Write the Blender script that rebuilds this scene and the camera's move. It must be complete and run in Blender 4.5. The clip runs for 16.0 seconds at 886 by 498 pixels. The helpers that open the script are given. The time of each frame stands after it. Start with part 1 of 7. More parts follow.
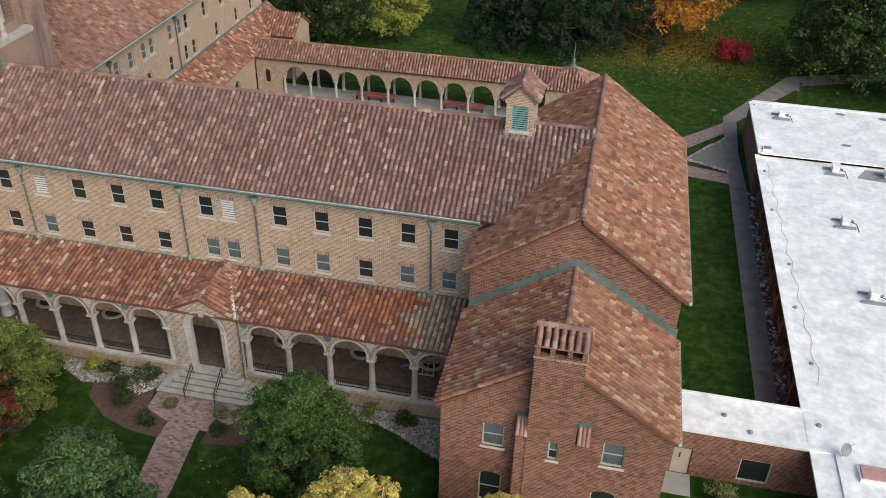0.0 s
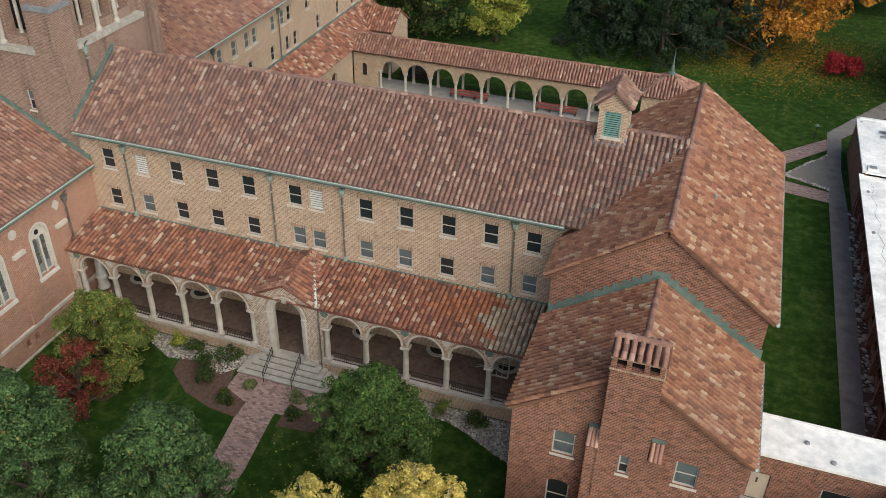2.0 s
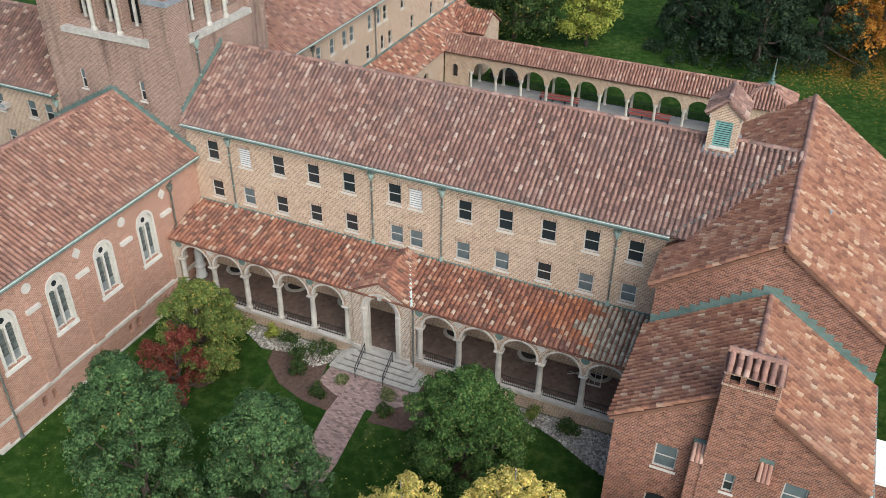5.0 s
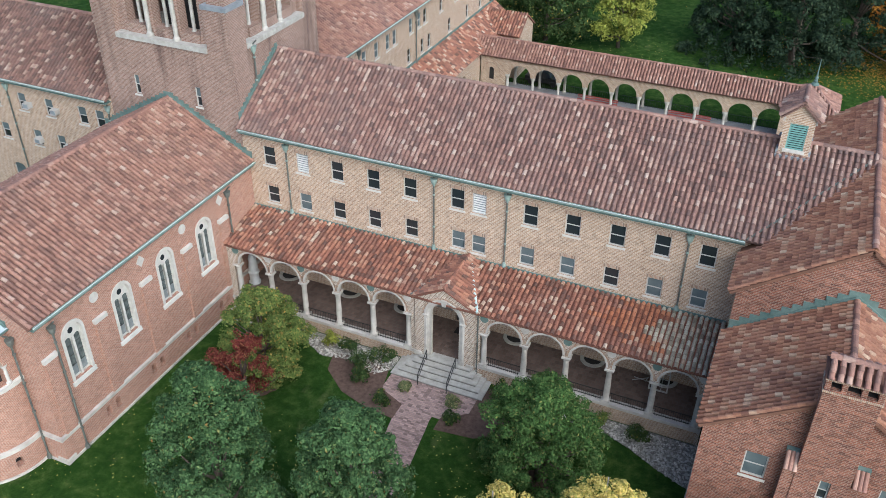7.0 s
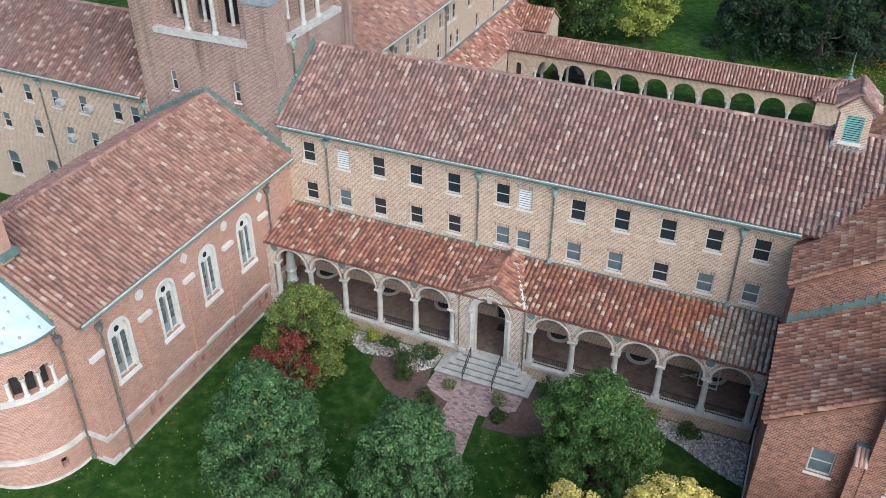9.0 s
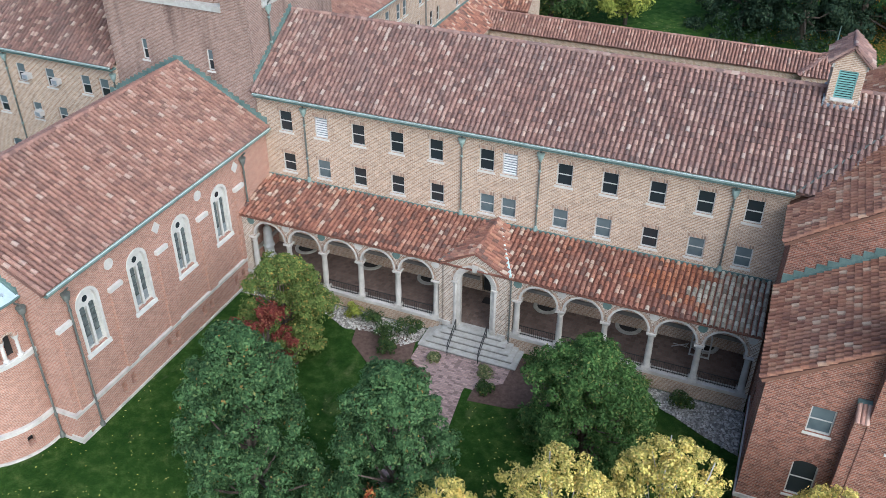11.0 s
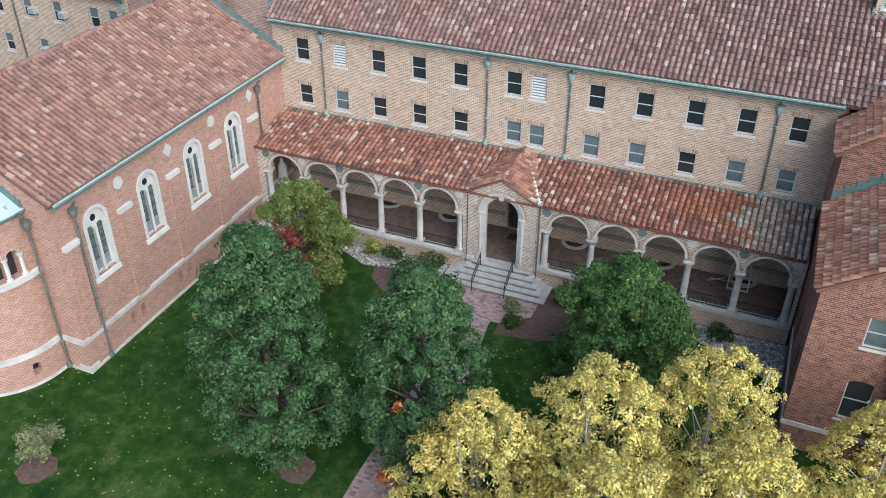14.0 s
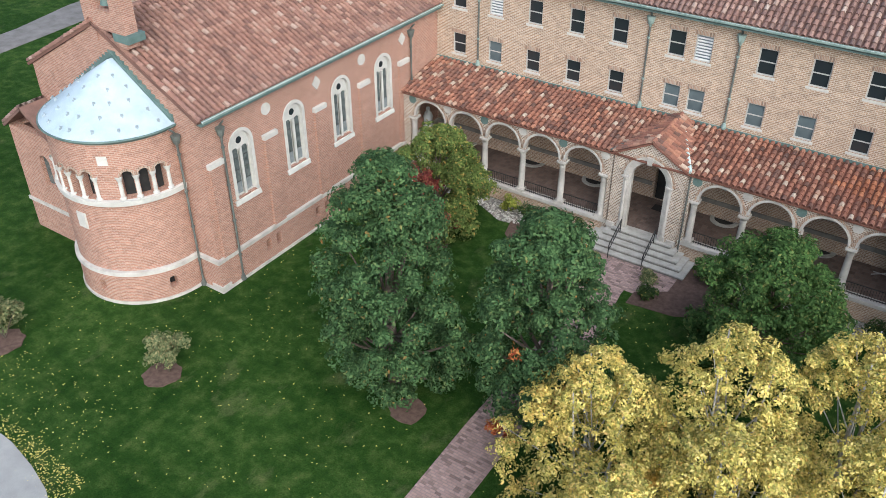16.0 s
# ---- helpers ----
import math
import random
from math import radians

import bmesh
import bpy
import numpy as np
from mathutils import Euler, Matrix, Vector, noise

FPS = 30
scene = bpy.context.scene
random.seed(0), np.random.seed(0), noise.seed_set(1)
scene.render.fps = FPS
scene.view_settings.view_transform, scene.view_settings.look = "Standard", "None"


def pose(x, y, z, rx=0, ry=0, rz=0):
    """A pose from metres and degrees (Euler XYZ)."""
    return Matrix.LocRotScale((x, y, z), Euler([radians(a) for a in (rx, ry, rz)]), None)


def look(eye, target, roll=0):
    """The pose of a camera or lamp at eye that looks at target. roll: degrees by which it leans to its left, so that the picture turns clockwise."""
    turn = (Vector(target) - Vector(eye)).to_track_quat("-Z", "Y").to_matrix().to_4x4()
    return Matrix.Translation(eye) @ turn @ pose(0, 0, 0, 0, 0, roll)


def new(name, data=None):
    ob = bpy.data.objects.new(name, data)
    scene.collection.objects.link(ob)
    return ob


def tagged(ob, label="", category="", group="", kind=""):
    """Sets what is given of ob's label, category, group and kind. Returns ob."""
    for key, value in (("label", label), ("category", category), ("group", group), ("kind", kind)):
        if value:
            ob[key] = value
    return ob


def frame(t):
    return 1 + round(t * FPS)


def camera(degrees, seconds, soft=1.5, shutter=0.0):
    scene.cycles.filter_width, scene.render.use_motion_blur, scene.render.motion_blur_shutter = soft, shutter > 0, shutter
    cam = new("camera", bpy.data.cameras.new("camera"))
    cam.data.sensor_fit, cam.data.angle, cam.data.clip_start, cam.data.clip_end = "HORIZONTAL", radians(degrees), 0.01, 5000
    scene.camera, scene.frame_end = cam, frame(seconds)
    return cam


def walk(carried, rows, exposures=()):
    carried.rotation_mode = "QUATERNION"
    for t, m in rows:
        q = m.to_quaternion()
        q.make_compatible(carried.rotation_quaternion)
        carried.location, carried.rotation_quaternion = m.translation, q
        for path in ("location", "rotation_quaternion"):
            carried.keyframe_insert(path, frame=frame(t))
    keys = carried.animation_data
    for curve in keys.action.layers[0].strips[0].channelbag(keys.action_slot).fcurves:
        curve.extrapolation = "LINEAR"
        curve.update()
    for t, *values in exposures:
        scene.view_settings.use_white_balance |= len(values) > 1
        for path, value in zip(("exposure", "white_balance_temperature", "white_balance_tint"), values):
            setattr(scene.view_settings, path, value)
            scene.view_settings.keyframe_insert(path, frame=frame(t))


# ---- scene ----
cam = camera(54.3, 16.0, 0.7)
PATH = [
    (0, (23.888, -43.679, 40.087), (23.555, -42.048, 38.979), 1.4),
    (0.5, (23.892, -43.651, 40.063), (23.547, -42.023, 38.954), 1.4),
    (1, (23.921, -43.595, 40.041), (23.566, -41.968, 38.932), 1.5),
    (1.5, (23.982, -43.539, 40.092), (23.577, -41.926, 38.981), 1.4),
    (2, (24.035, -43.501, 40.141), (23.513, -41.925, 39.026), 1.3),
    (2.5, (24.035, -43.528, 40.174), (23.423, -41.986, 39.057), 1.3),
    (3, (24.115, -43.5, 40.155), (23.466, -41.973, 39.038), 1.2),
    (3.5, (24.094, -43.501, 40.17), (23.439, -41.976, 39.053), 1.3),
    (4, (23.687, -43.624, 40.159), (23.029, -42.1, 39.043), 1.2),
    (4.2, (23.391, -43.709, 40.155), (22.73, -42.186, 39.039), 1.1),
    (6.3, (19.25, -45.026, 39.922), (18.596, -43.498, 38.811), 0.7),
    (6.5, (18.855, -45.14, 39.925), (18.2, -43.612, 38.814), 0.7),
    (7, (17.869, -45.375, 39.975), (17.209, -43.849, 38.864), 0.6),
    (7.5, (16.938, -45.59, 40.029), (16.279, -44.064, 38.916), 0.5),
    (8, (16.16, -45.82, 39.907), (15.495, -44.295, 38.797), 0.4),
    (8.5, (15.448, -45.982, 39.67), (14.783, -44.459, 38.558), 0.2),
    (8.7, (15.292, -46.015, 39.579), (14.625, -44.493, 38.466), 0.2),
    (11, (14.976, -45.8, 36.447), (14.347, -44.256, 35.343), 0.4),
    (11.5, (14.957, -45.753, 35.746), (14.345, -44.205, 34.638), 0.4),
    (12, (14.935, -45.756, 34.888), (14.322, -44.207, 33.781), 0.4),
    (12.5, (14.777, -45.938, 33.988), (14.159, -44.391, 32.882), 0.4),
    (13, (14.422, -46.232, 33.103), (13.793, -44.69, 31.995), 0.1),
    (13.5, (14.155, -46.372, 32.267), (13.524, -44.83, 31.161), 0.1),
    (14, (14.05, -46.396, 31.492), (13.408, -44.858, 30.385), 0.2),
    (14.5, (14.069, -46.386, 30.81), (13.354, -44.883, 29.701), 0.2),
    (15, (14.139, -46.378, 30.125), (13.281, -44.955, 29.012), 0.1),
    (15.5, (14.241, -46.243, 29.543), (13.368, -44.834, 28.424), 0.2),
    (16, (14.372, -46.023, 29.14), (13.451, -44.656, 28.007), 0.0),
]
walk(cam, [(t, look(eye, target, roll)) for t, eye, target, roll in PATH], [(0, -0.02, 6250, 6), (1.2, 0.0, 6300, 6), (2.0, 0.0, 6450, 5), (3.4, 0.48, 6450, 5), (4.2, 0.52, 6200, 4), (6.3, 0.38, 5550, 4), (7.4, 0.58, 5400, 4), (8.7, 0.58, 5350, 4), (11, 0.58, 5250, 4), (14.5, 0.56, 5250, 3), (16, 0.55, 5600, 4)])
scene.unit_settings.system = "METRIC"

# ---- world, sun and exposure ----
world = bpy.data.worlds.new("sky")
scene.world = world
world.use_nodes = True
wn = world.node_tree.nodes
sky = wn.new("ShaderNodeTexSky")
sky.sky_type, sky.sun_disc = "NISHITA", False
sky.sun_elevation, sky.sun_rotation = radians(38), radians(134)
sky.air_density, sky.dust_density, sky.ozone_density = 1.0, 4.0, 1.0
wn["Background"].inputs["Strength"].default_value = 0.15
world.node_tree.links.new(sky.outputs[0], wn["Background"].inputs["Color"])
sun_data = bpy.data.lights.new("sun", "SUN")
sun_data.energy, sun_data.angle, sun_data.color = 2.3, radians(75), (1.0, 0.95, 0.88)
sun = new("sun", sun_data)
sun.matrix_world = look((47, -42, 44), (0, 0, 0))

# ---- materials ----


def mat(name, rough=0.8, metal=0.0):
    m = bpy.data.materials.new(name)
    m.use_nodes = True
    b = m.node_tree.nodes["Principled BSDF"]
    b.inputs["Roughness"].default_value, b.inputs["Metallic"].default_value = rough, metal
    b.inputs["Specular IOR Level"].default_value = 0.3
    return m, m.node_tree.nodes, m.node_tree.links, b


def coords(n, l, kind="Object", scale=(1, 1, 1)):
    c, mp = n.new("ShaderNodeTexCoord"), n.new("ShaderNodeMapping")
    mp.inputs["Scale"].default_value = scale
    l.new(c.outputs[kind], mp.inputs["Vector"])
    return mp.outputs["Vector"]


def noise_tex(n, l, vec, scale, detail=4.0, rough=0.55):
    t = n.new("ShaderNodeTexNoise")
    t.inputs["Scale"].default_value, t.inputs["Detail"].default_value, t.inputs["Roughness"].default_value = scale, detail, rough
    l.new(vec, t.inputs["Vector"])
    return t.outputs["Fac"]


def ramp(n, l, fac, stops, constant=False):
    r = n.new("ShaderNodeValToRGB")
    if constant:
        r.color_ramp.interpolation = "CONSTANT"
    e = r.color_ramp.elements
    while len(e) < len(stops):
        e.new(0.5)
    for el, (p, c) in zip(e, stops):
        el.position, el.color = p, (*c, 1) if len(c) == 3 else c
    l.new(fac, r.inputs["Fac"])
    return r.outputs["Color"]


def grey(v):
    return (v, v, v)


def mix(n, l, fac, a, b, mode="MIX"):
    x = n.new("ShaderNodeMix")
    x.data_type, x.blend_type = "RGBA", mode
    for s, v in ((x.inputs[0], fac), (x.inputs[6], a), (x.inputs[7], b)):
        if isinstance(v, (int, float)):
            s.default_value = v
        elif isinstance(v, tuple):
            s.default_value = (*v, 1)
        else:
            l.new(v, s)
    return x.outputs[2]


def bump(n, l, height, b, strength=0.4, dist=0.02):
    x = n.new("ShaderNodeBump")
    x.inputs["Strength"].default_value, x.inputs["Distance"].default_value = strength, dist
    l.new(height, x.inputs["Height"])
    l.new(x.outputs["Normal"], b.inputs["Normal"])


def brick_mat(name, c1, c2, mortar, stain=(0.55, 0.5, 0.45), width=0.22, row=0.078, spread=0.5, joint=0.018, streaks=0.0):
    """Brickwork in metres along the wall, with burnt and pale bricks, mortar joints and weather stains."""
    m, n, l, b = mat(name, 0.9)
    uv = coords(n, l, "UV")
    t = n.new("ShaderNodeTexBrick")
    l.new(uv, t.inputs["Vector"])
    t.inputs["Scale"].default_value = 1.0
    t.inputs["Brick Width"].default_value, t.inputs["Row Height"].default_value = width, row
    t.inputs["Mortar Size"].default_value, t.inputs["Mortar Smooth"].default_value, t.inputs["Bias"].default_value = joint, 0.15, 0.0
    for k, c in (("Color1", c1), ("Color2", c2), ("Mortar", mortar)):
        t.inputs[k].default_value = (*c, 1)
    # a second, coarser variation brick by brick
    w = n.new("ShaderNodeTexWhiteNoise")
    snap = n.new("ShaderNodeVectorMath")
    snap.operation = "SNAP"
    snap.inputs[1].default_value = (width, row, 1)
    l.new(uv, snap.inputs[0])
    l.new(snap.outputs[0], w.inputs["Vector"])
    lo, hi = 1 - spread, 1 + spread * 0.55
    tone = ramp(n, l, w.outputs["Value"], [(0, grey(lo)), (0.35, grey(0.92)), (0.8, grey(1.05)), (1, grey(hi))])
    col = mix(n, l, 0.85, t.outputs["Color"], tone, "MULTIPLY")
    big = noise_tex(n, l, coords(n, l, "UV", (1, 0.5, 1)), 0.35, 5)
    col = mix(n, l, ramp(n, l, big, [(0.35, grey(0.0)), (0.75, grey(0.55))]), col, stain, "MULTIPLY")
    mid = noise_tex(n, l, uv, 2.5, 4)
    col = mix(n, l, 0.35, col, ramp(n, l, mid, [(0.3, grey(0.75)), (0.7, grey(1.15))]), "MULTIPLY")
    if streaks:
        run = noise_tex(n, l, coords(n, l, "UV", (0.9, 0.09, 1)), 1.0, 5, 0.65)
        col = mix(n, l, ramp(n, l, run, [(0.52, grey(0.0)), (0.7, grey(streaks))]), col, (0.42, 0.40, 0.40), "MULTIPLY")
    l.new(col, b.inputs["Base Color"])
    bump(n, l, t.outputs["Fac"], b, -0.6, 0.012)
    return m


def plain_mat(name, a, c, scale=3.0, rough=0.8, metal=0.0, bumpy=0.15, fine=30.0, kind="Object"):
    m, n, l, b = mat(name, rough, metal)
    vec = coords(n, l, kind)
    f = noise_tex(n, l, vec, scale, 6, 0.6)
    g = noise_tex(n, l, vec, fine, 3)
    col = mix(n, l, 0.3, ramp(n, l, f, [(0.3, a), (0.7, c)]), ramp(n, l, g, [(0.3, grey(0.7)), (0.7, grey(1.2))]), "MULTIPLY")
    l.new(col, b.inputs["Base Color"])
    if bumpy:
        bump(n, l, g, b, bumpy, 0.01)
    return m


def tile_mat(name, stops, joined=True, moss=0.35):
    """Fired clay tiles, each of its own colour, with lichen and dark weathering in broad patches."""
    m, n, l, b = mat(name, 0.82)
    if joined:
        g = n.new("ShaderNodeNewGeometry")
        rnd = g.outputs["Random Per Island"]
    else:
        g = n.new("ShaderNodeObjectInfo")
        rnd = g.outputs["Random"]
    col = ramp(n, l, rnd, stops)
    geo = n.new("ShaderNodeNewGeometry")
    big = noise_tex(n, l, geo.outputs["Position"], 0.28, 5, 0.6)
    col = mix(n, l, ramp(n, l, big, [(0.45, grey(0.0)), (0.72, grey(moss))]), col, (0.19, 0.145, 0.13))
    fine = noise_tex(n, l, geo.outputs["Position"], 9.0, 5, 0.65)
    col = mix(n, l, 0.55, col, ramp(n, l, fine, [(0.28, grey(0.6)), (0.7, grey(1.3))]), "MULTIPLY")
    l.new(col, b.inputs["Base Color"])
    bump(n, l, fine, b, 0.3, 0.01)
    return m


CLAY = [(0.0, (0.166, 0.090, 0.071)), (0.2, (0.228, 0.122, 0.093)), (0.6, (0.285, 0.149, 0.111)), (0.86, (0.332, 0.186, 0.140)), (0.95, (0.366, 0.230, 0.177)), (1.0, (0.427, 0.315, 0.255))]
CLAY_OLD = [(0.0, (0.130, 0.083, 0.071)), (0.2, (0.187, 0.109, 0.090)), (0.6, (0.245, 0.139, 0.111)), (0.84, (0.298, 0.184, 0.147)), (0.94, (0.350, 0.242, 0.194)), (1.0, (0.408, 0.323, 0.268))]
CLAY_DARK = [(0.0, (0.110, 0.068, 0.058)), (0.5, (0.165, 0.094, 0.076)), (0.88, (0.215, 0.124, 0.098)), (0.95, (0.33, 0.23, 0.185)), (1.0, (0.40, 0.31, 0.255))]
CLAY_RED = [(0.0, (0.121, 0.067, 0.053)), (0.25, (0.216, 0.099, 0.068)), (0.62, (0.299, 0.129, 0.085)), (0.84, (0.366, 0.175, 0.112)), (0.94, (0.432, 0.296, 0.215)), (1.0, (0.502, 0.406, 0.315))]
CLAY_FLAME = [(0.0, (0.235, 0.092, 0.055)), (0.5, (0.365, 0.142, 0.072)), (0.9, (0.440, 0.190, 0.100)), (1.0, (0.46, 0.34, 0.24))]
CLAY_MIX = [(0.0, (0.148, 0.066, 0.044)), (0.2, (0.205, 0.092, 0.058)), (0.55, (0.267, 0.123, 0.075)), (0.82, (0.300, 0.150, 0.092)), (0.93, (0.345, 0.213, 0.141)), (1.0, (0.426, 0.308, 0.219))]
CLAY_MOSS = [(0.0, (0.20, 0.165, 0.12)), (0.4, (0.36, 0.325, 0.25)), (0.8, (0.50, 0.47, 0.38)), (1.0, (0.40, 0.25, 0.165))]
TILE = {k: (tile_mat(k, s, True, mo), tile_mat(k + "_single", s, False, mo)) for k, s, mo in (("clay", CLAY, 0.3), ("clay_old", CLAY_OLD, 0.5), ("clay_flame", CLAY_FLAME, 0.2), ("clay_dark", CLAY_DARK, 0.4), ("clay_red", CLAY_RED, 0.3), ("clay_mix", CLAY_MIX, 0.25), ("clay_moss", CLAY_MOSS, 0.2))}
M_BUFF = brick_mat("buff_brick", (0.40, 0.262, 0.165), (0.28, 0.178, 0.115), (0.52, 0.43, 0.345), (0.88, 0.85, 0.83), 0.27, 0.1, 0.2, 0.022)
M_NET = brick_mat("patterned_buff_brick", (0.29, 0.185, 0.12), (0.19, 0.12, 0.083), (0.54, 0.47, 0.395), (0.85, 0.82, 0.80), 0.16, 0.1, 0.3, 0.028)
M_ROSE = brick_mat("rose_brick", (0.395, 0.202, 0.138), (0.31, 0.153, 0.108), (0.43, 0.295, 0.232), (0.82, 0.79, 0.79), 0.27, 0.1, 0.2, 0.02)
M_RED = brick_mat("red_brick", (0.27, 0.103, 0.062), (0.15, 0.06, 0.044), (0.30, 0.21, 0.165), (0.70, 0.66, 0.65), 0.27, 0.1, 0.45, 0.015)
M_TOWER = brick_mat("tower_brick", (0.285, 0.175, 0.134), (0.215, 0.13, 0.10), (0.345, 0.265, 0.222), (0.62, 0.59, 0.58), 0.27, 0.1, 0.2, 0.02, 0.8)
M_STONE = plain_mat("limestone", (0.36, 0.33, 0.295), (0.55, 0.515, 0.465), 1.5, 0.85)
M_WHITESTONE = plain_mat("pale_limestone", (0.45, 0.425, 0.385), (0.58, 0.55, 0.505), 1.5, 0.85)
M_COPPER = plain_mat("green_copper", (0.075, 0.12, 0.108), (0.15, 0.205, 0.185), 1.2, 0.6, 0.0, 0.1)
M_COPPER_PALE = plain_mat("pale_copper", (0.40, 0.52, 0.50), (0.60, 0.70, 0.68), 0.8, 0.55, 0.0, 0.1)
M_VERDIGRIS = plain_mat("verdigris", (0.16, 0.225, 0.198), (0.30, 0.37, 0.335), 1.6, 0.6, 0.0, 0.1)
# pale tone for the light reflected along the gutter tops
M_GUTTERSHINE = plain_mat("gutter_highlight", (0.50, 0.56, 0.54), (0.70, 0.74, 0.72), 1.1, 0.5)
M_GUTTER = plain_mat("weathered_gutter", (0.20, 0.25, 0.235), (0.34, 0.39, 0.37), 1.5, 0.5)
M_LEAD = plain_mat("lead_grey", (0.16, 0.18, 0.20), (0.26, 0.28, 0.30), 2, 0.5)
M_PIPE = plain_mat("dark_downpipe", (0.075, 0.075, 0.068), (0.14, 0.15, 0.132), 2, 0.6)
M_IRON = plain_mat("black_iron", (0.02, 0.02, 0.02), (0.04, 0.037, 0.035), 5, 0.5)
M_FRAME = plain_mat("cream_paint", (0.37, 0.355, 0.33), (0.46, 0.44, 0.41), 4, 0.55, 0, 0.05)
M_LOUVER = plain_mat("white_louvre_paint", (0.50, 0.50, 0.485), (0.60, 0.60, 0.585), 4, 0.5, 0, 0.05)
M_TEAL = plain_mat("teal_louvre_paint", (0.13, 0.27, 0.25), (0.20, 0.36, 0.33), 4, 0.55, 0, 0.05)
M_PLASTER = plain_mat("porch_plaster", (0.30, 0.25, 0.20), (0.40, 0.34, 0.28), 0.8, 0.9)
# near-black: darkness of rooms and pits as a colour; also small dark parts
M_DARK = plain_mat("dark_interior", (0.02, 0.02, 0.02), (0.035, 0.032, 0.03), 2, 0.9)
M_FLOORTILE = brick_mat("porch_quarry_tile", (0.165, 0.112, 0.09), (0.135, 0.093, 0.076), (0.15, 0.12, 0.102), (0.8, 0.8, 0.8), 0.3, 0.3, 0.3)
M_MEMBRANE = plain_mat("white_roof_membrane", (0.62, 0.64, 0.645), (0.92, 0.92, 0.91), 0.55, 0.6, 0, 0.1, 2.2)
M_CONCRETE = plain_mat("concrete", (0.26, 0.25, 0.24), (0.36, 0.35, 0.33), 0.8, 0.9)
M_ASPHALT = plain_mat("asphalt_walk", (0.14, 0.125, 0.115), (0.24, 0.22, 0.205), 0.8, 0.95)
M_MULCH = plain_mat("bark_mulch", (0.07, 0.043, 0.033), (0.14, 0.09, 0.07), 4, 1.0, 0, 0.8, 25)
M_GRAVEL = plain_mat("pale_gravel", (0.13, 0.12, 0.105), (0.26, 0.24, 0.22), 9, 0.95, 0, 0.8, 30)
M_PAVER = brick_mat("pink_paver", (0.38, 0.255, 0.225), (0.31, 0.21, 0.19), (0.26, 0.20, 0.18), (0.8, 0.77, 0.75), 0.28, 0.14, 0.55)
M_BARK = plain_mat("bark", (0.06, 0.045, 0.035), (0.13, 0.10, 0.08), 4, 0.95, 0, 0.6)
M_BIRCH = plain_mat("pale_bark", (0.26, 0.24, 0.21), (0.46, 0.43, 0.39), 5, 0.9, 0, 0.4)
M_SOLDIER = brick_mat("soldier_brick", (0.40, 0.25, 0.17), (0.30, 0.18, 0.12), (0.40, 0.34, 0.28), (0.75, 0.7, 0.65), 0.078, 0.3)
M_STEP = plain_mat("worn_step_stone", (0.30, 0.28, 0.25), (0.44, 0.42, 0.38), 2.5, 0.9)
# darker copy of the step stone, with shade put into its colour
M_SHADESTONE = plain_mat("shade_toned_stone", (0.16, 0.15, 0.135), (0.25, 0.235, 0.21), 2.5, 0.95)
M_CHAPELGLASS = plain_mat("leaded_glass", (0.05, 0.06, 0.06), (0.16, 0.18, 0.17), 3.0, 0.2, 0, 0.05)
# paler glass colour, the reflection in the lower panes painted in
M_REFLECTGLASS = plain_mat("reflection_toned_glass", (0.16, 0.18, 0.18), (0.27, 0.29, 0.29), 2.0, 0.2, 0, 0.05)
M_METALROOF = plain_mat("grey_metal_roof", (0.36, 0.43, 0.48), (0.48, 0.55, 0.60), 0.9, 0.45, 0, 0.05)
M_GUARD = plain_mat("snow_guard_metal", (0.28, 0.32, 0.34), (0.36, 0.40, 0.42), 3, 0.5, 0, 0)
M_BENCH = plain_mat("red_bench_paint", (0.26, 0.06, 0.05), (0.34, 0.09, 0.07), 3, 0.6)
M_REDCOVER = plain_mat("faded_red_cover", (0.42, 0.22, 0.20), (0.52, 0.32, 0.29), 3, 0.6)
M_TAN = plain_mat("tan_door_paint", (0.40, 0.34, 0.27), (0.46, 0.40, 0.32), 2, 0.6)


def glass_mat():
    m, n, l, b = mat("window_glass", 0.06)
    b.inputs["Base Color"].default_value = (0.022, 0.027, 0.03, 1)
    b.inputs["Specular IOR Level"].default_value = 0.5
    f = noise_tex(n, l, coords(n, l), 1.3, 2)
    bump(n, l, f, b, 0.05, 0.05)
    return m


M_GLASS = glass_mat()


def grass_mat():
    m, n, l, b = mat("lawn", 0.95)
    b.inputs["Specular IOR Level"].default_value = 0.05
    vec = coords(n, l)
    a = noise_tex(n, l, vec, 0.12, 5, 0.6)
    f = noise_tex(n, l, vec, 1.1, 6, 0.7)
    g = noise_tex(n, l, vec, 14, 4, 0.7)
    w = noise_tex(n, l, coords(n, l, "Object", (1, 0.55, 1)), 0.45, 6, 0.7)
    col = ramp(n, l, f, [(0.26, (0.011, 0.028, 0.006)), (0.48, (0.025, 0.055, 0.011)), (0.62, (0.05, 0.08, 0.02)), (0.76, (0.115, 0.12, 0.045))])
    col = mix(n, l, 0.75, col, ramp(n, l, a, [(0.35, (0.55, 0.7, 0.5)), (0.65, (1.35, 1.3, 1.15))]), "MULTIPLY")
    col = mix(n, l, ramp(n, l, w, [(0.58, grey(0.0)), (0.74, grey(0.6))]), col, (0.13, 0.135, 0.055))
    col = mix(n, l, 0.7, col, ramp(n, l, g, [(0.3, grey(0.4)), (0.7, grey(1.5))]), "MULTIPLY")
    l.new(col, b.inputs["Base Color"])
    bump(n, l, g, b, 0.9, 0.05)
    return m


M_GRASS = grass_mat()


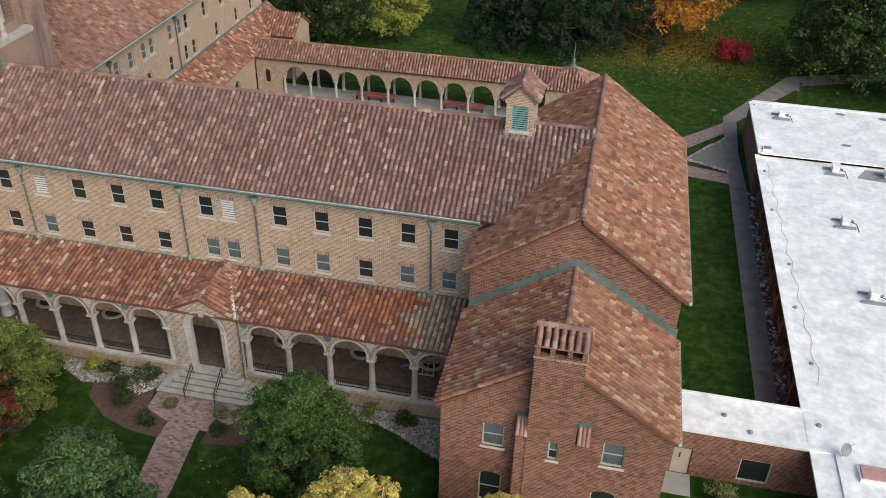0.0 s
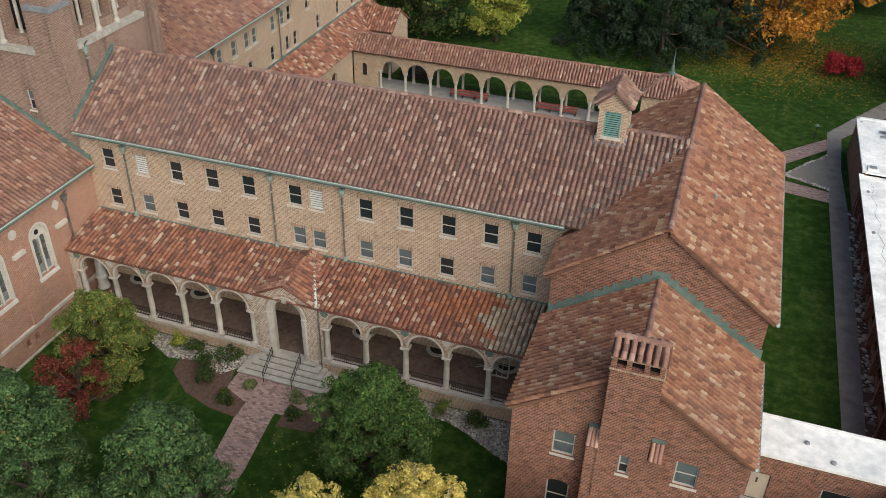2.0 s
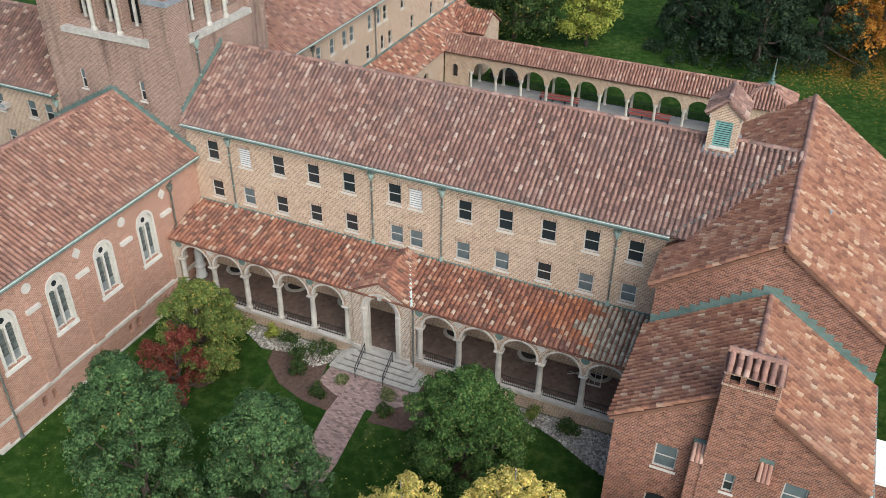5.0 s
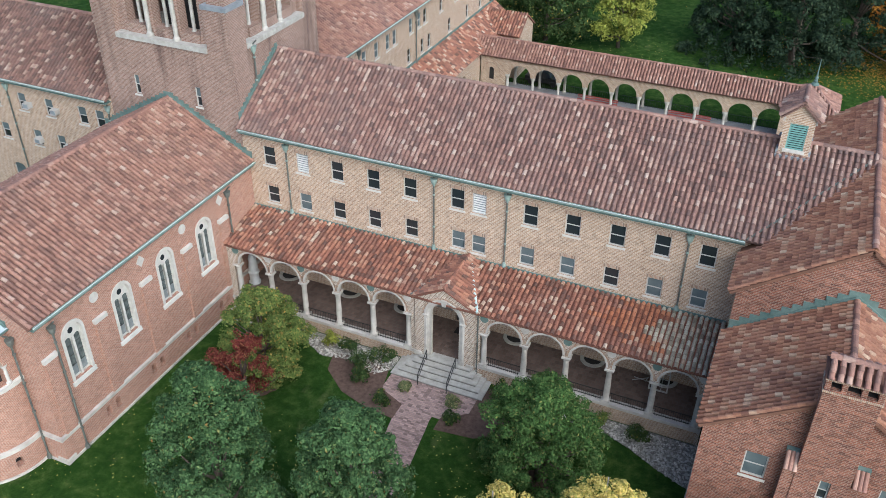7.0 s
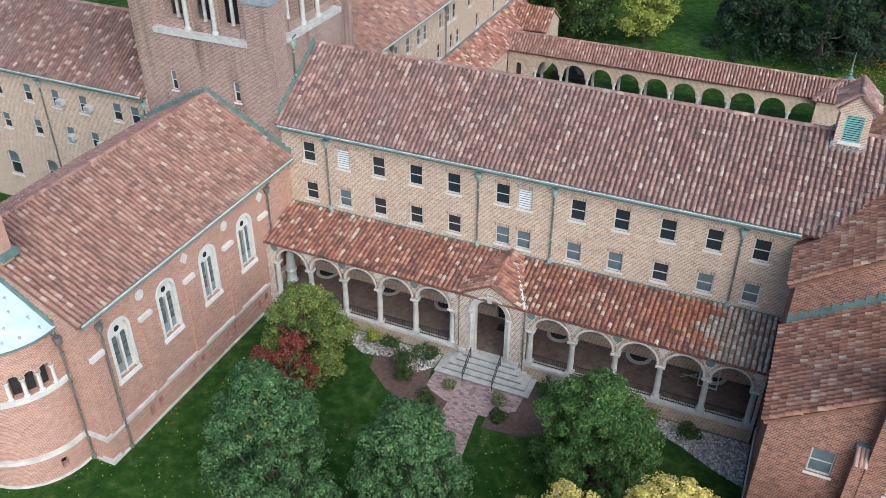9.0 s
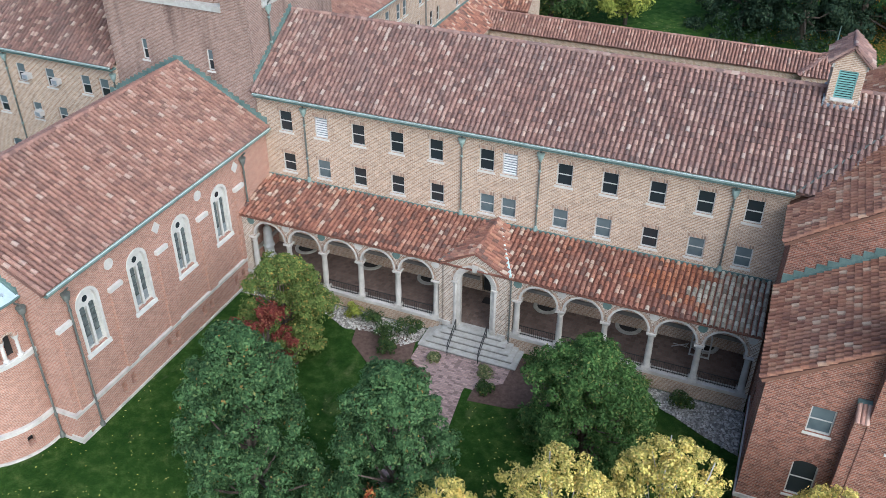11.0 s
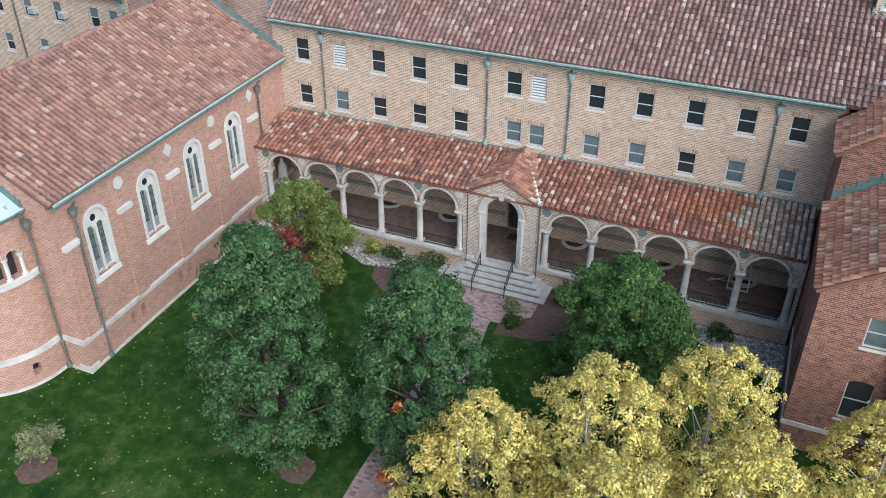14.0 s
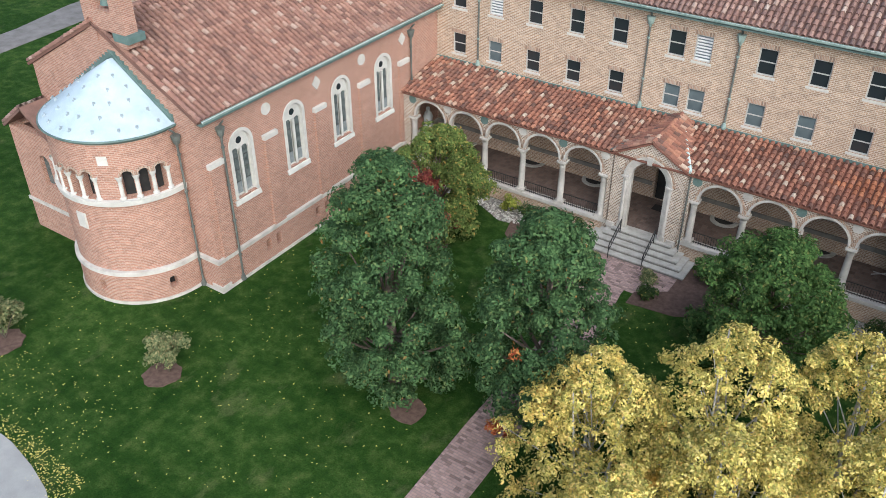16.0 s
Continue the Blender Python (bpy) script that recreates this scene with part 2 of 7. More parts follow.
def leaf_mat(name, stops, patch=None):
    m, n, l, b = mat(name, 0.75)
    b.inputs["Specular IOR Level"].default_value = 0.12
    g = n.new("ShaderNodeNewGeometry")
    col = ramp(n, l, g.outputs["Random Per Island"], stops)
    tuft = noise_tex(n, l, g.outputs["Position"], 1.9, 3, 0.6)
    col = mix(n, l, 0.8, col, ramp(n, l, tuft, [(0.3, grey(0.62)), (0.7, grey(1.4))]), "MULTIPLY")
    if patch:
        f = noise_tex(n, l, g.outputs["Position"], 0.3, 3)
        col = mix(n, l, ramp(n, l, f, [(patch[1], grey(0)), (patch[1] + 0.12, grey(0.7))]), col, patch[0])
    l.new(col, b.inputs["Base Color"])
    tr, mx = n.new("ShaderNodeBsdfTranslucent"), n.new("ShaderNodeMixShader")
    l.new(col, tr.inputs["Color"])
    mx.inputs[0].default_value = 0.25
    l.new(b.outputs[0], mx.inputs[1])
    l.new(tr.outputs[0], mx.inputs[2])
    l.new(mx.outputs[0], n["Material Output"].inputs["Surface"])
    return m


L_GREEN = leaf_mat("green_leaves", [(0, (0.034, 0.068, 0.018)), (0.5, (0.063, 0.122, 0.032)), (0.9, (0.105, 0.166, 0.048)), (1, (0.194, 0.194, 0.058))])
L_OLIVE = leaf_mat("olive_leaves", [(0, (0.069, 0.104, 0.027)), (0.5, (0.138, 0.186, 0.045)), (0.9, (0.219, 0.246, 0.067)), (1, (0.390, 0.258, 0.067))])
L_RED = leaf_mat("red_leaves", [(0, (0.098, 0.022, 0.019)), (0.6, (0.195, 0.045, 0.034)), (1, (0.270, 0.120, 0.060))])
L_PEAR = leaf_mat("pear_leaves", [(0, (0.035, 0.069, 0.026)), (0.5, (0.064, 0.120, 0.044)), (0.93, (0.110, 0.176, 0.068)), (0.985, (0.156, 0.191, 0.068)), (1, (0.237, 0.123, 0.037))])
L_TURNED = leaf_mat("turned_pear_leaves", [(0, (0.24, 0.05, 0.025)), (0.6, (0.42, 0.12, 0.04)), (1, (0.5, 0.26, 0.08))])
L_YELLOW = leaf_mat("yellow_leaves", [(0, (0.218, 0.218, 0.059)), (0.3, (0.437, 0.390, 0.101)), (0.65, (0.656, 0.532, 0.143)), (0.93, (0.795, 0.637, 0.227)), (1, (0.755, 0.475, 0.143))], ((0.795, 0.495, 0.118), 0.6))
L_LIME = leaf_mat("yellow_green_leaves", [(0, (0.13, 0.155, 0.03)), (0.6, (0.26, 0.29, 0.05)), (1, (0.40, 0.38, 0.08))])
L_ORANGE = leaf_mat("orange_leaves", [(0, (0.26, 0.10, 0.02)), (0.5, (0.46, 0.19, 0.03)), (1, (0.60, 0.33, 0.06))])
L_DARK = leaf_mat("dark_needles", [(0, (0.012, 0.024, 0.014)), (0.6, (0.026, 0.045, 0.024)), (1, (0.05, 0.07, 0.035))])
L_DKGREEN = leaf_mat("dark_green_leaves", [(0, (0.023, 0.046, 0.014)), (0.6, (0.052, 0.085, 0.026)), (0.95, (0.091, 0.124, 0.036)), (1, (0.325, 0.234, 0.048))])
L_GREY = leaf_mat("grey_green_leaves", [(0, (0.091, 0.115, 0.050)), (0.6, (0.169, 0.189, 0.085)), (1, (0.312, 0.270, 0.130))])
L_SCARLET = leaf_mat("scarlet_leaves", [(0, (0.16, 0.012, 0.02)), (0.6, (0.32, 0.025, 0.035)), (1, (0.42, 0.06, 0.05))])

# ---- mesh helpers ----


class MB:
    """Collects faces, each with its own corner UVs in metres, and makes one mesh of them."""

    def __init__(self):
        self.v, self.f, self.uv = [], [], []

    def face(self, pts, uv=None):
        k = len(self.v)
        pts = [Vector(p) for p in pts]
        self.v += pts
        self.f.append(tuple(range(k, k + len(pts))))
        if uv is None:
            a, b = pts[1] - pts[0], pts[-1] - pts[0]
            nx, ny, nz = (abs(c) for c in a.cross(b))
            if nz >= nx and nz >= ny:
                uv = [(p.x, p.y) for p in pts]
            elif nx > ny:
                uv = [(p.y, p.z) for p in pts]
            else:
                uv = [(p.x, p.z) for p in pts]
        self.uv += uv

    def hexa(self, c):
        """A solid with eight corners: the lower four, then the upper four, each counter-clockwise from above."""
        for q in ((3, 2, 1, 0), (4, 5, 6, 7), (0, 1, 5, 4), (1, 2, 6, 5), (2, 3, 7, 6), (3, 0, 4, 7)):
            self.face([c[i] for i in q])

    def box(self, x0, x1, y0, y1, z0, z1):
        self.hexa([(x0, y0, z0), (x1, y0, z0), (x1, y1, z0), (x0, y1, z0), (x0, y0, z1), (x1, y0, z1), (x1, y1, z1), (x0, y1, z1)])

    def lathe(self, x, y, profile, sides=12, a0=0.0, a1=2 * math.pi):
        """A turned body about an upright axis; profile rows are (radius, height)."""
        full = abs(a1 - a0 - 2 * math.pi) < 1e-6
        an = [a0 + (a1 - a0) * i / sides for i in range(sides + 1)]
        for (r0, z0), (r1, z1) in zip(profile, profile[1:]):
            for p, q in zip(an, an[1:]):
                pts = [(x + r0 * math.cos(p), y + r0 * math.sin(p), z0), (x + r0 * math.cos(q), y + r0 * math.sin(q), z0), (x + r1 * math.cos(q), y + r1 * math.sin(q), z1), (x + r1 * math.cos(p), y + r1 * math.sin(p), z1)]
                rr = max(r0, r1)
                uv = [(p * rr, z0), (q * rr, z0), (q * rr, z1), (p * rr, z1)]
                if r1 < 1e-4:
                    pts, uv = pts[:3], uv[:3]
                elif r0 < 1e-4:
                    pts, uv = pts[1:], uv[1:]
                self.face(pts, uv)

    def tube(self, pts, r, sides=8, r1=None):
        """A round bar along a line of points."""
        r1 = r if r1 is None else r1
        pts = [Vector(p) for p in pts]
        rings = []
        for i, p in enumerate(pts):
            d = (pts[min(i + 1, len(pts) - 1)] - pts[max(i - 1, 0)]).normalized()
            s = d.cross(Vector((0.3, 0.2, 1)) if abs(d.z) < 0.9 else Vector((1, 0.2, 0))).normalized()
            u = s.cross(d)
            rr = r + (r1 - r) * i / (len(pts) - 1)
            rings.append([p + rr * (math.cos(a) * s + math.sin(a) * u) for a in (2 * math.pi * k / sides for k in range(sides))])
        for a, b in zip(rings, rings[1:]):
            for k in range(sides):
                j = (k + 1) % sides
                self.face([a[k], a[j], b[j], b[k]])
        self.face(list(reversed(rings[0])))
        self.face(rings[-1])

    def prism(self, outline, z0, z1):
        """An upright slab over an outline, counter-clockwise from above."""
        self.face([(x, y, z1) for x, y in outline])
        self.face([(x, y, z0) for x, y in reversed(outline)])
        for (xa, ya), (xb, yb) in zip(outline, outline[1:] + outline[:1]):
            self.face([(xa, ya, z0), (xb, yb, z0), (xb, yb, z1), (xa, ya, z1)])

    def mesh(self, name, materials, smooth=False):
        me = bpy.data.meshes.new(name)
        me.from_pydata([tuple(p) for p in self.v], [], self.f)
        layer = me.uv_layers.new(name="UVMap")
        layer.data.foreach_set("uv", [c for uv in self.uv for c in uv])
        me.materials.append(materials)
        if smooth:
            me.shade_smooth()
        return me


def part(name, mb, material, parent=None, label="", smooth=False, weld=False):
    me = mb.mesh(name, material, smooth)
    if weld or smooth:
        bm = bmesh.new()
        bm.from_mesh(me)
        bmesh.ops.remove_doubles(bm, verts=bm.verts, dist=0.0005)
        bm.to_mesh(me)
        bm.free()
    ob = new(name, me)
    ob.parent = parent
    return tagged(ob, label)


def thing(name, label, category, group="", kind="", at=(0, 0, 0)):
    ob = new(name)
    ob.location = at
    return tagged(ob, label, category, group, kind)


def structure(name, mb, material, label, category):
    return tagged(part(name, mb, material), label, category, "", "structure")


def wall_panel(mb, fn, u0, u1, zb, top, holes=(), thick=0.45, steps=()):
    """A wall sheet with openings right through it. fn(u, z, d) gives the place at d metres behind the face; top: a height or a list of (u, z);
    holes: (u0, u1, z0, z1, arched): z1 is the crown of an arched one."""
    prof = [(u0, top), (u1, top)] if isinstance(top, (int, float)) else top

    def ztop(u):
        for (a, za), (b, zb2) in zip(prof, prof[1:]):
            if a - 1e-6 <= u <= b + 1e-6:
                return za + (zb2 - za) * (u - a) / max(b - a, 1e-9)
        return prof[-1][1]

    def head(h, u):
        a, b, z0, z1, arched = h
        if not arched:
            return z1
        r, c = (b - a) / 2, (a + b) / 2
        rise = min(r, z1 - z0) * arched
        return z1 - rise + rise * math.sqrt(max(0.0, 1 - ((u - c) / r) ** 2))

    cuts = {round(u, 5) for u in (u0, u1, *[p[0] for p in prof], *steps)}
    for h in holes:
        k = 12 if h[4] else 1
        for i in range(k + 1):
            c = 0.5 - 0.5 * math.cos(math.pi * i / k)
            cuts.add(round(h[0] + (h[1] - h[0]) * c, 5))
    cuts = sorted(c for c in cuts if u0 - 1e-6 <= c <= u1 + 1e-6)
    for a, b in zip(cuts, cuts[1:]):
        if b - a < 1e-5:
            continue
        m = (a + b) / 2
        inside = sorted((h for h in holes if h[0] < m < h[1]), key=lambda h: h[2])
        lo = (zb, zb)
        spans = []
        for h in inside:
            spans.append((lo, (h[2], h[2]), True))
            lo = (head(h, a), head(h, b))
        spans.append((lo, (ztop(a), ztop(b)), False))
        for i, ((la, lb), (ha, hb), sill) in enumerate(spans):
            if sill and ha - la < 1e-6:
                continue
            uv = [(a, la), (b, lb), (b, hb), (a, ha)]
            mb.face([fn(a, la, 0), fn(b, lb, 0), fn(b, hb, 0), fn(a, ha, 0)], uv)
            mb.face([fn(b, lb, thick), fn(a, la, thick), fn(a, ha, thick), fn(b, hb, thick)], uv)
            if sill or i == len(spans) - 1:
                mb.face([fn(a, ha, 0), fn(b, hb, 0), fn(b, hb, thick), fn(a, ha, thick)], [(a, 0), (b, 0), (b, thick), (a, thick)])
            if i:
                mb.face([fn(b, lb, 0), fn(a, la, 0), fn(a, la, thick), fn(b, lb, thick)], [(b, 0), (a, 0), (a, thick), (b, thick)])
    for u in (u0, u1):
        z = ztop(u)
        mb.face([fn(u, zb, 0), fn(u, z, 0), fn(u, z, thick), fn(u, zb, thick)], [(0, zb), (0, z), (thick, z), (thick, zb)])
    for h in holes:
        for u in h[:2]:
            z = head(h, u)
            mb.face([fn(u, h[2], 0), fn(u, z, 0), fn(u, z, thick), fn(u, h[2], thick)], [(0, h[2]), (0, z), (thick, z), (thick, h[2])])


def south(y):
    return lambda u, z, d: Vector((u, y + d, z))


def north(y):
    return lambda u, z, d: Vector((u, y - d, z))


def east(x):
    return lambda u, z, d: Vector((x - d, u, z))


def west(x):
    return lambda u, z, d: Vector((x + d, u, z))


# ---- tiled roofs ----
PITCH, ROW = 0.33, 0.37


def tile_shape():
    """One half-round clay cover tile, its axis along y (up the slope), with short skirts and a thick lower lip."""
    seg, half_pan = 5, 0.121
    rows = []
    for y, r, z in ((-0.02, 0.118, 0.062), (0.42, 0.1, 0.0)):
        arc = [Vector((-r * math.cos(math.pi * i / seg), y, z + 1.0 * r * math.sin(math.pi * i / seg))) for i in range(seg + 1)]
        rows.append([Vector((-half_pan, y, z - 0.045)), *arc, Vector((half_pan, y, z - 0.045))])
    lip = [Vector((p.x * 0.97, p.y + 0.01, p.z - 0.045)) for p in rows[0]]
    k = len(lip)
    verts = rows[0] + rows[1] + lip
    faces = [(i, i + 1, k + i + 1, k + i) for i in range(k - 1)] + [(i + 1, i, 2 * k + i, 2 * k + i + 1) for i in range(k - 1)]
    return verts, faces


TILE_V, TILE_F = tile_shape()
TILE_MB = MB()
for quad in TILE_F:
    TILE_MB.face([TILE_V[i] for i in quad])
TV = np.array([tuple(p) for p in TILE_V])
rng = np.random.default_rng(7)
SINGLES = []


def tile_frame(p0, along, up):
    a, s = Vector(along).normalized(), Vector(up).normalized()
    return Matrix((a, s, a.cross(s))).transposed()


def roof_slope(parent, p0, along, up, length, slope, colour, keep=None, near=None, deck=M_PIPE):
    """One slope of a clay roof from its lower corner p0: an under-deck slab, and rows of tiles over it.
    keep(point): where there are tiles; near(point): where they are single pieces."""
    p0 = Vector(p0)
    rot = tile_frame(p0, along, up)
    a, s, nrm = (Vector(rot.col[i]) for i in range(3))
    cols, rows = int(length / PITCH), int(slope / ROW + 0.5)
    pitch, row = length / max(cols, 1), slope / max(rows, 1)
    mats = []
    for j in range(rows):
        for i in range(cols):
            c = p0 + a * (pitch * (i + 0.5)) + s * (row * j)
            if keep and not keep(c + s * row * 0.5):
                continue
            wob = Matrix.Rotation(rng.normal(0, 0.02), 3, "Z") @ Matrix.Rotation(rng.normal(0, 0.012), 3, "X")
            sc = Matrix.Diagonal((pitch / PITCH, row / ROW * 1.0, 1.0))
            m = Matrix.Translation(c + nrm * (0.05 + rng.normal(0, 0.006)) + a * rng.normal(0, 0.008)) @ (rot @ wob @ sc).to_4x4()
            mats.append((m, bool(near and near(c))))
    joined = [m for m, single in mats if not single]
    if joined:
        arr = np.array([np.array(m) for m in joined])
        vs = np.einsum("mij,vj->mvi", arr[:, :3, :3], TV) + arr[:, None, :3, 3]
        k = len(TV)
        base = np.array(TILE_F)
        faces = (base[None] + (np.arange(len(joined)) * k)[:, None, None]).reshape(-1, 4)
        me = bpy.data.meshes.new("tile_field")
        me.from_pydata(vs.reshape(-1, 3), [], faces)
        me.materials.append(TILE[colour][0])
        ob = new("tile_field", me)
        ob.parent = parent
        tagged(ob, "rows of half-round clay roof tiles", "", "", "stuff")
    for m, single in mats:
        if single:
            SINGLES.append((m, parent, colour))


def ridge_tiles(parent, p, q, colour, r=0.17):
    """Half-round cap tiles along a ridge or hip."""
    p, q = Vector(p), Vector(q)
    k = max(1, int((q - p).length / 0.45))
    d = (q - p) / k
    u = d.normalized()
    side = u.cross(Vector((0, 0, 1))).normalized()
    nrm = side.cross(u)
    mb = MB()
    for i in range(k):
        a, b = p + d * i - u * 0.03, p + d * (i + 1)
        for j in range(6):
            t0, t1 = math.pi * j / 6, math.pi * (j + 1) / 6
            c = [(math.cos(t0), math.sin(t0)), (math.cos(t1), math.sin(t1))]
            ra, rb = r * 1.08, r * 0.94
            mb.face([a + side * ra * c[0][0] + nrm * (ra * c[0][1]), b + side * rb * c[0][0] + nrm * (rb * c[0][1]), b + side * rb * c[1][0] + nrm * (rb * c[1][1]), a + side * ra * c[1][0] + nrm * (ra * c[1][1])])
    me = mb.mesh("ridge_cap", TILE[colour][0])
    bm = bmesh.new()
    bm.from_mesh(me)
    bmesh.ops.remove_doubles(bm, verts=bm.verts, dist=0.0004)
    bm.to_mesh(me)
    bm.free()
    ob = new("ridge_cap", me)
    ob.parent = parent
    return tagged(ob, "row of half-round ridge tiles", "", "", "stuff")


def roof_deck(name, parent, quads, colour, drop=0.16):
    """The clay-coloured pans under the tiles: a slab under each slope, its colour darkened as groove shade."""
    mb = MB()
    for q in quads:
        q = [Vector(p) for p in q]
        n = (q[1] - q[0]).cross(q[-1] - q[0]).normalized()
        if n.z < 0:
            n = -n
        lo = [p - n * drop for p in q]
        mb.face(q)
        mb.face(lo[::-1])
        for i in range(len(q)):
            j = (i + 1) % len(q)
            mb.face([lo[i], lo[j], q[j], q[i]])
    return part(name, mb, M_PAN[colour], parent)


# clay tones darker than the tiles: shade between tile columns put into colour
M_PAN = {}
for key, (a, c) in {"clay": ((0.125, 0.066, 0.050), (0.19, 0.098, 0.072)), "clay_old": ((0.14, 0.084, 0.068), (0.21, 0.12, 0.094)), "clay_bright": ((0.125, 0.062, 0.042), (0.20, 0.10, 0.066)), "clay_red": ((0.14, 0.064, 0.046), (0.225, 0.10, 0.068))}.items():
    M_PAN[key] = plain_mat(key + "_shaded_pans", a, c, 1.2, 0.85)

# ---- windows and small building parts ----
CACHE = {}


def shared(key, make):
    if key not in CACHE:
        CACHE[key] = make()
    return CACHE[key]


def put(name, me, parent, m=None, label=""):
    ob = new(name, me)
    ob.parent = parent
    if m is not None:
        ob.matrix_basis = m
    return tagged(ob, label)


def boxes(rows):
    mb = MB()
    for r in rows:
        mb.box(*r)
    return mb


def sash_window(parent, m, w, h, kind="dark", sill=True, name="window"):
    """A sash window facing -y, its opening w by h from the origin's sill: frame, meeting rail, two panes, stone sill; kind: dark, blind, half, louvre."""
    t = 0.07
    top = put(name, shared(("frame", w, h), lambda: boxes([(-w / 2, -w / 2 + t, 0.10, 0.22, 0, h), (w / 2 - t, w / 2, 0.10, 0.22, 0, h), (-w / 2 + t, w / 2 - t, 0.10, 0.22, h - t, h), (-w / 2 + t, w / 2 - t, 0.10, 0.22, 0, t)]).mesh("window_frame", M_FRAME)), parent, m)
    if kind == "louvre":
        n = max(6, int(h / 0.18))
        for i in range(n):
            z = t + (h - 2 * t) * i / n
            dz = (h - 2 * t) / n
            put("slat", shared(("slat", w, h), lambda: slat_mesh(w - 2 * t, dz)), top, pose(0, 0.12, z))
        put("backing", shared(("back", w, h), lambda: boxes([(-w / 2 + t, w / 2 - t, 0.2, 0.215, t, h - t)]).mesh("backing", M_LEAD)), top)
    else:
        put("meeting_rail", shared(("rail", w, h), lambda: boxes([(-w / 2 + t, w / 2 - t, 0.11, 0.18, h * 0.5 - 0.03, h * 0.5 + 0.03)]).mesh("meeting_rail", M_FRAME)), top)
        for i, (a, b, d) in enumerate(((t, h * 0.5 - 0.03, 0.17), (h * 0.5 + 0.03, h - t, 0.14))):
            blind = kind == "blind" or (kind == "half" and i == 1)
            put("pane", shared(("pane", w, h, i), lambda: boxes([(-w / 2 + t, w / 2 - t, d, d + 0.008, a, b)]).mesh("pane", M_GLASS)) if not blind else shared(("bpane", w, h, i), lambda: boxes([(-w / 2 + t, w / 2 - t, d, d + 0.008, a, b)]).mesh("pane", M_BLINDGLASS)), top)
    if sill:
        put("sill", shared(("sill", w), lambda: boxes([(-w / 2 - 0.09, w / 2 + 0.09, -0.05, 0.14, -0.13, -0.002)]).mesh("sill", M_WHITESTONE)), top)
    return top


def slat_mesh(w, dz, material=None):
    mb = MB()
    mb.hexa([(-w / 2, -0.02, 0), (w / 2, -0.02, 0), (w / 2, 0.05, dz * 0.3), (-w / 2, 0.05, dz * 0.3), (-w / 2, -0.02, 0.025), (w / 2, -0.02, 0.025), (w / 2, 0.05, dz * 0.3 + 0.025), (-w / 2, 0.05, dz * 0.3 + 0.025)])
    return mb.mesh("slat", material or M_LOUVER)


def blind_glass():
    m, n, l, b = mat("glass_over_blind", 0.12)
    f = noise_tex(n, l, coords(n, l), 0.8, 2)
    l.new(ramp(n, l, f, [(0.3, (0.07, 0.09, 0.097)), (0.7, (0.14, 0.17, 0.177))]), b.inputs["Base Color"])
    return m


M_BLINDGLASS = blind_glass()


def gutter(parent, p, q, material=None):
    """A half-round copper gutter with a rolled edge along an eave, and a pale strip in it as painted highlight."""
    p, q = Vector(p), Vector(q)
    d = (q - p).normalized()
    side = d.cross(Vector((0, 0, 1)))
    mb = MB()
    sec = [(0.10, 0.0), (0.085, -0.10), (0.0, -0.15), (-0.085, -0.10), (-0.10, 0.0), (-0.07, 0.0), (-0.06, -0.06), (0.0, -0.08), (0.06, -0.06), (0.07, 0.0)]
    a = [p + side * s + Vector((0, 0, z)) for s, z in sec]
    b = [q + side * s + Vector((0, 0, z)) for s, z in sec]
    for i in range(len(sec)):
        j = (i + 1) % len(sec)
        mb.face([a[i], b[i], b[j], a[j]])
    mb.face(a)
    mb.face(b[::-1])
    ob = part("gutter", mb, material or M_VERDIGRIS, parent)
    # pale strip inside the trough: reflected light put into colour
    mb = MB()
    strip = [(0.064, -0.055), (0.0, -0.072), (-0.064, -0.055), (-0.05, -0.03), (0.05, -0.03)]
    a = [p + side * s + Vector((0, 0, z)) for s, z in strip]
    b = [q + side * s + Vector((0, 0, z)) for s, z in strip]
    for i in range(len(strip)):
        j = (i + 1) % len(strip)
        mb.face([a[i], b[i], b[j], a[j]])
    part("lining", mb, M_GUTTERSHINE, ob)
    return ob


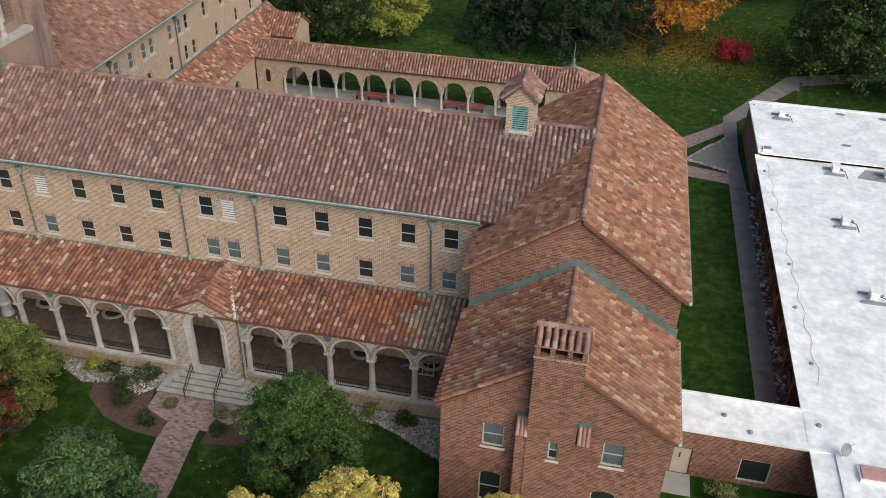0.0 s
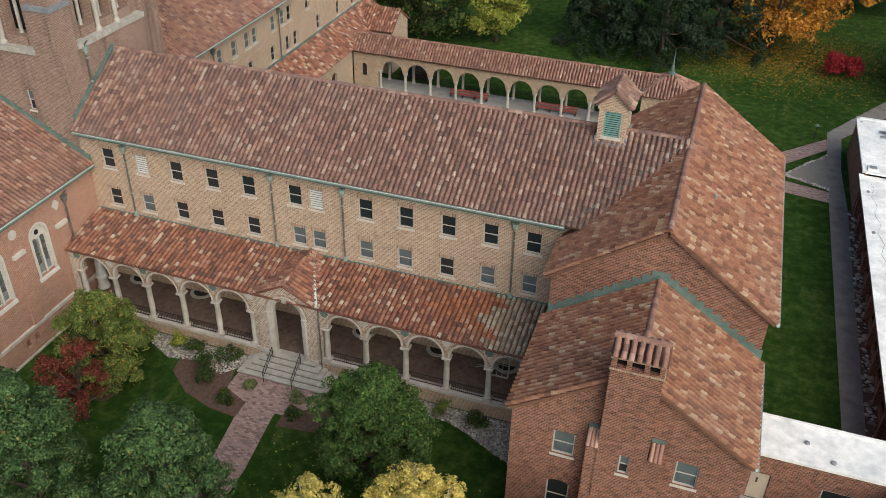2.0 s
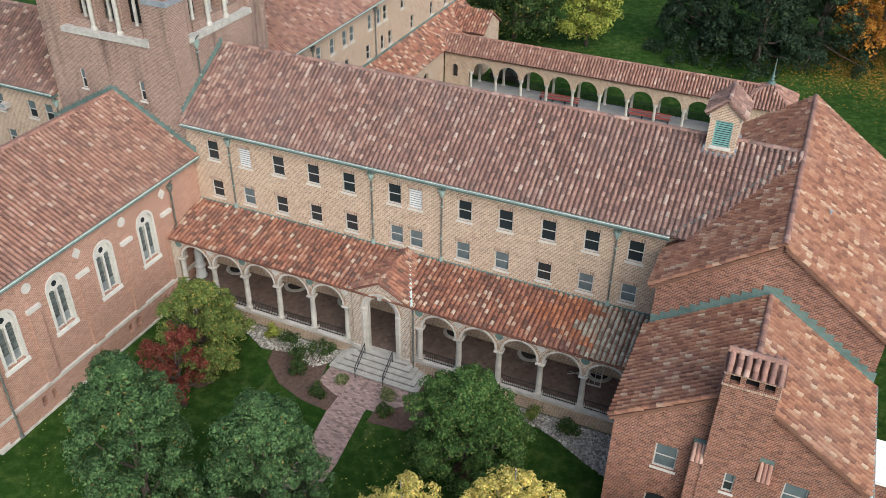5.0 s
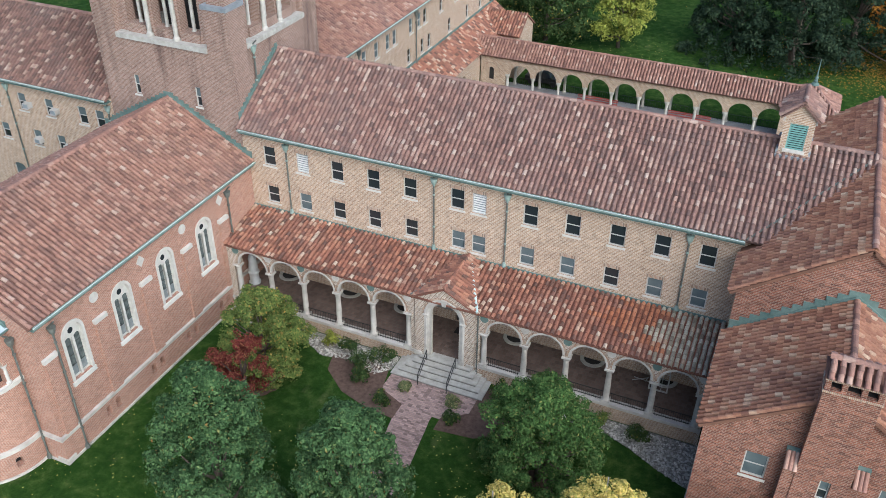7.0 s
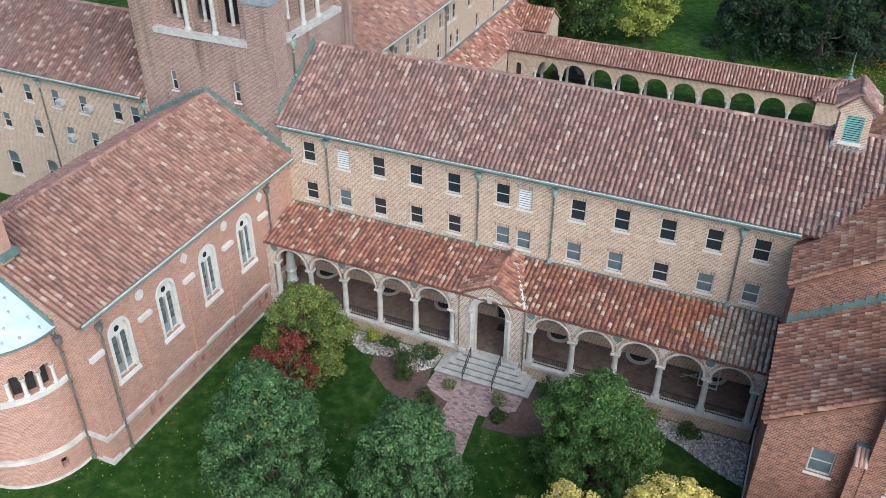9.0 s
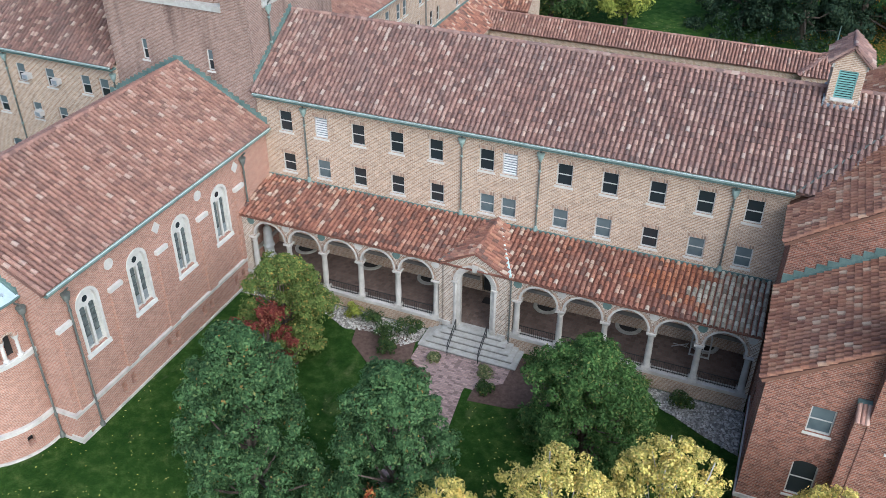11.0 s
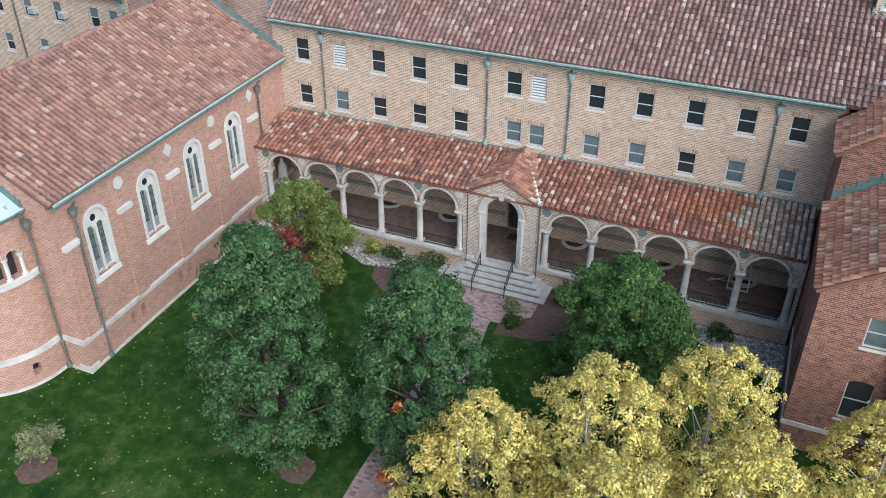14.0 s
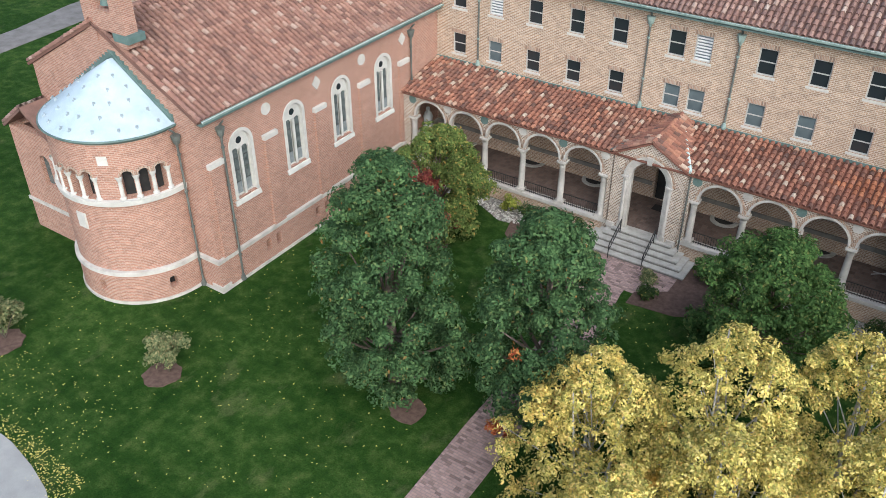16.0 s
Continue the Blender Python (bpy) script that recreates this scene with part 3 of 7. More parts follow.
def downpipe(parent, x, y, z0, z1, nx, ny, material=None, boot=True):
    """A rain pipe with a swan neck, an ornate hopper head, collars and brackets, standing off a wall whose outward direction is (nx, ny)."""
    head = material or M_VERDIGRIS
    material = material or M_PIPE
    px, py = x + nx * 0.13, y + ny * 0.13
    zh = z1 - 0.42
    mb = MB()
    mb.lathe(px, py, [(0.001, z0), (0.06, z0), (0.06, zh - 0.55)], 8)
    mb.tube([(px, py, zh - 0.05), (px, py, zh + 0.12), (px + nx * 0.3, py + ny * 0.3, z1 + 0.02)], 0.055, 6)
    pipe = part("downpipe", mb, material, parent)
    hb = MB()
    hb.lathe(px, py, [(0.001, zh - 0.62), (0.07, zh - 0.6), (0.09, zh - 0.5), (0.16, zh - 0.42), (0.2, zh - 0.28), (0.2, zh - 0.2), (0.235, zh - 0.18), (0.225, zh - 0.06), (0.26, zh - 0.05), (0.26, zh), (0.001, zh)], 8, math.pi / 8, math.pi / 8 + 2 * math.pi)
    part("hopper", hb, head, pipe)
    if boot:
        bb = MB()
        bb.lathe(px, py, [(0.001, z0), (0.15, z0), (0.16, z0 + 0.12), (0.1, z0 + 0.3), (0.1, z0 + 0.36), (0.061, z0 + 0.38)], 8)
        part("boot", bb, head, pipe)
    k = max(1, int((z1 - z0) / 2.2))
    for i in range(k):
        z = z0 + 0.6 + (zh - 0.6 - z0) * (i + 0.5) / k
        bb = MB()
        bb.lathe(px, py, [(0.061, z - 0.06), (0.095, z - 0.05), (0.095, z + 0.05), (0.061, z + 0.06)], 8)
        bb.box(*sorted((px, px - nx * 0.13 + abs(ny) * 0.03)), *sorted((py, py - ny * 0.13 + abs(nx) * 0.03)), z - 0.03, z + 0.03)
        part("bracket", bb, head, pipe)
    return pipe


def arch_ring(mb, fn, c, zs, r, w, d0, d1, seg=14, half=True):
    """A ring of voussoirs round a half-round head: between radii r and r + w, from d0 to d1 behind the face (d0 negative: proud)."""
    for i in range(seg):
        a, b = math.pi * i / seg, math.pi * (i + 1) / seg
        pt = lambda rr, an, d: fn(c - rr * math.cos(an), zs + rr * math.sin(an), d)
        mb.face([pt(r, a, d0), pt(r, b, d0), pt(r + w, b, d0), pt(r + w, a, d0)])
        mb.face([pt(r + w, a, d0), pt(r + w, b, d0), pt(r + w, b, d1), pt(r + w, a, d1)])
        mb.face([pt(r, b, d0), pt(r, a, d0), pt(r, a, d1), pt(r, b, d1)])
    for an in (0, math.pi):
        mb.face([pt(r, an, d0), pt(r + w, an, d0), pt(r + w, an, d1), pt(r, an, d1)])


def gable_roof_pair(parent, x0, x1, y0, y1, ridge, ze, zr, axis, colour, keep=None, near=None, over=0.0):
    """Two slopes about a ridge along x or y between the given eaves."""
    out = []
    if axis == "x":
        for ye, sg in ((y0, 1), (y1, -1)):
            run = abs(ridge - ye)
            up = Vector((0, sg * run, zr - ze))
            start = (x0, ye, ze) if sg > 0 else (x1, ye, ze)
            roof_slope(parent, start, (sg, 0, 0), up, x1 - x0, up.length, colour, keep, near)
            out.append([(x0, ye, ze), (x1, ye, ze), (x1, ridge, zr), (x0, ridge, zr)])
    else:
        for xe, sg in ((x0, 1), (x1, -1)):
            run = abs(ridge - xe)
            up = Vector((sg * run, 0, zr - ze))
            start = (xe, y1, ze) if sg > 0 else (xe, y0, ze)
            roof_slope(parent, start, (0, -sg, 0), up, y1 - y0, up.length, colour, keep, near)
            out.append([(xe, y0, ze), (xe, y1, ze), (ridge, y1, zr), (ridge, y0, zr)])
    return out


def step_flashing(parent, p, q, n, count, h=0.28):
    """A stepped copper flashing up a wall beside a roof: from p to q, proud along n."""
    p, q, n = Vector(p), Vector(q), Vector(n)
    mb = MB()
    for i in range(count):
        a, b = p + (q - p) * (i / count), p + (q - p) * ((i + 1) / count)
        lo, hi = min(a.z, b.z) - 0.1, max(a.z, b.z) + h
        o = n * 0.05
        c = [Vector((a.x, a.y, a.z - 0.12)), Vector((b.x, b.y, b.z - 0.12)), Vector((b.x, b.y, hi)), Vector((a.x, a.y, hi))]
        mb.face([v + o for v in c])
        for k in range(4):
            mb.face([c[k], c[(k + 1) % 4], c[(k + 1) % 4] + o, c[k] + o])
    # a strip that lies on the tiles
    d = n * 0.12
    up = Vector((0, 0, 0.19))
    mb.face([p + up, q + up, q + d + up, p + d + up])
    mb.face([p + d + up, q + d + up, q + d, p + d])
    return part("flashing", mb, M_COPPER, parent)


# ---- ground and paths ----
gb = MB()
gb.face([(-900, -900, 0), (900, -900, 0), (900, 1200, 0), (-900, 1200, 0)])
structure("ground", gb, M_GRASS, "mown lawn strewn with fallen leaves", "lawn")


def slab(name, outline, z, material, label, category):
    area = sum(a[0] * b[1] - b[0] * a[1] for a, b in zip(outline, outline[1:] + outline[:1]))
    mb = MB()
    mb.prism(outline if area > 0 else outline[::-1], -0.1, z)
    return structure(name, mb, material, label, category)


# ---- main wing ----
MAIN = thing("main_wing", "three-storey buff brick wing with clay tile roof", "building")
UP_Z, LOW_Z, WIN_W, UP_H, LOW_H = 10.38, 7.30, 1.0, 1.52, 1.40
UPPER = [(-15.33, "dark"), (-12.6, "louvre"), (-9.82, "dark"), (-7.0, "dark"), (-4.22, "dark"), (-0.76, "dark"), (0.78, "louvre"), (4.30, "dark"), (7.1, "dark"), (9.95, "dark"), (12.72, "dark"), (15.45, "dark")]
LOWER = [(-15.33, "dark"), (-12.6, "blind"), (-9.82, "dark"), (-7.0, "dark"), (-4.15, "dark"), (-0.65, "blind"), (0.82, "blind"), (4.25, "blind"), (7.0, "blind"), (9.9, "dark"), (12.65, "blind"), (15.4, "blind")]
holes = [(x - WIN_W / 2, x + WIN_W / 2, UP_Z, UP_Z + UP_H, 0) for x, _ in UPPER] + [(x - WIN_W / 2, x + WIN_W / 2, LOW_Z, LOW_Z + LOW_H, 0) for x, _ in LOWER]
PORTHOLES = (-14.6, -9.3, -4.7, 3.9, 9.5, 14.4)
mb = MB()
wall_panel(mb, south(0), -17.5, 17.6, 6.2, 13.05, holes)
wall_panel(mb, north(11.0), -17.5, 23.0, 0, 13.05)
part("wall", mb, M_BUFF, MAIN)
mb = MB()
wall_panel(mb, south(0), -17.5, 17.6, 0, 6.2, [(-0.75, 0.95, 1.0, 3.6, 1)] + [(x - 0.55, x + 0.55, 2.9, 4.4, 0) for x in PORTHOLES])
part("porch_wall", mb, M_BUFF, MAIN, "shaded brick wall behind the arcade")
for row, z, h in ((UPPER, UP_Z, UP_H), (LOWER, LOW_Z, LOW_H)):
    for x, kind in row:
        sash_window(MAIN, pose(x, 0, z), WIN_W, h, kind)
# black sheet behind the panes, the unlit rooms put into colour
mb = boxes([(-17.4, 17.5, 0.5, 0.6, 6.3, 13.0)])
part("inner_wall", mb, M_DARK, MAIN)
EAVE_Y, EAVE_Z, RIDGE_Y, RIDGE_Z = -0.62, 13.12, 5.45, 16.95
RW_RX, RW_RZ, RW_EZ, RW_X0, RW_X1, RW_Y0, RW_Y1 = 23.3, 16.62, 12.28, 17.15, 29.45, -4.75, 15.3
rw_z = lambda p: RW_EZ + (RW_RZ - RW_EZ) * (1 - abs(p.x - RW_RX) / (RW_RX - RW_X0))
mroof = part("roof", boxes([(-17.3, 23.0, 0.5, 10.5, 12.7, 12.75)]), M_PAN["clay_old"], MAIN)
main_keep = lambda p: p.x < RW_X0 or p.z > rw_z(p) - 0.1
quads = gable_roof_pair(mroof, -17.5, 23.3, EAVE_Y, 11.55, RIDGE_Y, EAVE_Z, RIDGE_Z, "x", "clay_old", main_keep, lambda p: p.z < EAVE_Z + 0.52 and p.y < 5 and -17 < p.x < 17)
roof_deck("deck", mroof, quads, "clay_old")
ridge_tiles(mroof, (-17.4, RIDGE_Y, RIDGE_Z + 0.05), (22.9, RIDGE_Y, RIDGE_Z + 0.05), "clay_old")
gutter(MAIN, (-17.3, EAVE_Y - 0.1, EAVE_Z + 0.02), (17.3, EAVE_Y - 0.1, EAVE_Z + 0.02))
part("soffit", boxes([(-17.3, 17.3, EAVE_Y, 0.0, 12.82, 12.92)]), M_COPPER, MAIN)
# dentil course under the eave
for i in range(int(34.4 / 0.36)):
    x = -17.2 + 0.36 * i
    put("dentil", shared("dentil", lambda: boxes([(-0.07, 0.07, -0.06, 0.0, 0, 0.16)]).mesh("dentil", M_BUFF)), MAIN, pose(x, 0, 12.62))
for x in (-13.8, -2.4, 2.75, 14.25):
    downpipe(MAIN, x, 0, 6.85, 12.85, 0, -1)
# soldier course over each window head
for row, z, h in ((UPPER, UP_Z, UP_H), (LOWER, LOW_Z, LOW_H)):
    for x, kind in row:
        put("lintel", shared("lintel", lambda: boxes([(-0.62, 0.62, -0.02, 0.05, 0, 0.24)]).mesh("lintel", M_SOLDIER)), MAIN, pose(x, 0, z + h + 0.003))

# ---- front arcade ----
ARC = thing("arcade", "open arcade of pale stone columns with clay tile lean-to roof", "arcade")
AY = -4.1
COLS_L = [-16.2 + 2.74 * i for i in range(6)]
COLS_R = [3.0 + 2.79 * i for i in range(6)]
CAP_Z, SPRING, ARCH_R = 4.14, 4.27, 1.17
for cols, (xa, xb), base in ((COLS_L, (-17.0, -2.0), 1.16), (COLS_R, (2.5, 17.4), 1.36)):
    mb = MB()
    hs = [((a + b) / 2 - ARCH_R, (a + b) / 2 + ARCH_R, CAP_Z, SPRING + ARCH_R, 1) for a, b in zip(cols, cols[1:])]
    # the wall over the columns: each bay from the springing up
    wall_panel(mb, south(AY - 0.05), cols[0] - 0.25, cols[-1] + 0.25, CAP_Z, 5.78, hs, 0.4)
    wall_panel(mb, south(AY - 0.05), min(xa, cols[0] - 0.75), cols[0] - 0.25, 0, 5.78, (), 0.4)
    wall_panel(mb, south(AY - 0.05), cols[-1] + 0.25, max(xb, cols[-1] + 0.4), 0, 5.78, (), 0.4)
    part("spandrel", mb, M_NET, ARC, "patterned buff brick between the arches")
    pl = boxes([(xa, xb, AY - 0.02, AY + 0.30, 0, base - 0.22)])
    part("plinth_wall", pl, M_BUFF, ARC)
    part("plinth_cap", boxes([(xa, xb, AY - 0.16, AY + 0.42, base - 0.22, base)]), M_STONE, ARC, "continuous limestone sill")
    for a, b in zip(cols, cols[1:]):
        mb = MB()
        c = (a + b) / 2
        arch_ring(mb, south(AY - 0.05), c, SPRING, ARCH_R - 0.02, 0.13, -0.05, 0.2)
        part("arch_trim", mb, M_STONE, ARC)
        mb = MB()
        arch_ring(mb, south(AY - 0.05), c, SPRING, ARCH_R + 0.112, 0.14, -0.03, 0.1)
        part("arch_brick", mb, M_SOLDIER, ARC)
        rail = part("railing", boxes([(a + 0.15, b - 0.15, AY + 0.1, AY + 0.14, base + 0.70, base + 0.74), (a + 0.15, b - 0.15, AY + 0.1, AY + 0.14, base + 0.08, base + 0.11)]), M_IRON, ARC)
        for k in range(18):
            put("bar", shared("bar", lambda: boxes([(-0.012, 0.012, -0.012, 0.012, 0, 0.72)]).mesh("bar", M_IRON)), rail, pose(a + 0.22 + (b - a - 0.44) * k / 17, AY + 0.12, base))
    for i, x in enumerate(cols):
        mb = MB()
        mb.lathe(x, AY + 0.12, [(0.25, base + 0.20), (0.26, base + 0.24), (0.21, base + 0.30), (0.20, base + 0.34), (0.205, 2.5), (0.175, 3.66), (0.20, 3.70), (0.18, 3.74)], 16)
        col = part("column", mb, M_STONE, ARC, "", True)
        part("base", boxes([(x - 0.27, x + 0.27, AY - 0.15, AY + 0.39, base, base + 0.2)]), M_STONE, col)
        mb = MB()
        mb.lathe(x, AY + 0.12, [(0.18, 3.74), (0.20, 3.85), (0.30, 3.98), (0.33, 4.0)], 8)
        part("capital", mb, M_STONE, col)
        part("abacus", boxes([(x - 0.29, x + 0.29, AY - 0.17, AY + 0.41, 4.0, 4.135)]), M_STONE, col)
    for i, x in enumerate(cols):
        mb = MB()
        pts = [(0.27 * math.cos(k * math.pi / 8), 0.27 * math.sin(k * math.pi / 8)) for k in range(16)]
        mb.face([(x + p, AY - 0.10, 5.36 + q) for p, q in pts])
        for (p, q), (r, s) in zip(pts, pts[1:] + pts[:1]):
            mb.face([(x + p, AY - 0.10, 5.36 + q), (x + r, AY - 0.10, 5.36 + s), (x + r, AY, 5.36 + s), (x + p, AY, 5.36 + q)])
        part("roundel", mb, M_STONE if i % 2 else M_COPPER, ARC, "pale stone roundel" if i % 2 else "green tiled roundel")
part("floor", boxes([(-17.4, 17.4, AY + 0.3, -0.003, 0.0, 1.0)]), M_FLOORTILE, ARC, "dark quarry-tiled porch floor")
part("ceiling", boxes([(-17.4, 17.4, AY + 0.35, -0.003, 5.6, 5.65)]), M_PLASTER, ARC)
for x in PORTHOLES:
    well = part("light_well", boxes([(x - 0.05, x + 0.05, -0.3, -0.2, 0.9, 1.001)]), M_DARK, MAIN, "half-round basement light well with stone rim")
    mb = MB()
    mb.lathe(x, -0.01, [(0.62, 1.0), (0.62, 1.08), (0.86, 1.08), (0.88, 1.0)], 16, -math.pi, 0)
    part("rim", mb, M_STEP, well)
    # flat black half disc over the floor: the well's inner shade as colour
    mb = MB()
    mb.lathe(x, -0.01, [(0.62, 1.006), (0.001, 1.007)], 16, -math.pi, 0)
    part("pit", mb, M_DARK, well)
# the pale band takes the shade-toned stone, dim like the porch
part("string_course", boxes([(-17.4, -0.9, -0.1, 0.0, 1.9, 2.15), (1.1, 17.5, -0.1, 0.0, 1.9, 2.15)]), M_SHADESTONE, MAIN, "pale stone band along the porch wall")
for x in PORTHOLES:
    sash_window(MAIN, pose(x, 0, 2.9), 1.1, 1.5, "dark", False)
aroof = part("roof", boxes([(-17.3, 17.4, AY + 0.3, -0.02, 5.66, 5.7)]), M_PAN["clay_red"], ARC)
AE_Y, AE_Z, AT_Z = AY - 0.28, 5.76, 6.72
PX, PW, PZ_E, PZ_R, PY = 0.24, 2.35, 5.78, 7.06, -4.45
pz = lambda p: PZ_R - (PZ_R - PZ_E) * abs(p.x - PX) / PW
up = Vector((0, -AE_Y, AT_Z - AE_Z))
arc_keep = lambda p: p.z > pz(p) - 0.06 or abs(p.x - PX) > PW
def arc_patch(p):
    """Which clay lies where: a lichen-grown end, a stretch of newer orange tiles beside it, old red tiles elsewhere."""
    w = 0.55 * math.sin(2.3 * p.y) + 0.4 * math.sin(5.1 * p.y + 2.0 * p.x)
    if p.x + w > 13.5:
        return "clay_moss"
    return "clay_flame" if p.x + 1.6 * w > 10.6 and p.y > -3.0 + w else "clay_red"


for colour_ in ("clay_red", "clay_flame", "clay_moss"):
    roof_slope(aroof, (-17.45, AE_Y, AE_Z), (1, 0, 0), up, 34.8, up.length, colour_, lambda p, c_=colour_: arc_keep(p) and arc_patch(p) == c_, lambda p: p.z < AE_Z + 0.25)
roof_deck("deck", aroof, [[(-17.45, AE_Y, AE_Z), (17.35, AE_Y, AE_Z), (17.35, 0, AT_Z), (-17.45, 0, AT_Z)]], "clay_red", 0.1)
gutter_rail = boxes([(-17.4, 17.3, -0.08, 0.0, AT_Z + 0.0, AT_Z + 0.17)])
part("flashing", gutter_rail, M_COPPER, ARC, "green copper flashing along the wall")
step_flashing(ARC, (-17.42, AE_Y, AE_Z), (-17.42, 0, AT_Z), (1, 0, 0), 12)

# ---- portal ----
POR = thing("portal", "gabled brick entrance portal with stone arch and tiled roof", "portal")
mb = MB()
OP, P_Y, P_CROWN = 1.02, -4.26, 5.6
P_SPRING = P_CROWN - OP
wall_panel(mb, south(P_Y), PX - PW + 0.2, PX + PW - 0.2, 0, [(PX - PW + 0.2, PZ_E + 0.0), (PX, PZ_R - 0.12), (PX + PW - 0.2, PZ_E + 0.0)], [(PX - OP - 0.3, PX + OP + 0.3, 0.9, P_CROWN + 0.3, 1)], 0.5)
part("wall", mb, M_NET, POR)
for r, w, d0, d1, m_ in ((OP, 0.18, 0.1, 0.45, M_STONE), (OP + 0.18, 0.16, -0.02, 0.3, M_STONE), (OP + 0.34, 0.1, -0.1, 0.2, M_STONE), (OP + 0.443, 0.16, -0.03, 0.15, M_SOLDIER)):
    mb = MB()
    arch_ring(mb, south(P_Y), PX, P_SPRING, r, w, d0, d1, 18)
    part("arch", mb, m_, POR)
mb = MB()
mb.hexa([(PX - 0.13, P_Y - 0.16, P_CROWN + 0.02), (PX + 0.13, P_Y - 0.16, P_CROWN + 0.02), (PX + 0.13, P_Y + 0.1, P_CROWN + 0.02), (PX - 0.13, P_Y + 0.1, P_CROWN + 0.02), (PX - 0.19, P_Y - 0.18, P_CROWN + 0.5), (PX + 0.19, P_Y - 0.18, P_CROWN + 0.5), (PX + 0.19, P_Y + 0.1, P_CROWN + 0.5), (PX - 0.19, P_Y + 0.1, P_CROWN + 0.5)])
part("keystone", mb, M_STONE, POR)
for sx in (-1, 1):
    x = PX + sx * (OP + 0.09)
    part("jamb", boxes([(x - 0.09, x + 0.09, P_Y + 0.1, P_Y + 0.45, 1.0, P_SPRING)]), M_STONE, POR)
    x = PX + sx * (OP + 0.31)
    part("pilaster", boxes([(x - 0.13, x + 0.13, P_Y - 0.02, P_Y + 0.3, 1.3, P_SPRING - 0.28), (x - 0.16, x + 0.16, P_Y - 0.08, P_Y + 0.3, 1.0, 1.3)]), M_STONE, POR)
    mb = MB()
    mb.lathe(x, P_Y + 0.02, [(0.11, 1.3), (0.13, 1.36), (0.1, 1.42), (0.09, P_SPRING - 0.3), (0.12, P_SPRING - 0.27), (0.16, P_SPRING - 0.08), (0.17, P_SPRING)], 10)
    part("nook_shaft", mb, M_STONE, POR)
    part("abacus", boxes([(x - 0.19, x + 0.19, P_Y - 0.16, P_Y + 0.3, P_SPRING - 0.1, P_SPRING - 0.003)]), M_STONE, POR)
    x = PX + sx * (PW - 0.45)
    part("base_block", boxes([(x - 0.27, x + 0.27, P_Y - 0.1, P_Y - 0.002, 0.9, 1.22)]), M_STONE, POR)
proof = part("roof", boxes([(PX - 2.1, PX + 2.1, -4.2, -3.7, 5.66, 5.7)]), M_PAN["clay_red"], POR)
arcz = lambda p: AE_Z + (AT_Z - AE_Z) * (p.y - AE_Y) / -AE_Y
quads = gable_roof_pair(proof, PX - PW, PX + PW, PY, -0.05, PX, PZ_E, PZ_R, "y", "clay_red", lambda p: p.z > arcz(p) - 0.02 or p.y < AE_Y)
cut = []
for xe in (PX - PW, PX + PW):
    cut.append([(xe, PY, PZ_E), (xe, AE_Y + 0.05, PZ_E), (PX, -0.02, PZ_R), (PX, PY, PZ_R)])
roof_deck("deck", proof, cut, "clay_red", 0.1)
ridge_tiles(proof, (PX, PY, PZ_R + 0.03), (PX, -0.05, PZ_R + 0.03), "clay_red", 0.14)
for sx, m_, r_ in ((1, M_COPPER_PALE, 0.10), (-1, M_PIPE, 0.07)):
    mb = MB()
    mb.tube([(PX + sx * PW, AE_Y - 0.05, PZ_E + 0.17), (PX + sx * PW * 0.5, AE_Y * 0.5, (PZ_E + AT_Z) / 2 + 0.2), (PX + sx * 0.2, -0.12, AT_Z + 0.2)], r_, 6)
    part("valley_flashing", mb, m_, POR)
mb = MB()
mb.lathe(PX + PW + 0.02, AY - 0.16, [(0.001, 0.05), (0.05, 0.05), (0.05, 5.6), (0.001, 5.6)], 8)
part("downpipe", mb, M_PIPE, POR)
for i in range(5):
    k = 4 - i
    x0, x1, y0, ye = PX - 1.75 - 0.36 * k, PX + 2.05 + 0.36 * k, -4.58 - 0.37 * k, -3.8 if i == 4 else -4.15
    st = part("step", boxes([(x0, x1, y0, ye, 0.2 * i + 0.13, 0.2 * (i + 1))]), M_STEP, POR, "weathered limestone step")
    # riser darker than its tread: the shade under the nosing is coloured in
    part("riser", boxes([(x0 + 0.05, x1 - 0.05, y0 + 0.05, ye - 0.01, 0.2 * i, 0.2 * i + 0.13)]), M_SHADESTONE, st)
for sx in (-1.05, 1.05):
    x = PX + sx
    rail = MB()
    rail.tube([(x, -4.75, 1.0), (x, -4.75, 1.9), (x, -6.15, 1.0), (x, -6.25, 0.9), (x, -6.25, 0.0)], 0.03, 6)
    rail.tube([(x, -4.75, 1.45), (x, -6.2, 0.5)], 0.022, 6)
    h = part("handrail", rail, M_IRON, POR)
    for k in range(7):
        f = (k + 0.5) / 7
        b = MB()
        b.tube([(x, -4.75 - 1.45 * f, 1.45 - 0.95 * f), (x, -4.75 - 1.45 * f, 1.88 - 0.95 * f)], 0.014, 5)
        part("baluster", b, M_IRON, h)
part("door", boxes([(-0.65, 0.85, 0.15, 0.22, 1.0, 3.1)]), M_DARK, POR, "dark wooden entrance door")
part("doormat", boxes([(-0.3, 0.9, -1.3, -0.6, 1.0, 1.02)]), M_DARK, POR)

# ---- east wing: upper gabled block and lower front block ----
EW = thing("east_wing", "red brick gabled wing with bright clay tile roof", "building")
mb = MB()
gz = lambda x: RW_EZ + 0.0 + (RW_RZ - RW_EZ) * (1 - abs(x - RW_RX) / (RW_RX - RW_X0)) - 0.12
wall_panel(mb, south(-4.5), 17.5, 29.1, 0, [(17.5, gz(17.5)), (RW_RX, gz(RW_RX)), (29.1, gz(29.1))])
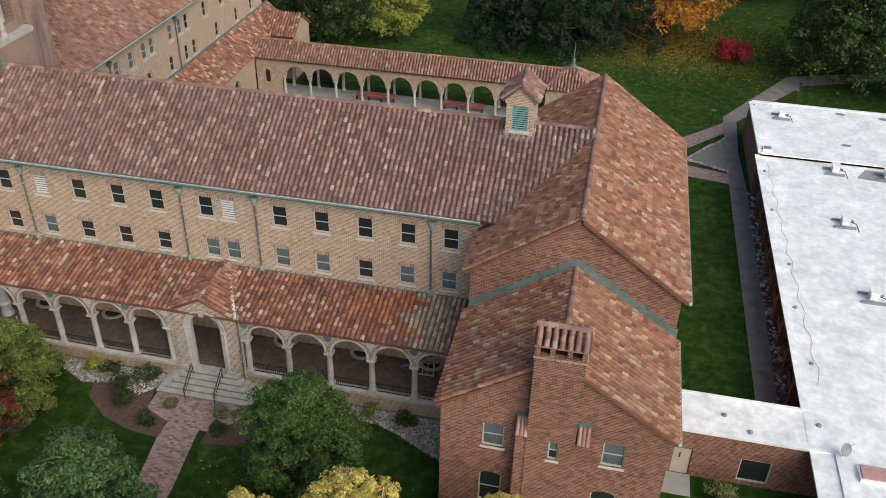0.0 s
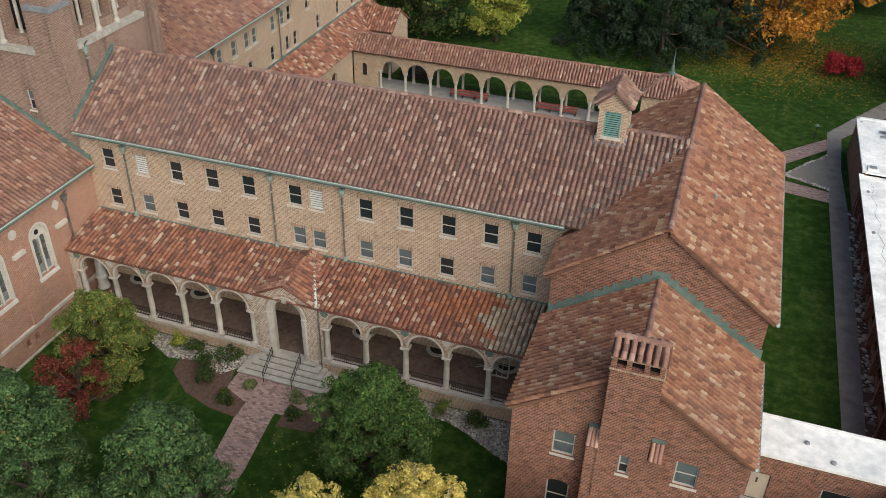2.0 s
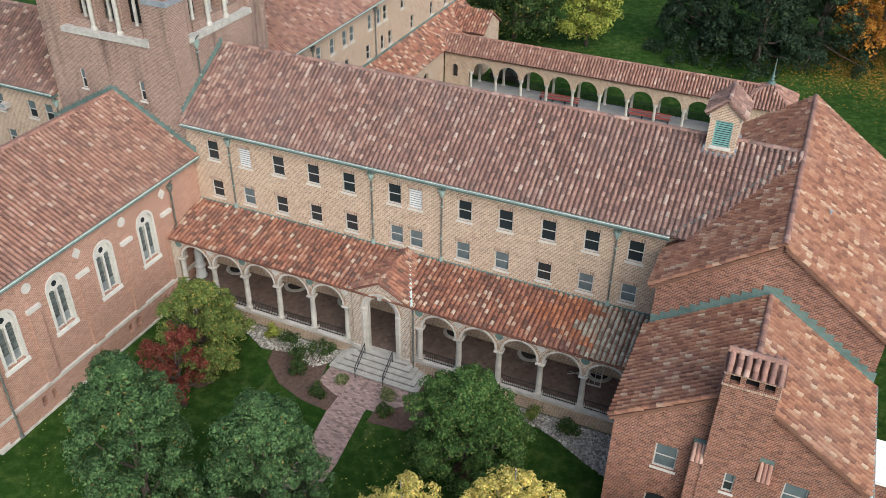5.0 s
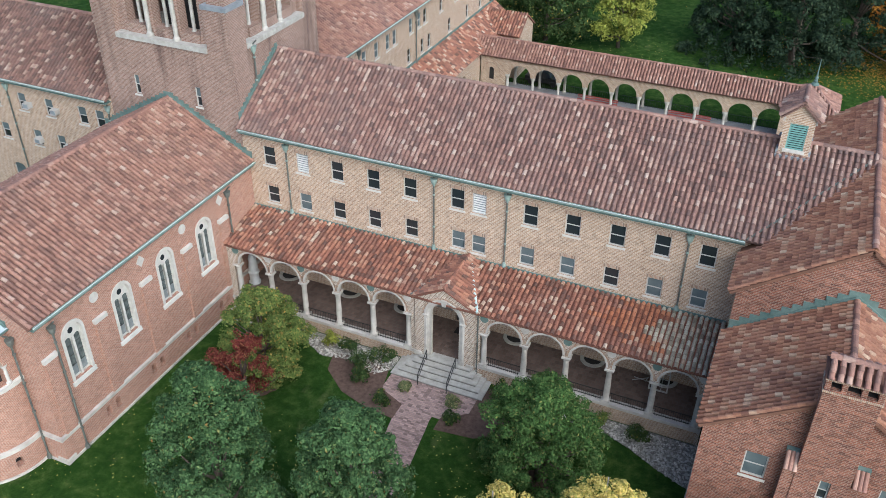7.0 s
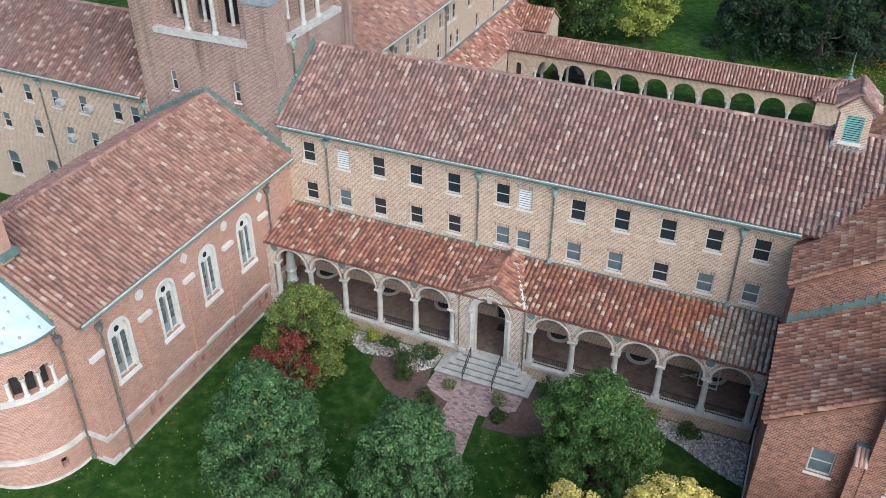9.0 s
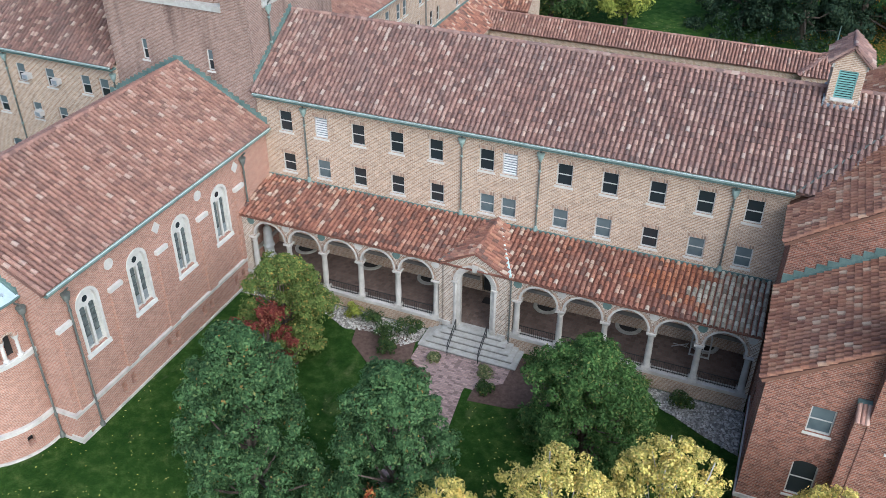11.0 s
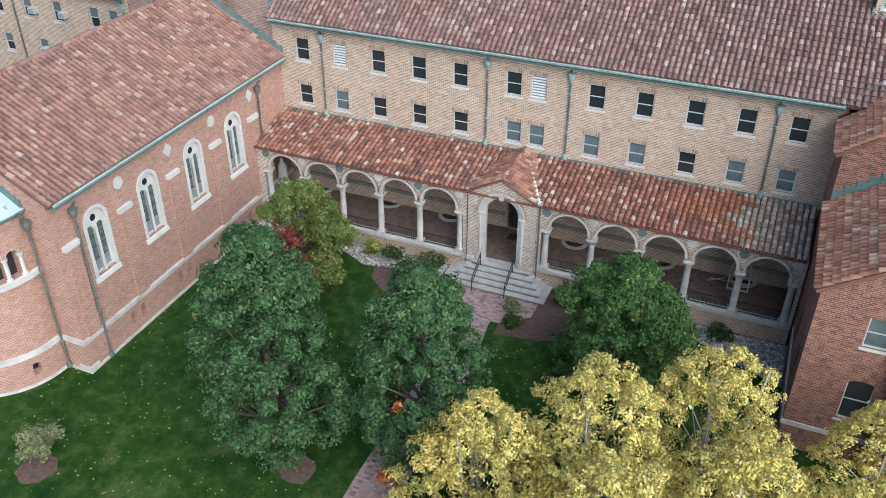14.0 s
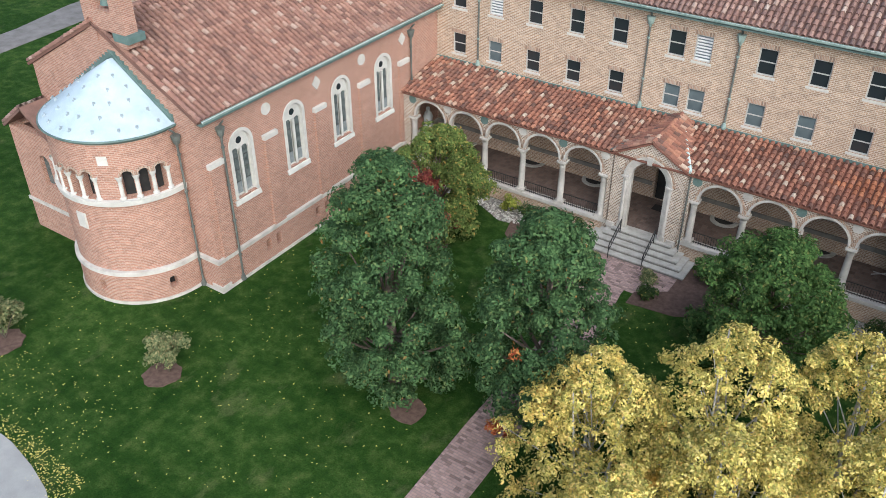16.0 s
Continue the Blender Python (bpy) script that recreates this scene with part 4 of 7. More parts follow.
wall_panel(mb, north(15.0), 17.5, 29.1, 0, [(17.5, gz(17.5)), (RW_RX, gz(RW_RX)), (29.1, gz(29.1))])
wall_panel(mb, east(29.1), -4.05, 14.55, 0, 12.2)
wall_panel(mb, west(17.5), -4.05, 0, 0, 12.2)
wall_panel(mb, west(17.5), 11.05, 14.55, 0, 12.2)
part("wall", mb, M_RED, EW)
eroof = part("roof", boxes([(18, 29, -4, 14.5, 12.0, 12.05)]), M_PAN["clay_bright"], EW)
main_z = lambda p: EAVE_Z + (RIDGE_Z - EAVE_Z) * (1 - abs(p.y - RIDGE_Y) / (RIDGE_Y - EAVE_Y))
ew_keep = lambda p: p.x > RW_RX or p.y < EAVE_Y or p.y > 11.5 or p.z > main_z(p) - 0.1
quads = gable_roof_pair(eroof, RW_X0, RW_X1, RW_Y0, RW_Y1, RW_RX, RW_EZ, RW_RZ, "y", "clay_mix", ew_keep, lambda p: p.y < -3.4)
roof_deck("deck", eroof, quads, "clay_bright")
ridge_tiles(eroof, (RW_RX, RW_Y0, RW_RZ + 0.05), (RW_RX, RW_Y1, RW_RZ + 0.05), "clay")
gutter(EW, (RW_X1 + 0.1, RW_Y0, RW_EZ), (RW_X1 + 0.1, RW_Y1, RW_EZ), M_GUTTER)
mb = MB()
mb.lathe(25.3, 1.8, [(0.07, 14.9), (0.07, 15.6), (0.1, 15.6), (0.1, 15.66), (0.001, 15.7)], 8)
part("vent_pipe", mb, M_LEAD, EW)
mb = MB()
mb.tube([(17.35, EAVE_Y, EAVE_Z + 0.12), (22.9, 5.0, 16.75)], 0.07, 6)
part("valley_flashing", mb, M_PIPE, EW)

FB = thing("front_block", "low red brick gabled block with chimney and clay roof", "building")
FR_Z, FE_Z, FX0, FX1, FY0 = 13.42, 9.45, 17.3, 29.3, -12.45
fz = lambda x: FE_Z + (FR_Z - FE_Z) * (1 - abs(x - RW_RX) / (RW_RX - FX0)) - 0.12
fwin = [(19.75, 20.87, 6.9, 8.5, 0), (25.85, 26.97, 6.9, 8.5, 0), (19.7, 20.9, 2.6, 5.0, 0.5), (25.6, 26.9, 2.6, 5.0, 0.5)]
mb = MB()
wall_panel(mb, south(-12.2), 17.55, 29.05, 0, [(17.55, fz(17.55)), (RW_RX, fz(RW_RX)), (29.05, fz(29.05))], fwin)
wall_panel(mb, east(29.05), -11.75, -4.5, 0, 9.35)
wall_panel(mb, west(17.55), -11.75, -4.5, 0, 9.35, [(-10.6, -9.7, 2.6, 4.6, 0.5), (-7.2, -6.3, 2.6, 4.6, 0.5)])
part("wall", mb, M_RED, FB)
part("belt_course", boxes([(17.47, 29.13, -12.28, -12.2, 1.45, 1.7), (17.47, 17.55, -12.2, -4.5, 1.45, 1.7)]), M_STONE, FB)
# black sheets that stand in for the unlit rooms
part("inner_wall", boxes([(17.9, 28.7, -11.5, -11.4, 0.1, 9.2), (18.1, 18.2, -11.3, -4.6, 0.1, 9.2)]), M_DARK, FB)
for a, b, z0, z1, ar in fwin[:2]:
    sash_window(FB, pose((a + b) / 2, -12.2, z0), b - a, z1 - z0, "blind")
for a, b, z0, z1, ar in fwin[2:]:
    sash_window(FB, pose((a + b) / 2, -12.2, z0), b - a, z1 - z0, "dark")
froof = part("roof", boxes([(18, 28.5, -11.8, -4.6, 9.0, 9.05)]), M_PAN["clay_bright"], FB)
quads = gable_roof_pair(froof, FX0, FX1, FY0, -4.5, RW_RX, FE_Z, FR_Z, "y", "clay_mix", None, lambda p: p.y < -10.9)
roof_deck("deck", froof, quads, "clay_bright")
ridge_tiles(froof, (RW_RX, FY0, FR_Z + 0.05), (RW_RX, -4.5, FR_Z + 0.05), "clay")
gutter(FB, (FX1 + 0.1, FY0, FE_Z), (FX1 + 0.1, -4.5, FE_Z), M_GUTTER)
step_flashing(FB, (17.5, -4.5, fz(17.5) + 0.2), (RW_RX, -4.5, FR_Z + 0.15), (0, -1, 0), 12, 0.40)
step_flashing(FB, (RW_RX, -4.5, FR_Z + 0.15), (29.2, -4.5, fz(29.2) + 0.2), (0, -1, 0), 12, 0.40)
mb = boxes([(22.05, 24.45, -12.65, -11.6, 0, 14.1)])
wall_panel(mb, south(-12.95), 22.05, 24.45, 0, 14.1, [(23.17, 23.67, 7.45, 8.7, 0)], 0.3)
CH = part("chimney", mb, M_RED, FB, "red brick chimney under a small tiled roof")
part("breast", boxes([(21.5, 22.045, -12.9, -12.2, 0, 8.75), (24.455, 25.2, -12.9, -12.2, 0, 8.75)]), M_RED, CH)
for i in range(4):
    x = 22.05 + i * 2.4 / 3 - (0.0 if i == 0 else 0.12 if i < 3 else 0.24)
    part("pier", boxes([(x, x + 0.24, -12.95, -11.6, 14.1, 14.6)]), M_RED, CH)
part("flue_floor", boxes([(22.2, 24.3, -12.7, -11.8, 14.1, 14.13)]), M_DARK, CH)
part("cap_band", boxes([(22.0, 24.5, -13.0, -11.55, 14.6, 14.72), (22.0, 24.5, -13.0, -11.55, 13.92, 14.02)]), M_SOLDIER, CH)
crest = part("cap_roof", boxes([(21.95, 24.55, -13.05, -11.5, 14.72, 14.8)]), M_PAN["clay"], CH)
for ye, sg in ((-13.15, 1), (-11.4, -1)):
    u_ = Vector((0, sg * 0.87, 0.62))
    roof_slope(crest, (22.0 if sg > 0 else 24.5, ye, 14.76), (sg, 0, 0), u_, 2.5, u_.length, "clay")
ridge_tiles(crest, (22.0, -12.28, 15.4), (24.5, -12.28, 15.4), "clay")
for x in (21.78, 24.82):
    sh = part("shoulder", boxes([(x - 0.28, x + 0.28, -12.88, -12.2, 8.75, 8.85)]), M_RED, CH, "small tiled chimney shoulder")
    for k in range(3):
        put("shoulder_tile", shared("shoulder", lambda: TILE_MB.mesh("tile", TILE["clay"][1])), sh, pose(x - 0.2 + 0.2 * k, -13.0, 8.88, 48) @ Matrix.Diagonal((0.95, 2.1, 1.0, 1.0)))
    part("shoulder_flashing", boxes([(x - 0.33, x + 0.33, -12.45, -12.2, 9.45, 9.62)]), M_COPPER, sh)
sash_window(CH, pose(23.42, -12.95, 7.45), 0.5, 1.25, "half")
part("porch_roof", boxes([(22.3, 24.6, -13.9, -12.8, 4.15, 4.25)]), M_COPPER, CH)
porch = part("porch_tiles", boxes([(22.35, 24.55, -13.8, -12.85, 3.9, 4.1)]), M_PAN["clay"], FB)

# ---- chapel, tower and west wing ----
CHA = thing("chapel", "rose brick chapel with arched windows and clay roof", "chapel")
CX0, CX1, CY0, CRX, CEZ, CRZ = -29.9, -17.1, -21.1, -23.5, 10.55, 14.15
CW = [(-18.35 + 4.1 * i) for i in range(4)]
chol = [(y - 0.72, y + 0.72, 5.0, 8.75, 1) for y in CW]
base_w = [(y + s - 0.2, y + s + 0.2, 0.75, 1.5, 0.6) for y in (-17.0, -12.7, -9.0, -5.2) for s in (-0.42, 0.42)]
mb = MB()
wall_panel(mb, east(CX1), CY0 + 0.5, 0, 2.1, CEZ - 0.1, chol, 0.6)
wall_panel(mb, east(CX1 + 0.12), CY0 + 0.33, 0, 0, 1.9, base_w, 0.6)
wall_panel(mb, west(CX0), CY0 + 0.5, 0, 0, CEZ - 0.1)
cz = lambda x: CEZ - 0.1 + (CRZ - CEZ + 0.1) * (1 - abs(x - CRX) / 6.8)
wall_panel(mb, south(CY0), CX0, CX1, 1.9, [(CX0, cz(CX0) - 0.2), (CRX, cz(CRX) - 0.2), (CX1, cz(CX1) - 0.2)], (), 0.5)
wall_panel(mb, south(CY0 - 0.12), CX0, CX1 + 0.12, 0, 1.9)
part("wall", mb, M_ROSE, CHA)
part("belt_course", boxes([(CX1 - 0.3, CX1 + 0.2, CY0 - 0.2, 0, 1.9, 2.12), (CX0, CX1 - 0.3, CY0 - 0.2, CY0 + 0.1, 1.9, 2.12)]), M_STONE, CHA, "limestone belt course")
part("footing", boxes([(CX1, CX1 + 0.2, CY0 - 0.2, 0, 0, 0.16), (CX1 - 1.6, CX1, CY0 - 0.2, CY0 + 0.3, 0, 0.16), (CX1 - 0.6, CX1 + 0.2, CY0 - 0.2, CY0 + 0.5, 0.16, 0.42)]), M_STONE, CHA)
# black sheet in place of the dim nave, seen through the windows
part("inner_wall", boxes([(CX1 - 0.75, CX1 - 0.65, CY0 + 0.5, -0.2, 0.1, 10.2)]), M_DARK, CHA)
for y in CW:
    mb = MB()
    arch_ring(mb, east(CX1), y, 8.75 - 0.72, 0.68, 0.19, -0.05, 0.35, 16)
    for s in (-1, 1):
        ya, yb = sorted((y + s * 0.68, y + s * 0.87))
        mb.box(CX1 - 0.35, CX1 + 0.05, ya, yb, 4.95, 8.03)
    win = part("window", mb, M_WHITESTONE, CHA, "paired arched chapel window in pale stone")
    mb = MB()
    mb.hexa([(CX1 - 0.3, y - 0.95, 4.62), (CX1 + 0.12, y - 0.95, 4.62), (CX1 + 0.12, y + 0.95, 4.62), (CX1 - 0.3, y + 0.95, 4.62), (CX1 - 0.3, y - 0.95, 5.05), (CX1 + 0.06, y - 0.95, 4.86), (CX1 + 0.06, y + 0.95, 4.86), (CX1 - 0.3, y + 0.95, 5.05)])
    part("sill", mb, M_WHITESTONE, win)
    mb = MB()
    # tracery: two arched lights and an eye between them
    tr = [(y - 0.63, y - 0.07, 5.05, 7.8, 1), (y + 0.07, y + 0.63, 5.05, 7.8, 1)]
    wall_panel(mb, east(CX1 - 0.14), y - 0.69, y + 0.69, 5.0, [(y - 0.69, 8.0), (y - 0.52, 8.45), (y, 8.72), (y + 0.52, 8.45), (y + 0.69, 8.0)], tr, 0.16)
    part("tracery", mb, M_WHITESTONE, win)
    mb = MB()
    mb.lathe(0, 0, [(0.2, 0.0), (0.0, 0.001)], 12)
    put("eye", shared("eye", lambda: mb.mesh("eye", M_GLASS)), win, pose(CX1 - 0.13, y, 8.18, 0, 90))
    part("mullion", boxes([(CX1 - 0.2, CX1 - 0.04, y - 0.07, y + 0.07, 5.0, 7.75)]), M_WHITESTONE, win)
    for s in (-0.35, 0.35):
        part("pane", boxes([(CX1 - 0.27, CX1 - 0.26, y + s - 0.3, y + s + 0.3, 5.75, 7.95)]), M_CHAPELGLASS, win, "leaded grey-green glass")
        # lower pane in paler glass: its reflection is put into the colour
        part("vent_pane", boxes([(CX1 - 0.26, CX1 - 0.25, y + s - 0.28, y + s + 0.28, 5.05, 5.745)]), M_REFLECTGLASS, win, "lower pane with a painted pale reflection")
        for z in (5.74, 6.45, 7.15):
            part("glazing_bar", boxes([(CX1 - 0.26, CX1 - 0.235, y + s - 0.29, y + s + 0.29, z, z + 0.035)]), M_IRON, win)
for y in (-20.3, -16.3, -12.2, -8.1, -4.0):
    pil = part("pilaster", boxes([(CX1, CX1 + 0.16, y - 0.45, y + 0.45, 2.12, 7.55)]), M_ROSE, CHA)
    part("cap_stone", boxes([(CX1, CX1 + 0.22, y - 0.52, y + 0.52, 7.55, 7.83)]), M_WHITESTONE, pil)
    mb = MB()
    d = 0.36
    if y > -20:
        pts = [(y - d, 9.2), (y, 8.78), (y + d, 9.2), (y, 9.62)] if round(y) % 8 else [(y + 0.34 * math.cos(k * math.pi / 8), 9.2 + 0.34 * math.sin(k * math.pi / 8)) for k in range(16)]
        mb.face([(CX1 + 0.05, a, b) for a, b in pts])
        for (a, b), (c, e) in zip(pts, pts[1:] + pts[:1]):
            mb.face([(CX1 + 0.05, a, b), (CX1 + 0.05, c, e), (CX1, c, e), (CX1, a, b)])
        part("medallion", mb, M_WHITESTONE, CHA, "carved pale stone medallion")
croof = part("roof", boxes([(CX0 + 0.5, CX1 - 0.7, CY0 + 0.5, -0.1, 10.2, 10.25)]), M_PAN["clay"], CHA)
quads = gable_roof_pair(croof, CRX - 6.8, CRX + 6.8, CY0 - 0.12, 0, CRX, CEZ - 0.1, CRZ, "y", "clay", None, lambda p: p.z < CEZ + 0.7 and p.x > -20)
roof_deck("deck", croof, quads, "clay")
ridge_tiles(croof, (CRX, CY0 - 0.12, CRZ + 0.05), (CRX, 0, CRZ + 0.05), "clay")
gutter(CHA, (CRX + 6.9, CY0 + 0.1, CEZ - 0.1), (CRX + 6.9, -0.1, CEZ - 0.1))
part("soffit", boxes([(CX1, CRX + 6.8, CY0 + 0.1, -0.1, CEZ - 0.42, CEZ - 0.28)]), M_COPPER, CHA)
downpipe(CHA, CX1 + 0.1, -19.75, 0.1, CEZ - 0.55, 1, 0, M_PIPE)
downpipe(CHA, CX1 + 0.05, -3.25, 0.1, CEZ - 0.55, 1, 0, M_PIPE)
step_flashing(CHA, (CRX, -0.02, CRZ + 0.1), (CX1 + 0.3, -0.02, CEZ + 0.1), (0, -1, 0), 16, 0.34)
step_flashing(CHA, (CX0 - 0.3, -0.02, CEZ + 0.1), (CRX, -0.02, CRZ + 0.1), (0, -1, 0), 16, 0.34)
BCX = -22.5
bell = part("bellcote", boxes([(BCX - 1.5, BCX - 0.7, CY0 - 0.05, CY0 + 0.75, 13.2, 17.2), (BCX + 0.7, BCX + 1.5, CY0 - 0.05, CY0 + 0.75, 13.2, 17.2), (BCX - 0.7, BCX + 0.7, CY0 - 0.05, CY0 + 0.75, 16.6, 17.2), (BCX - 0.7, BCX + 0.7, CY0 - 0.05, CY0 + 0.75, 13.9, 14.9)]), M_ROSE, CHA, "brick bellcote on the gable")
part("flashing", boxes([(BCX + 0.65, BCX + 1.75, CY0 - 0.12, CY0 + 0.95, 13.5, 13.9)]), M_COPPER, bell)
mb = MB()
mb.lathe(BCX, CY0 + 0.35, [(0.30, 15.1), (0.24, 15.3), (0.17, 15.6), (0.1, 15.75), (0.001, 15.8)], 12)
part("bell", mb, M_COPPER, bell, "green bronze bell", True)

APS = thing("apse", "round brick apse with column gallery and metal roof", "apse")
AX, AYC, AR = -22.42, -21.45, 3.7
half = AR * math.pi / 2
STILT = half + 0.6


def cyl(u, z, d):
    """The apse's face: a half circle with short straight sides back to the chapel wall."""
    v = max(-half, min(half, u))
    return Vector((AX + (AR - d) * math.sin(v / AR), AYC - (AR - d) * math.cos(v / AR) + abs(u - v), z))


nst = [STILT * (i / 22 - 1) for i in range(45)]


def sweep(profile):
    """A moulding or roof carried round the apse; profile rows are (radius, height)."""
    mb = MB()
    for (r0, z0), (r1, z1) in zip(profile, profile[1:]):
        for a, b in zip(nst, nst[1:]):
            mb.face([cyl(a, z0, AR - r0), cyl(b, z0, AR - r0), cyl(b, z1, AR - r1), cyl(a, z1, AR - r1)], [(a, z0), (b, z0), (b, z1 + 0.3), (a, z1 + 0.3)])
    return mb


BAYS = (-6.9, -3.3, 0.45, 4.12)
gal = [(c + k - 0.28, c + k + 0.28, 6.55, 8.1, 1) for c in BAYS[1:] for k in (-0.82, 0.0, 0.82)]
mb = MB()
wall_panel(mb, cyl, -STILT, STILT, 2.1, 9.82, gal, 0.45, nst)
part("wall", mb, M_ROSE, APS)
mb = MB()
wall_panel(mb, lambda u, z, d: cyl(u, z, d - 0.12), -STILT, STILT, 0, 1.9, [(c - 0.2, c + 0.2, 0.7, 1.4, 0.6) for c in (-2.6, 0.6, 4.4)], 0.5, nst)
part("base_wall", mb, M_ROSE, APS)
part("belt_course", sweep([(AR - 0.1, 1.88), (AR + 0.22, 1.88), (AR + 0.2, 2.12), (AR - 0.1, 2.14)]), M_STONE, APS)
part("gallery_sill", sweep([(AR - 0.3, 6.18), (AR + 0.16, 6.2), (AR + 0.2, 6.5), (AR - 0.3, 6.55)]), M_WHITESTONE, APS)
part("footing", sweep([(AR, 0), (AR + 0.2, 0), (AR + 0.2, 0.16), (AR, 0.16)]), M_STONE, APS)
# black curved sheet: the gallery's inner shade given as colour
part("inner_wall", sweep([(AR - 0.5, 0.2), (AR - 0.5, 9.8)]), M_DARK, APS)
for c in BAYS[1:]:
    for k in (-1.23, -0.41, 0.41, 1.23):
        p = cyl(c + k, 0, 0.02)
        mb = MB()
        mb.lathe(p.x, p.y, [(0.17, 6.52), (0.17, 6.62), (0.11, 6.68), (0.10, 7.58), (0.13, 7.63), (0.19, 7.8), (0.19, 7.87)], 10)
        part("colonnette", mb, M_WHITESTONE, APS)
    mb = MB()
    for k in (-0.82, 0.0, 0.82):
        arch_ring(mb, cyl, c + k, 7.82, 0.29, 0.13, -0.03, 0.1, 10)
    part("arch_brick", mb, M_SOLDIER, APS)
part("plaque", boxes([(AX - 0.1, AX + 0.55, AYC - AR - 0.05, AYC - AR + 0.3, 4.6, 5.5)]), M_WHITESTONE, APS, "pale square stone plaque")
part("roof", sweep([(AR + 0.16, 9.82), (AR + 0.18, 9.92), (AR + 0.1, 9.98), (3.1, 10.45), (2.2, 11.08), (1.1, 11.82), (0.02, 12.5)]), M_METALROOF, APS, "conical pale metal roof with small snow guards")
part("gutter", sweep([(AR, 9.62), (AR + 0.15, 9.72), (AR + 0.27, 9.84), (AR + 0.25, 9.92), (AR + 0.15, 9.89)]), M_COPPER, APS)
srng = random.Random(5)
for i in range(5):
    r = 3.5 - i * 0.66
    k = max(3, int(r * 3.4))
    for j in range(k):
        a = math.pi * ((j + 0.5 + 0.25 * srng.uniform(-1, 1)) / k - 0.5)
        z = 10.0 + (AR + 0.1 - r) / (AR + 0.1) * 2.5
        put("snow_guard", shared("guard", lambda: boxes([(-0.07, 0.07, -0.02, 0.02, -0.05, 0.13), (-0.02, 0.02, -0.12, 0.12, -0.05, 0.05)]).mesh("snow_guard", M_GUARD)), APS, pose(AX + r * math.sin(a), AYC - r * math.cos(a), z, 0, 0, math.degrees(a)))
step_flashing(APS, (AX - AR - 0.15, CY0, 9.95), (AX, CY0, 12.6), (0, -1, 0), 14, 0.25)
step_flashing(APS, (AX, CY0, 12.6), (AX + AR + 0.15, CY0, 9.95), (0, -1, 0), 14, 0.25)
downpipe(APS, AX + AR + 0.35, CY0 - 0.12, 0.1, 9.8, 0, -1, M_PIPE)
spot = cyl(2.3, 8.75, -0.02)
mb = MB()
mb.box(-0.25, 0.25, -0.03, 0.08, -0.25, 0.25)
put("date_stone", mb.mesh("date_stone", M_WHITESTONE), APS, pose(spot.x, spot.y, spot.z, 0, 0, math.degrees(2.3 / AR)), "small pale square stone under the eave")
SAC = thing("chapel_annex", "small brick annex beside the apse with tiled roof", "building")
mb = MB()
wall_panel(mb, south(-22.6), -31.6, -27.6, 0, 6.9, [(-29.4, -28.5, 3.6, 5.6, 1)])
wall_panel(mb, west(-31.6), -22.15, -16, 0, 6.9)
part("wall", mb, M_ROSE, SAC)
part("belt_course", boxes([(-31.7, -27.6, -22.7, -22.6, 1.9, 2.12)]), M_STONE, SAC)
part("pane", boxes([(-29.4, -28.5, -22.35, -22.33, 3.6, 5.6)]), M_CHAPELGLASS, SAC)
sroof = part("roof", boxes([(-31.5, -28, -22.5, -16, 6.7, 6.75)]), M_PAN["clay_old"], SAC)
u_ = Vector((2.3, 0, 1.6))
roof_slope(sroof, (-31.9, -16, 6.9), (0, -1, 0), u_, 6.8, u_.length, "clay_old")
roof_deck("deck", sroof, [[(-31.9, -22.8, 6.9), (-31.9, -16, 6.9), (-29.6, -16, 8.5), (-29.6, -22.8, 8.5)], [(-29.6, -22.8, 8.5), (-29.6, -16, 8.5), (-27.4, -16, 6.9), (-27.4, -22.8, 6.9)]], "clay_old")

TOW = thing("tower", "square brick bell tower with stone belfry openings", "tower")
TX0, TX1, TY0, TY1 = -29.2, -17.55, 0.02, 11.2
ob_s = [(-26.5, -24.85, 18.5, 26, 1), (-24.2, -22.55, 18.5, 26, 1), (-21.9, -20.25, 18.5, 26, 1)]
ob_e = [(3.0, 4.5, 18.5, 26, 1), (5.0, 6.5, 18.5, 26, 1), (7.0, 8.5, 18.5, 26, 1)]
mb = MB()
wall_panel(mb, south(TY0), TX0, TX1, 0, 18.2, [(-26.55, -26.05, 13.9, 15.4, 0), (-21.1, -20.6, 13.9, 15.4, 0)], 0.6)
wall_panel(mb, east(TX1), TY0 + 0.6, TY1 - 0.6, 0, 18.2, (), 0.6)
wall_panel(mb, south(TY0 + 0.55), TX0 + 1.9, TX1 - 1.9, 18.2, 30, ob_s, 0.8)
wall_panel(mb, east(TX1 - 0.55), TY0 + 1.9, TY1 - 1.9, 18.2, 30, ob_e, 0.8)
wall_panel(mb, west(TX0), TY0 + 0.6, TY1 - 0.6, 0, 18.2, (), 0.6)
wall_panel(mb, north(TY1), TX0, TX1, 0, 18.2, (), 0.6)
wall_panel(mb, west(TX0 + 0.55), TY0 + 1.9, TY1 - 1.9, 18.2, 30, (), 0.8)
wall_panel(mb, north(TY1 - 0.55), TX0 + 1.9, TX1 - 1.9, 18.2, 30, (), 0.8)
for x in (TX0, TX1 - 1.9):
    for y in (TY0, TY1 - 1.9):
        part("pier", boxes([(x, x + 1.9, y, y + 1.9, 18.2, 21.2), (x + 0.25, x + 1.65, y + 0.25, y + 1.65, 21.5, 30)]), M_TOWER, TOW)
part("wall", mb, M_TOWER, TOW)
for x in (TX0, TX1 - 1.9):
    mb = boxes([(x - 0.08, x + 1.98, TY0 - 0.08, TY0 + 1.98, 21.2, 21.5)])
    part("pier_cap", mb, M_LEAD, TOW, "grey lead pier cap")
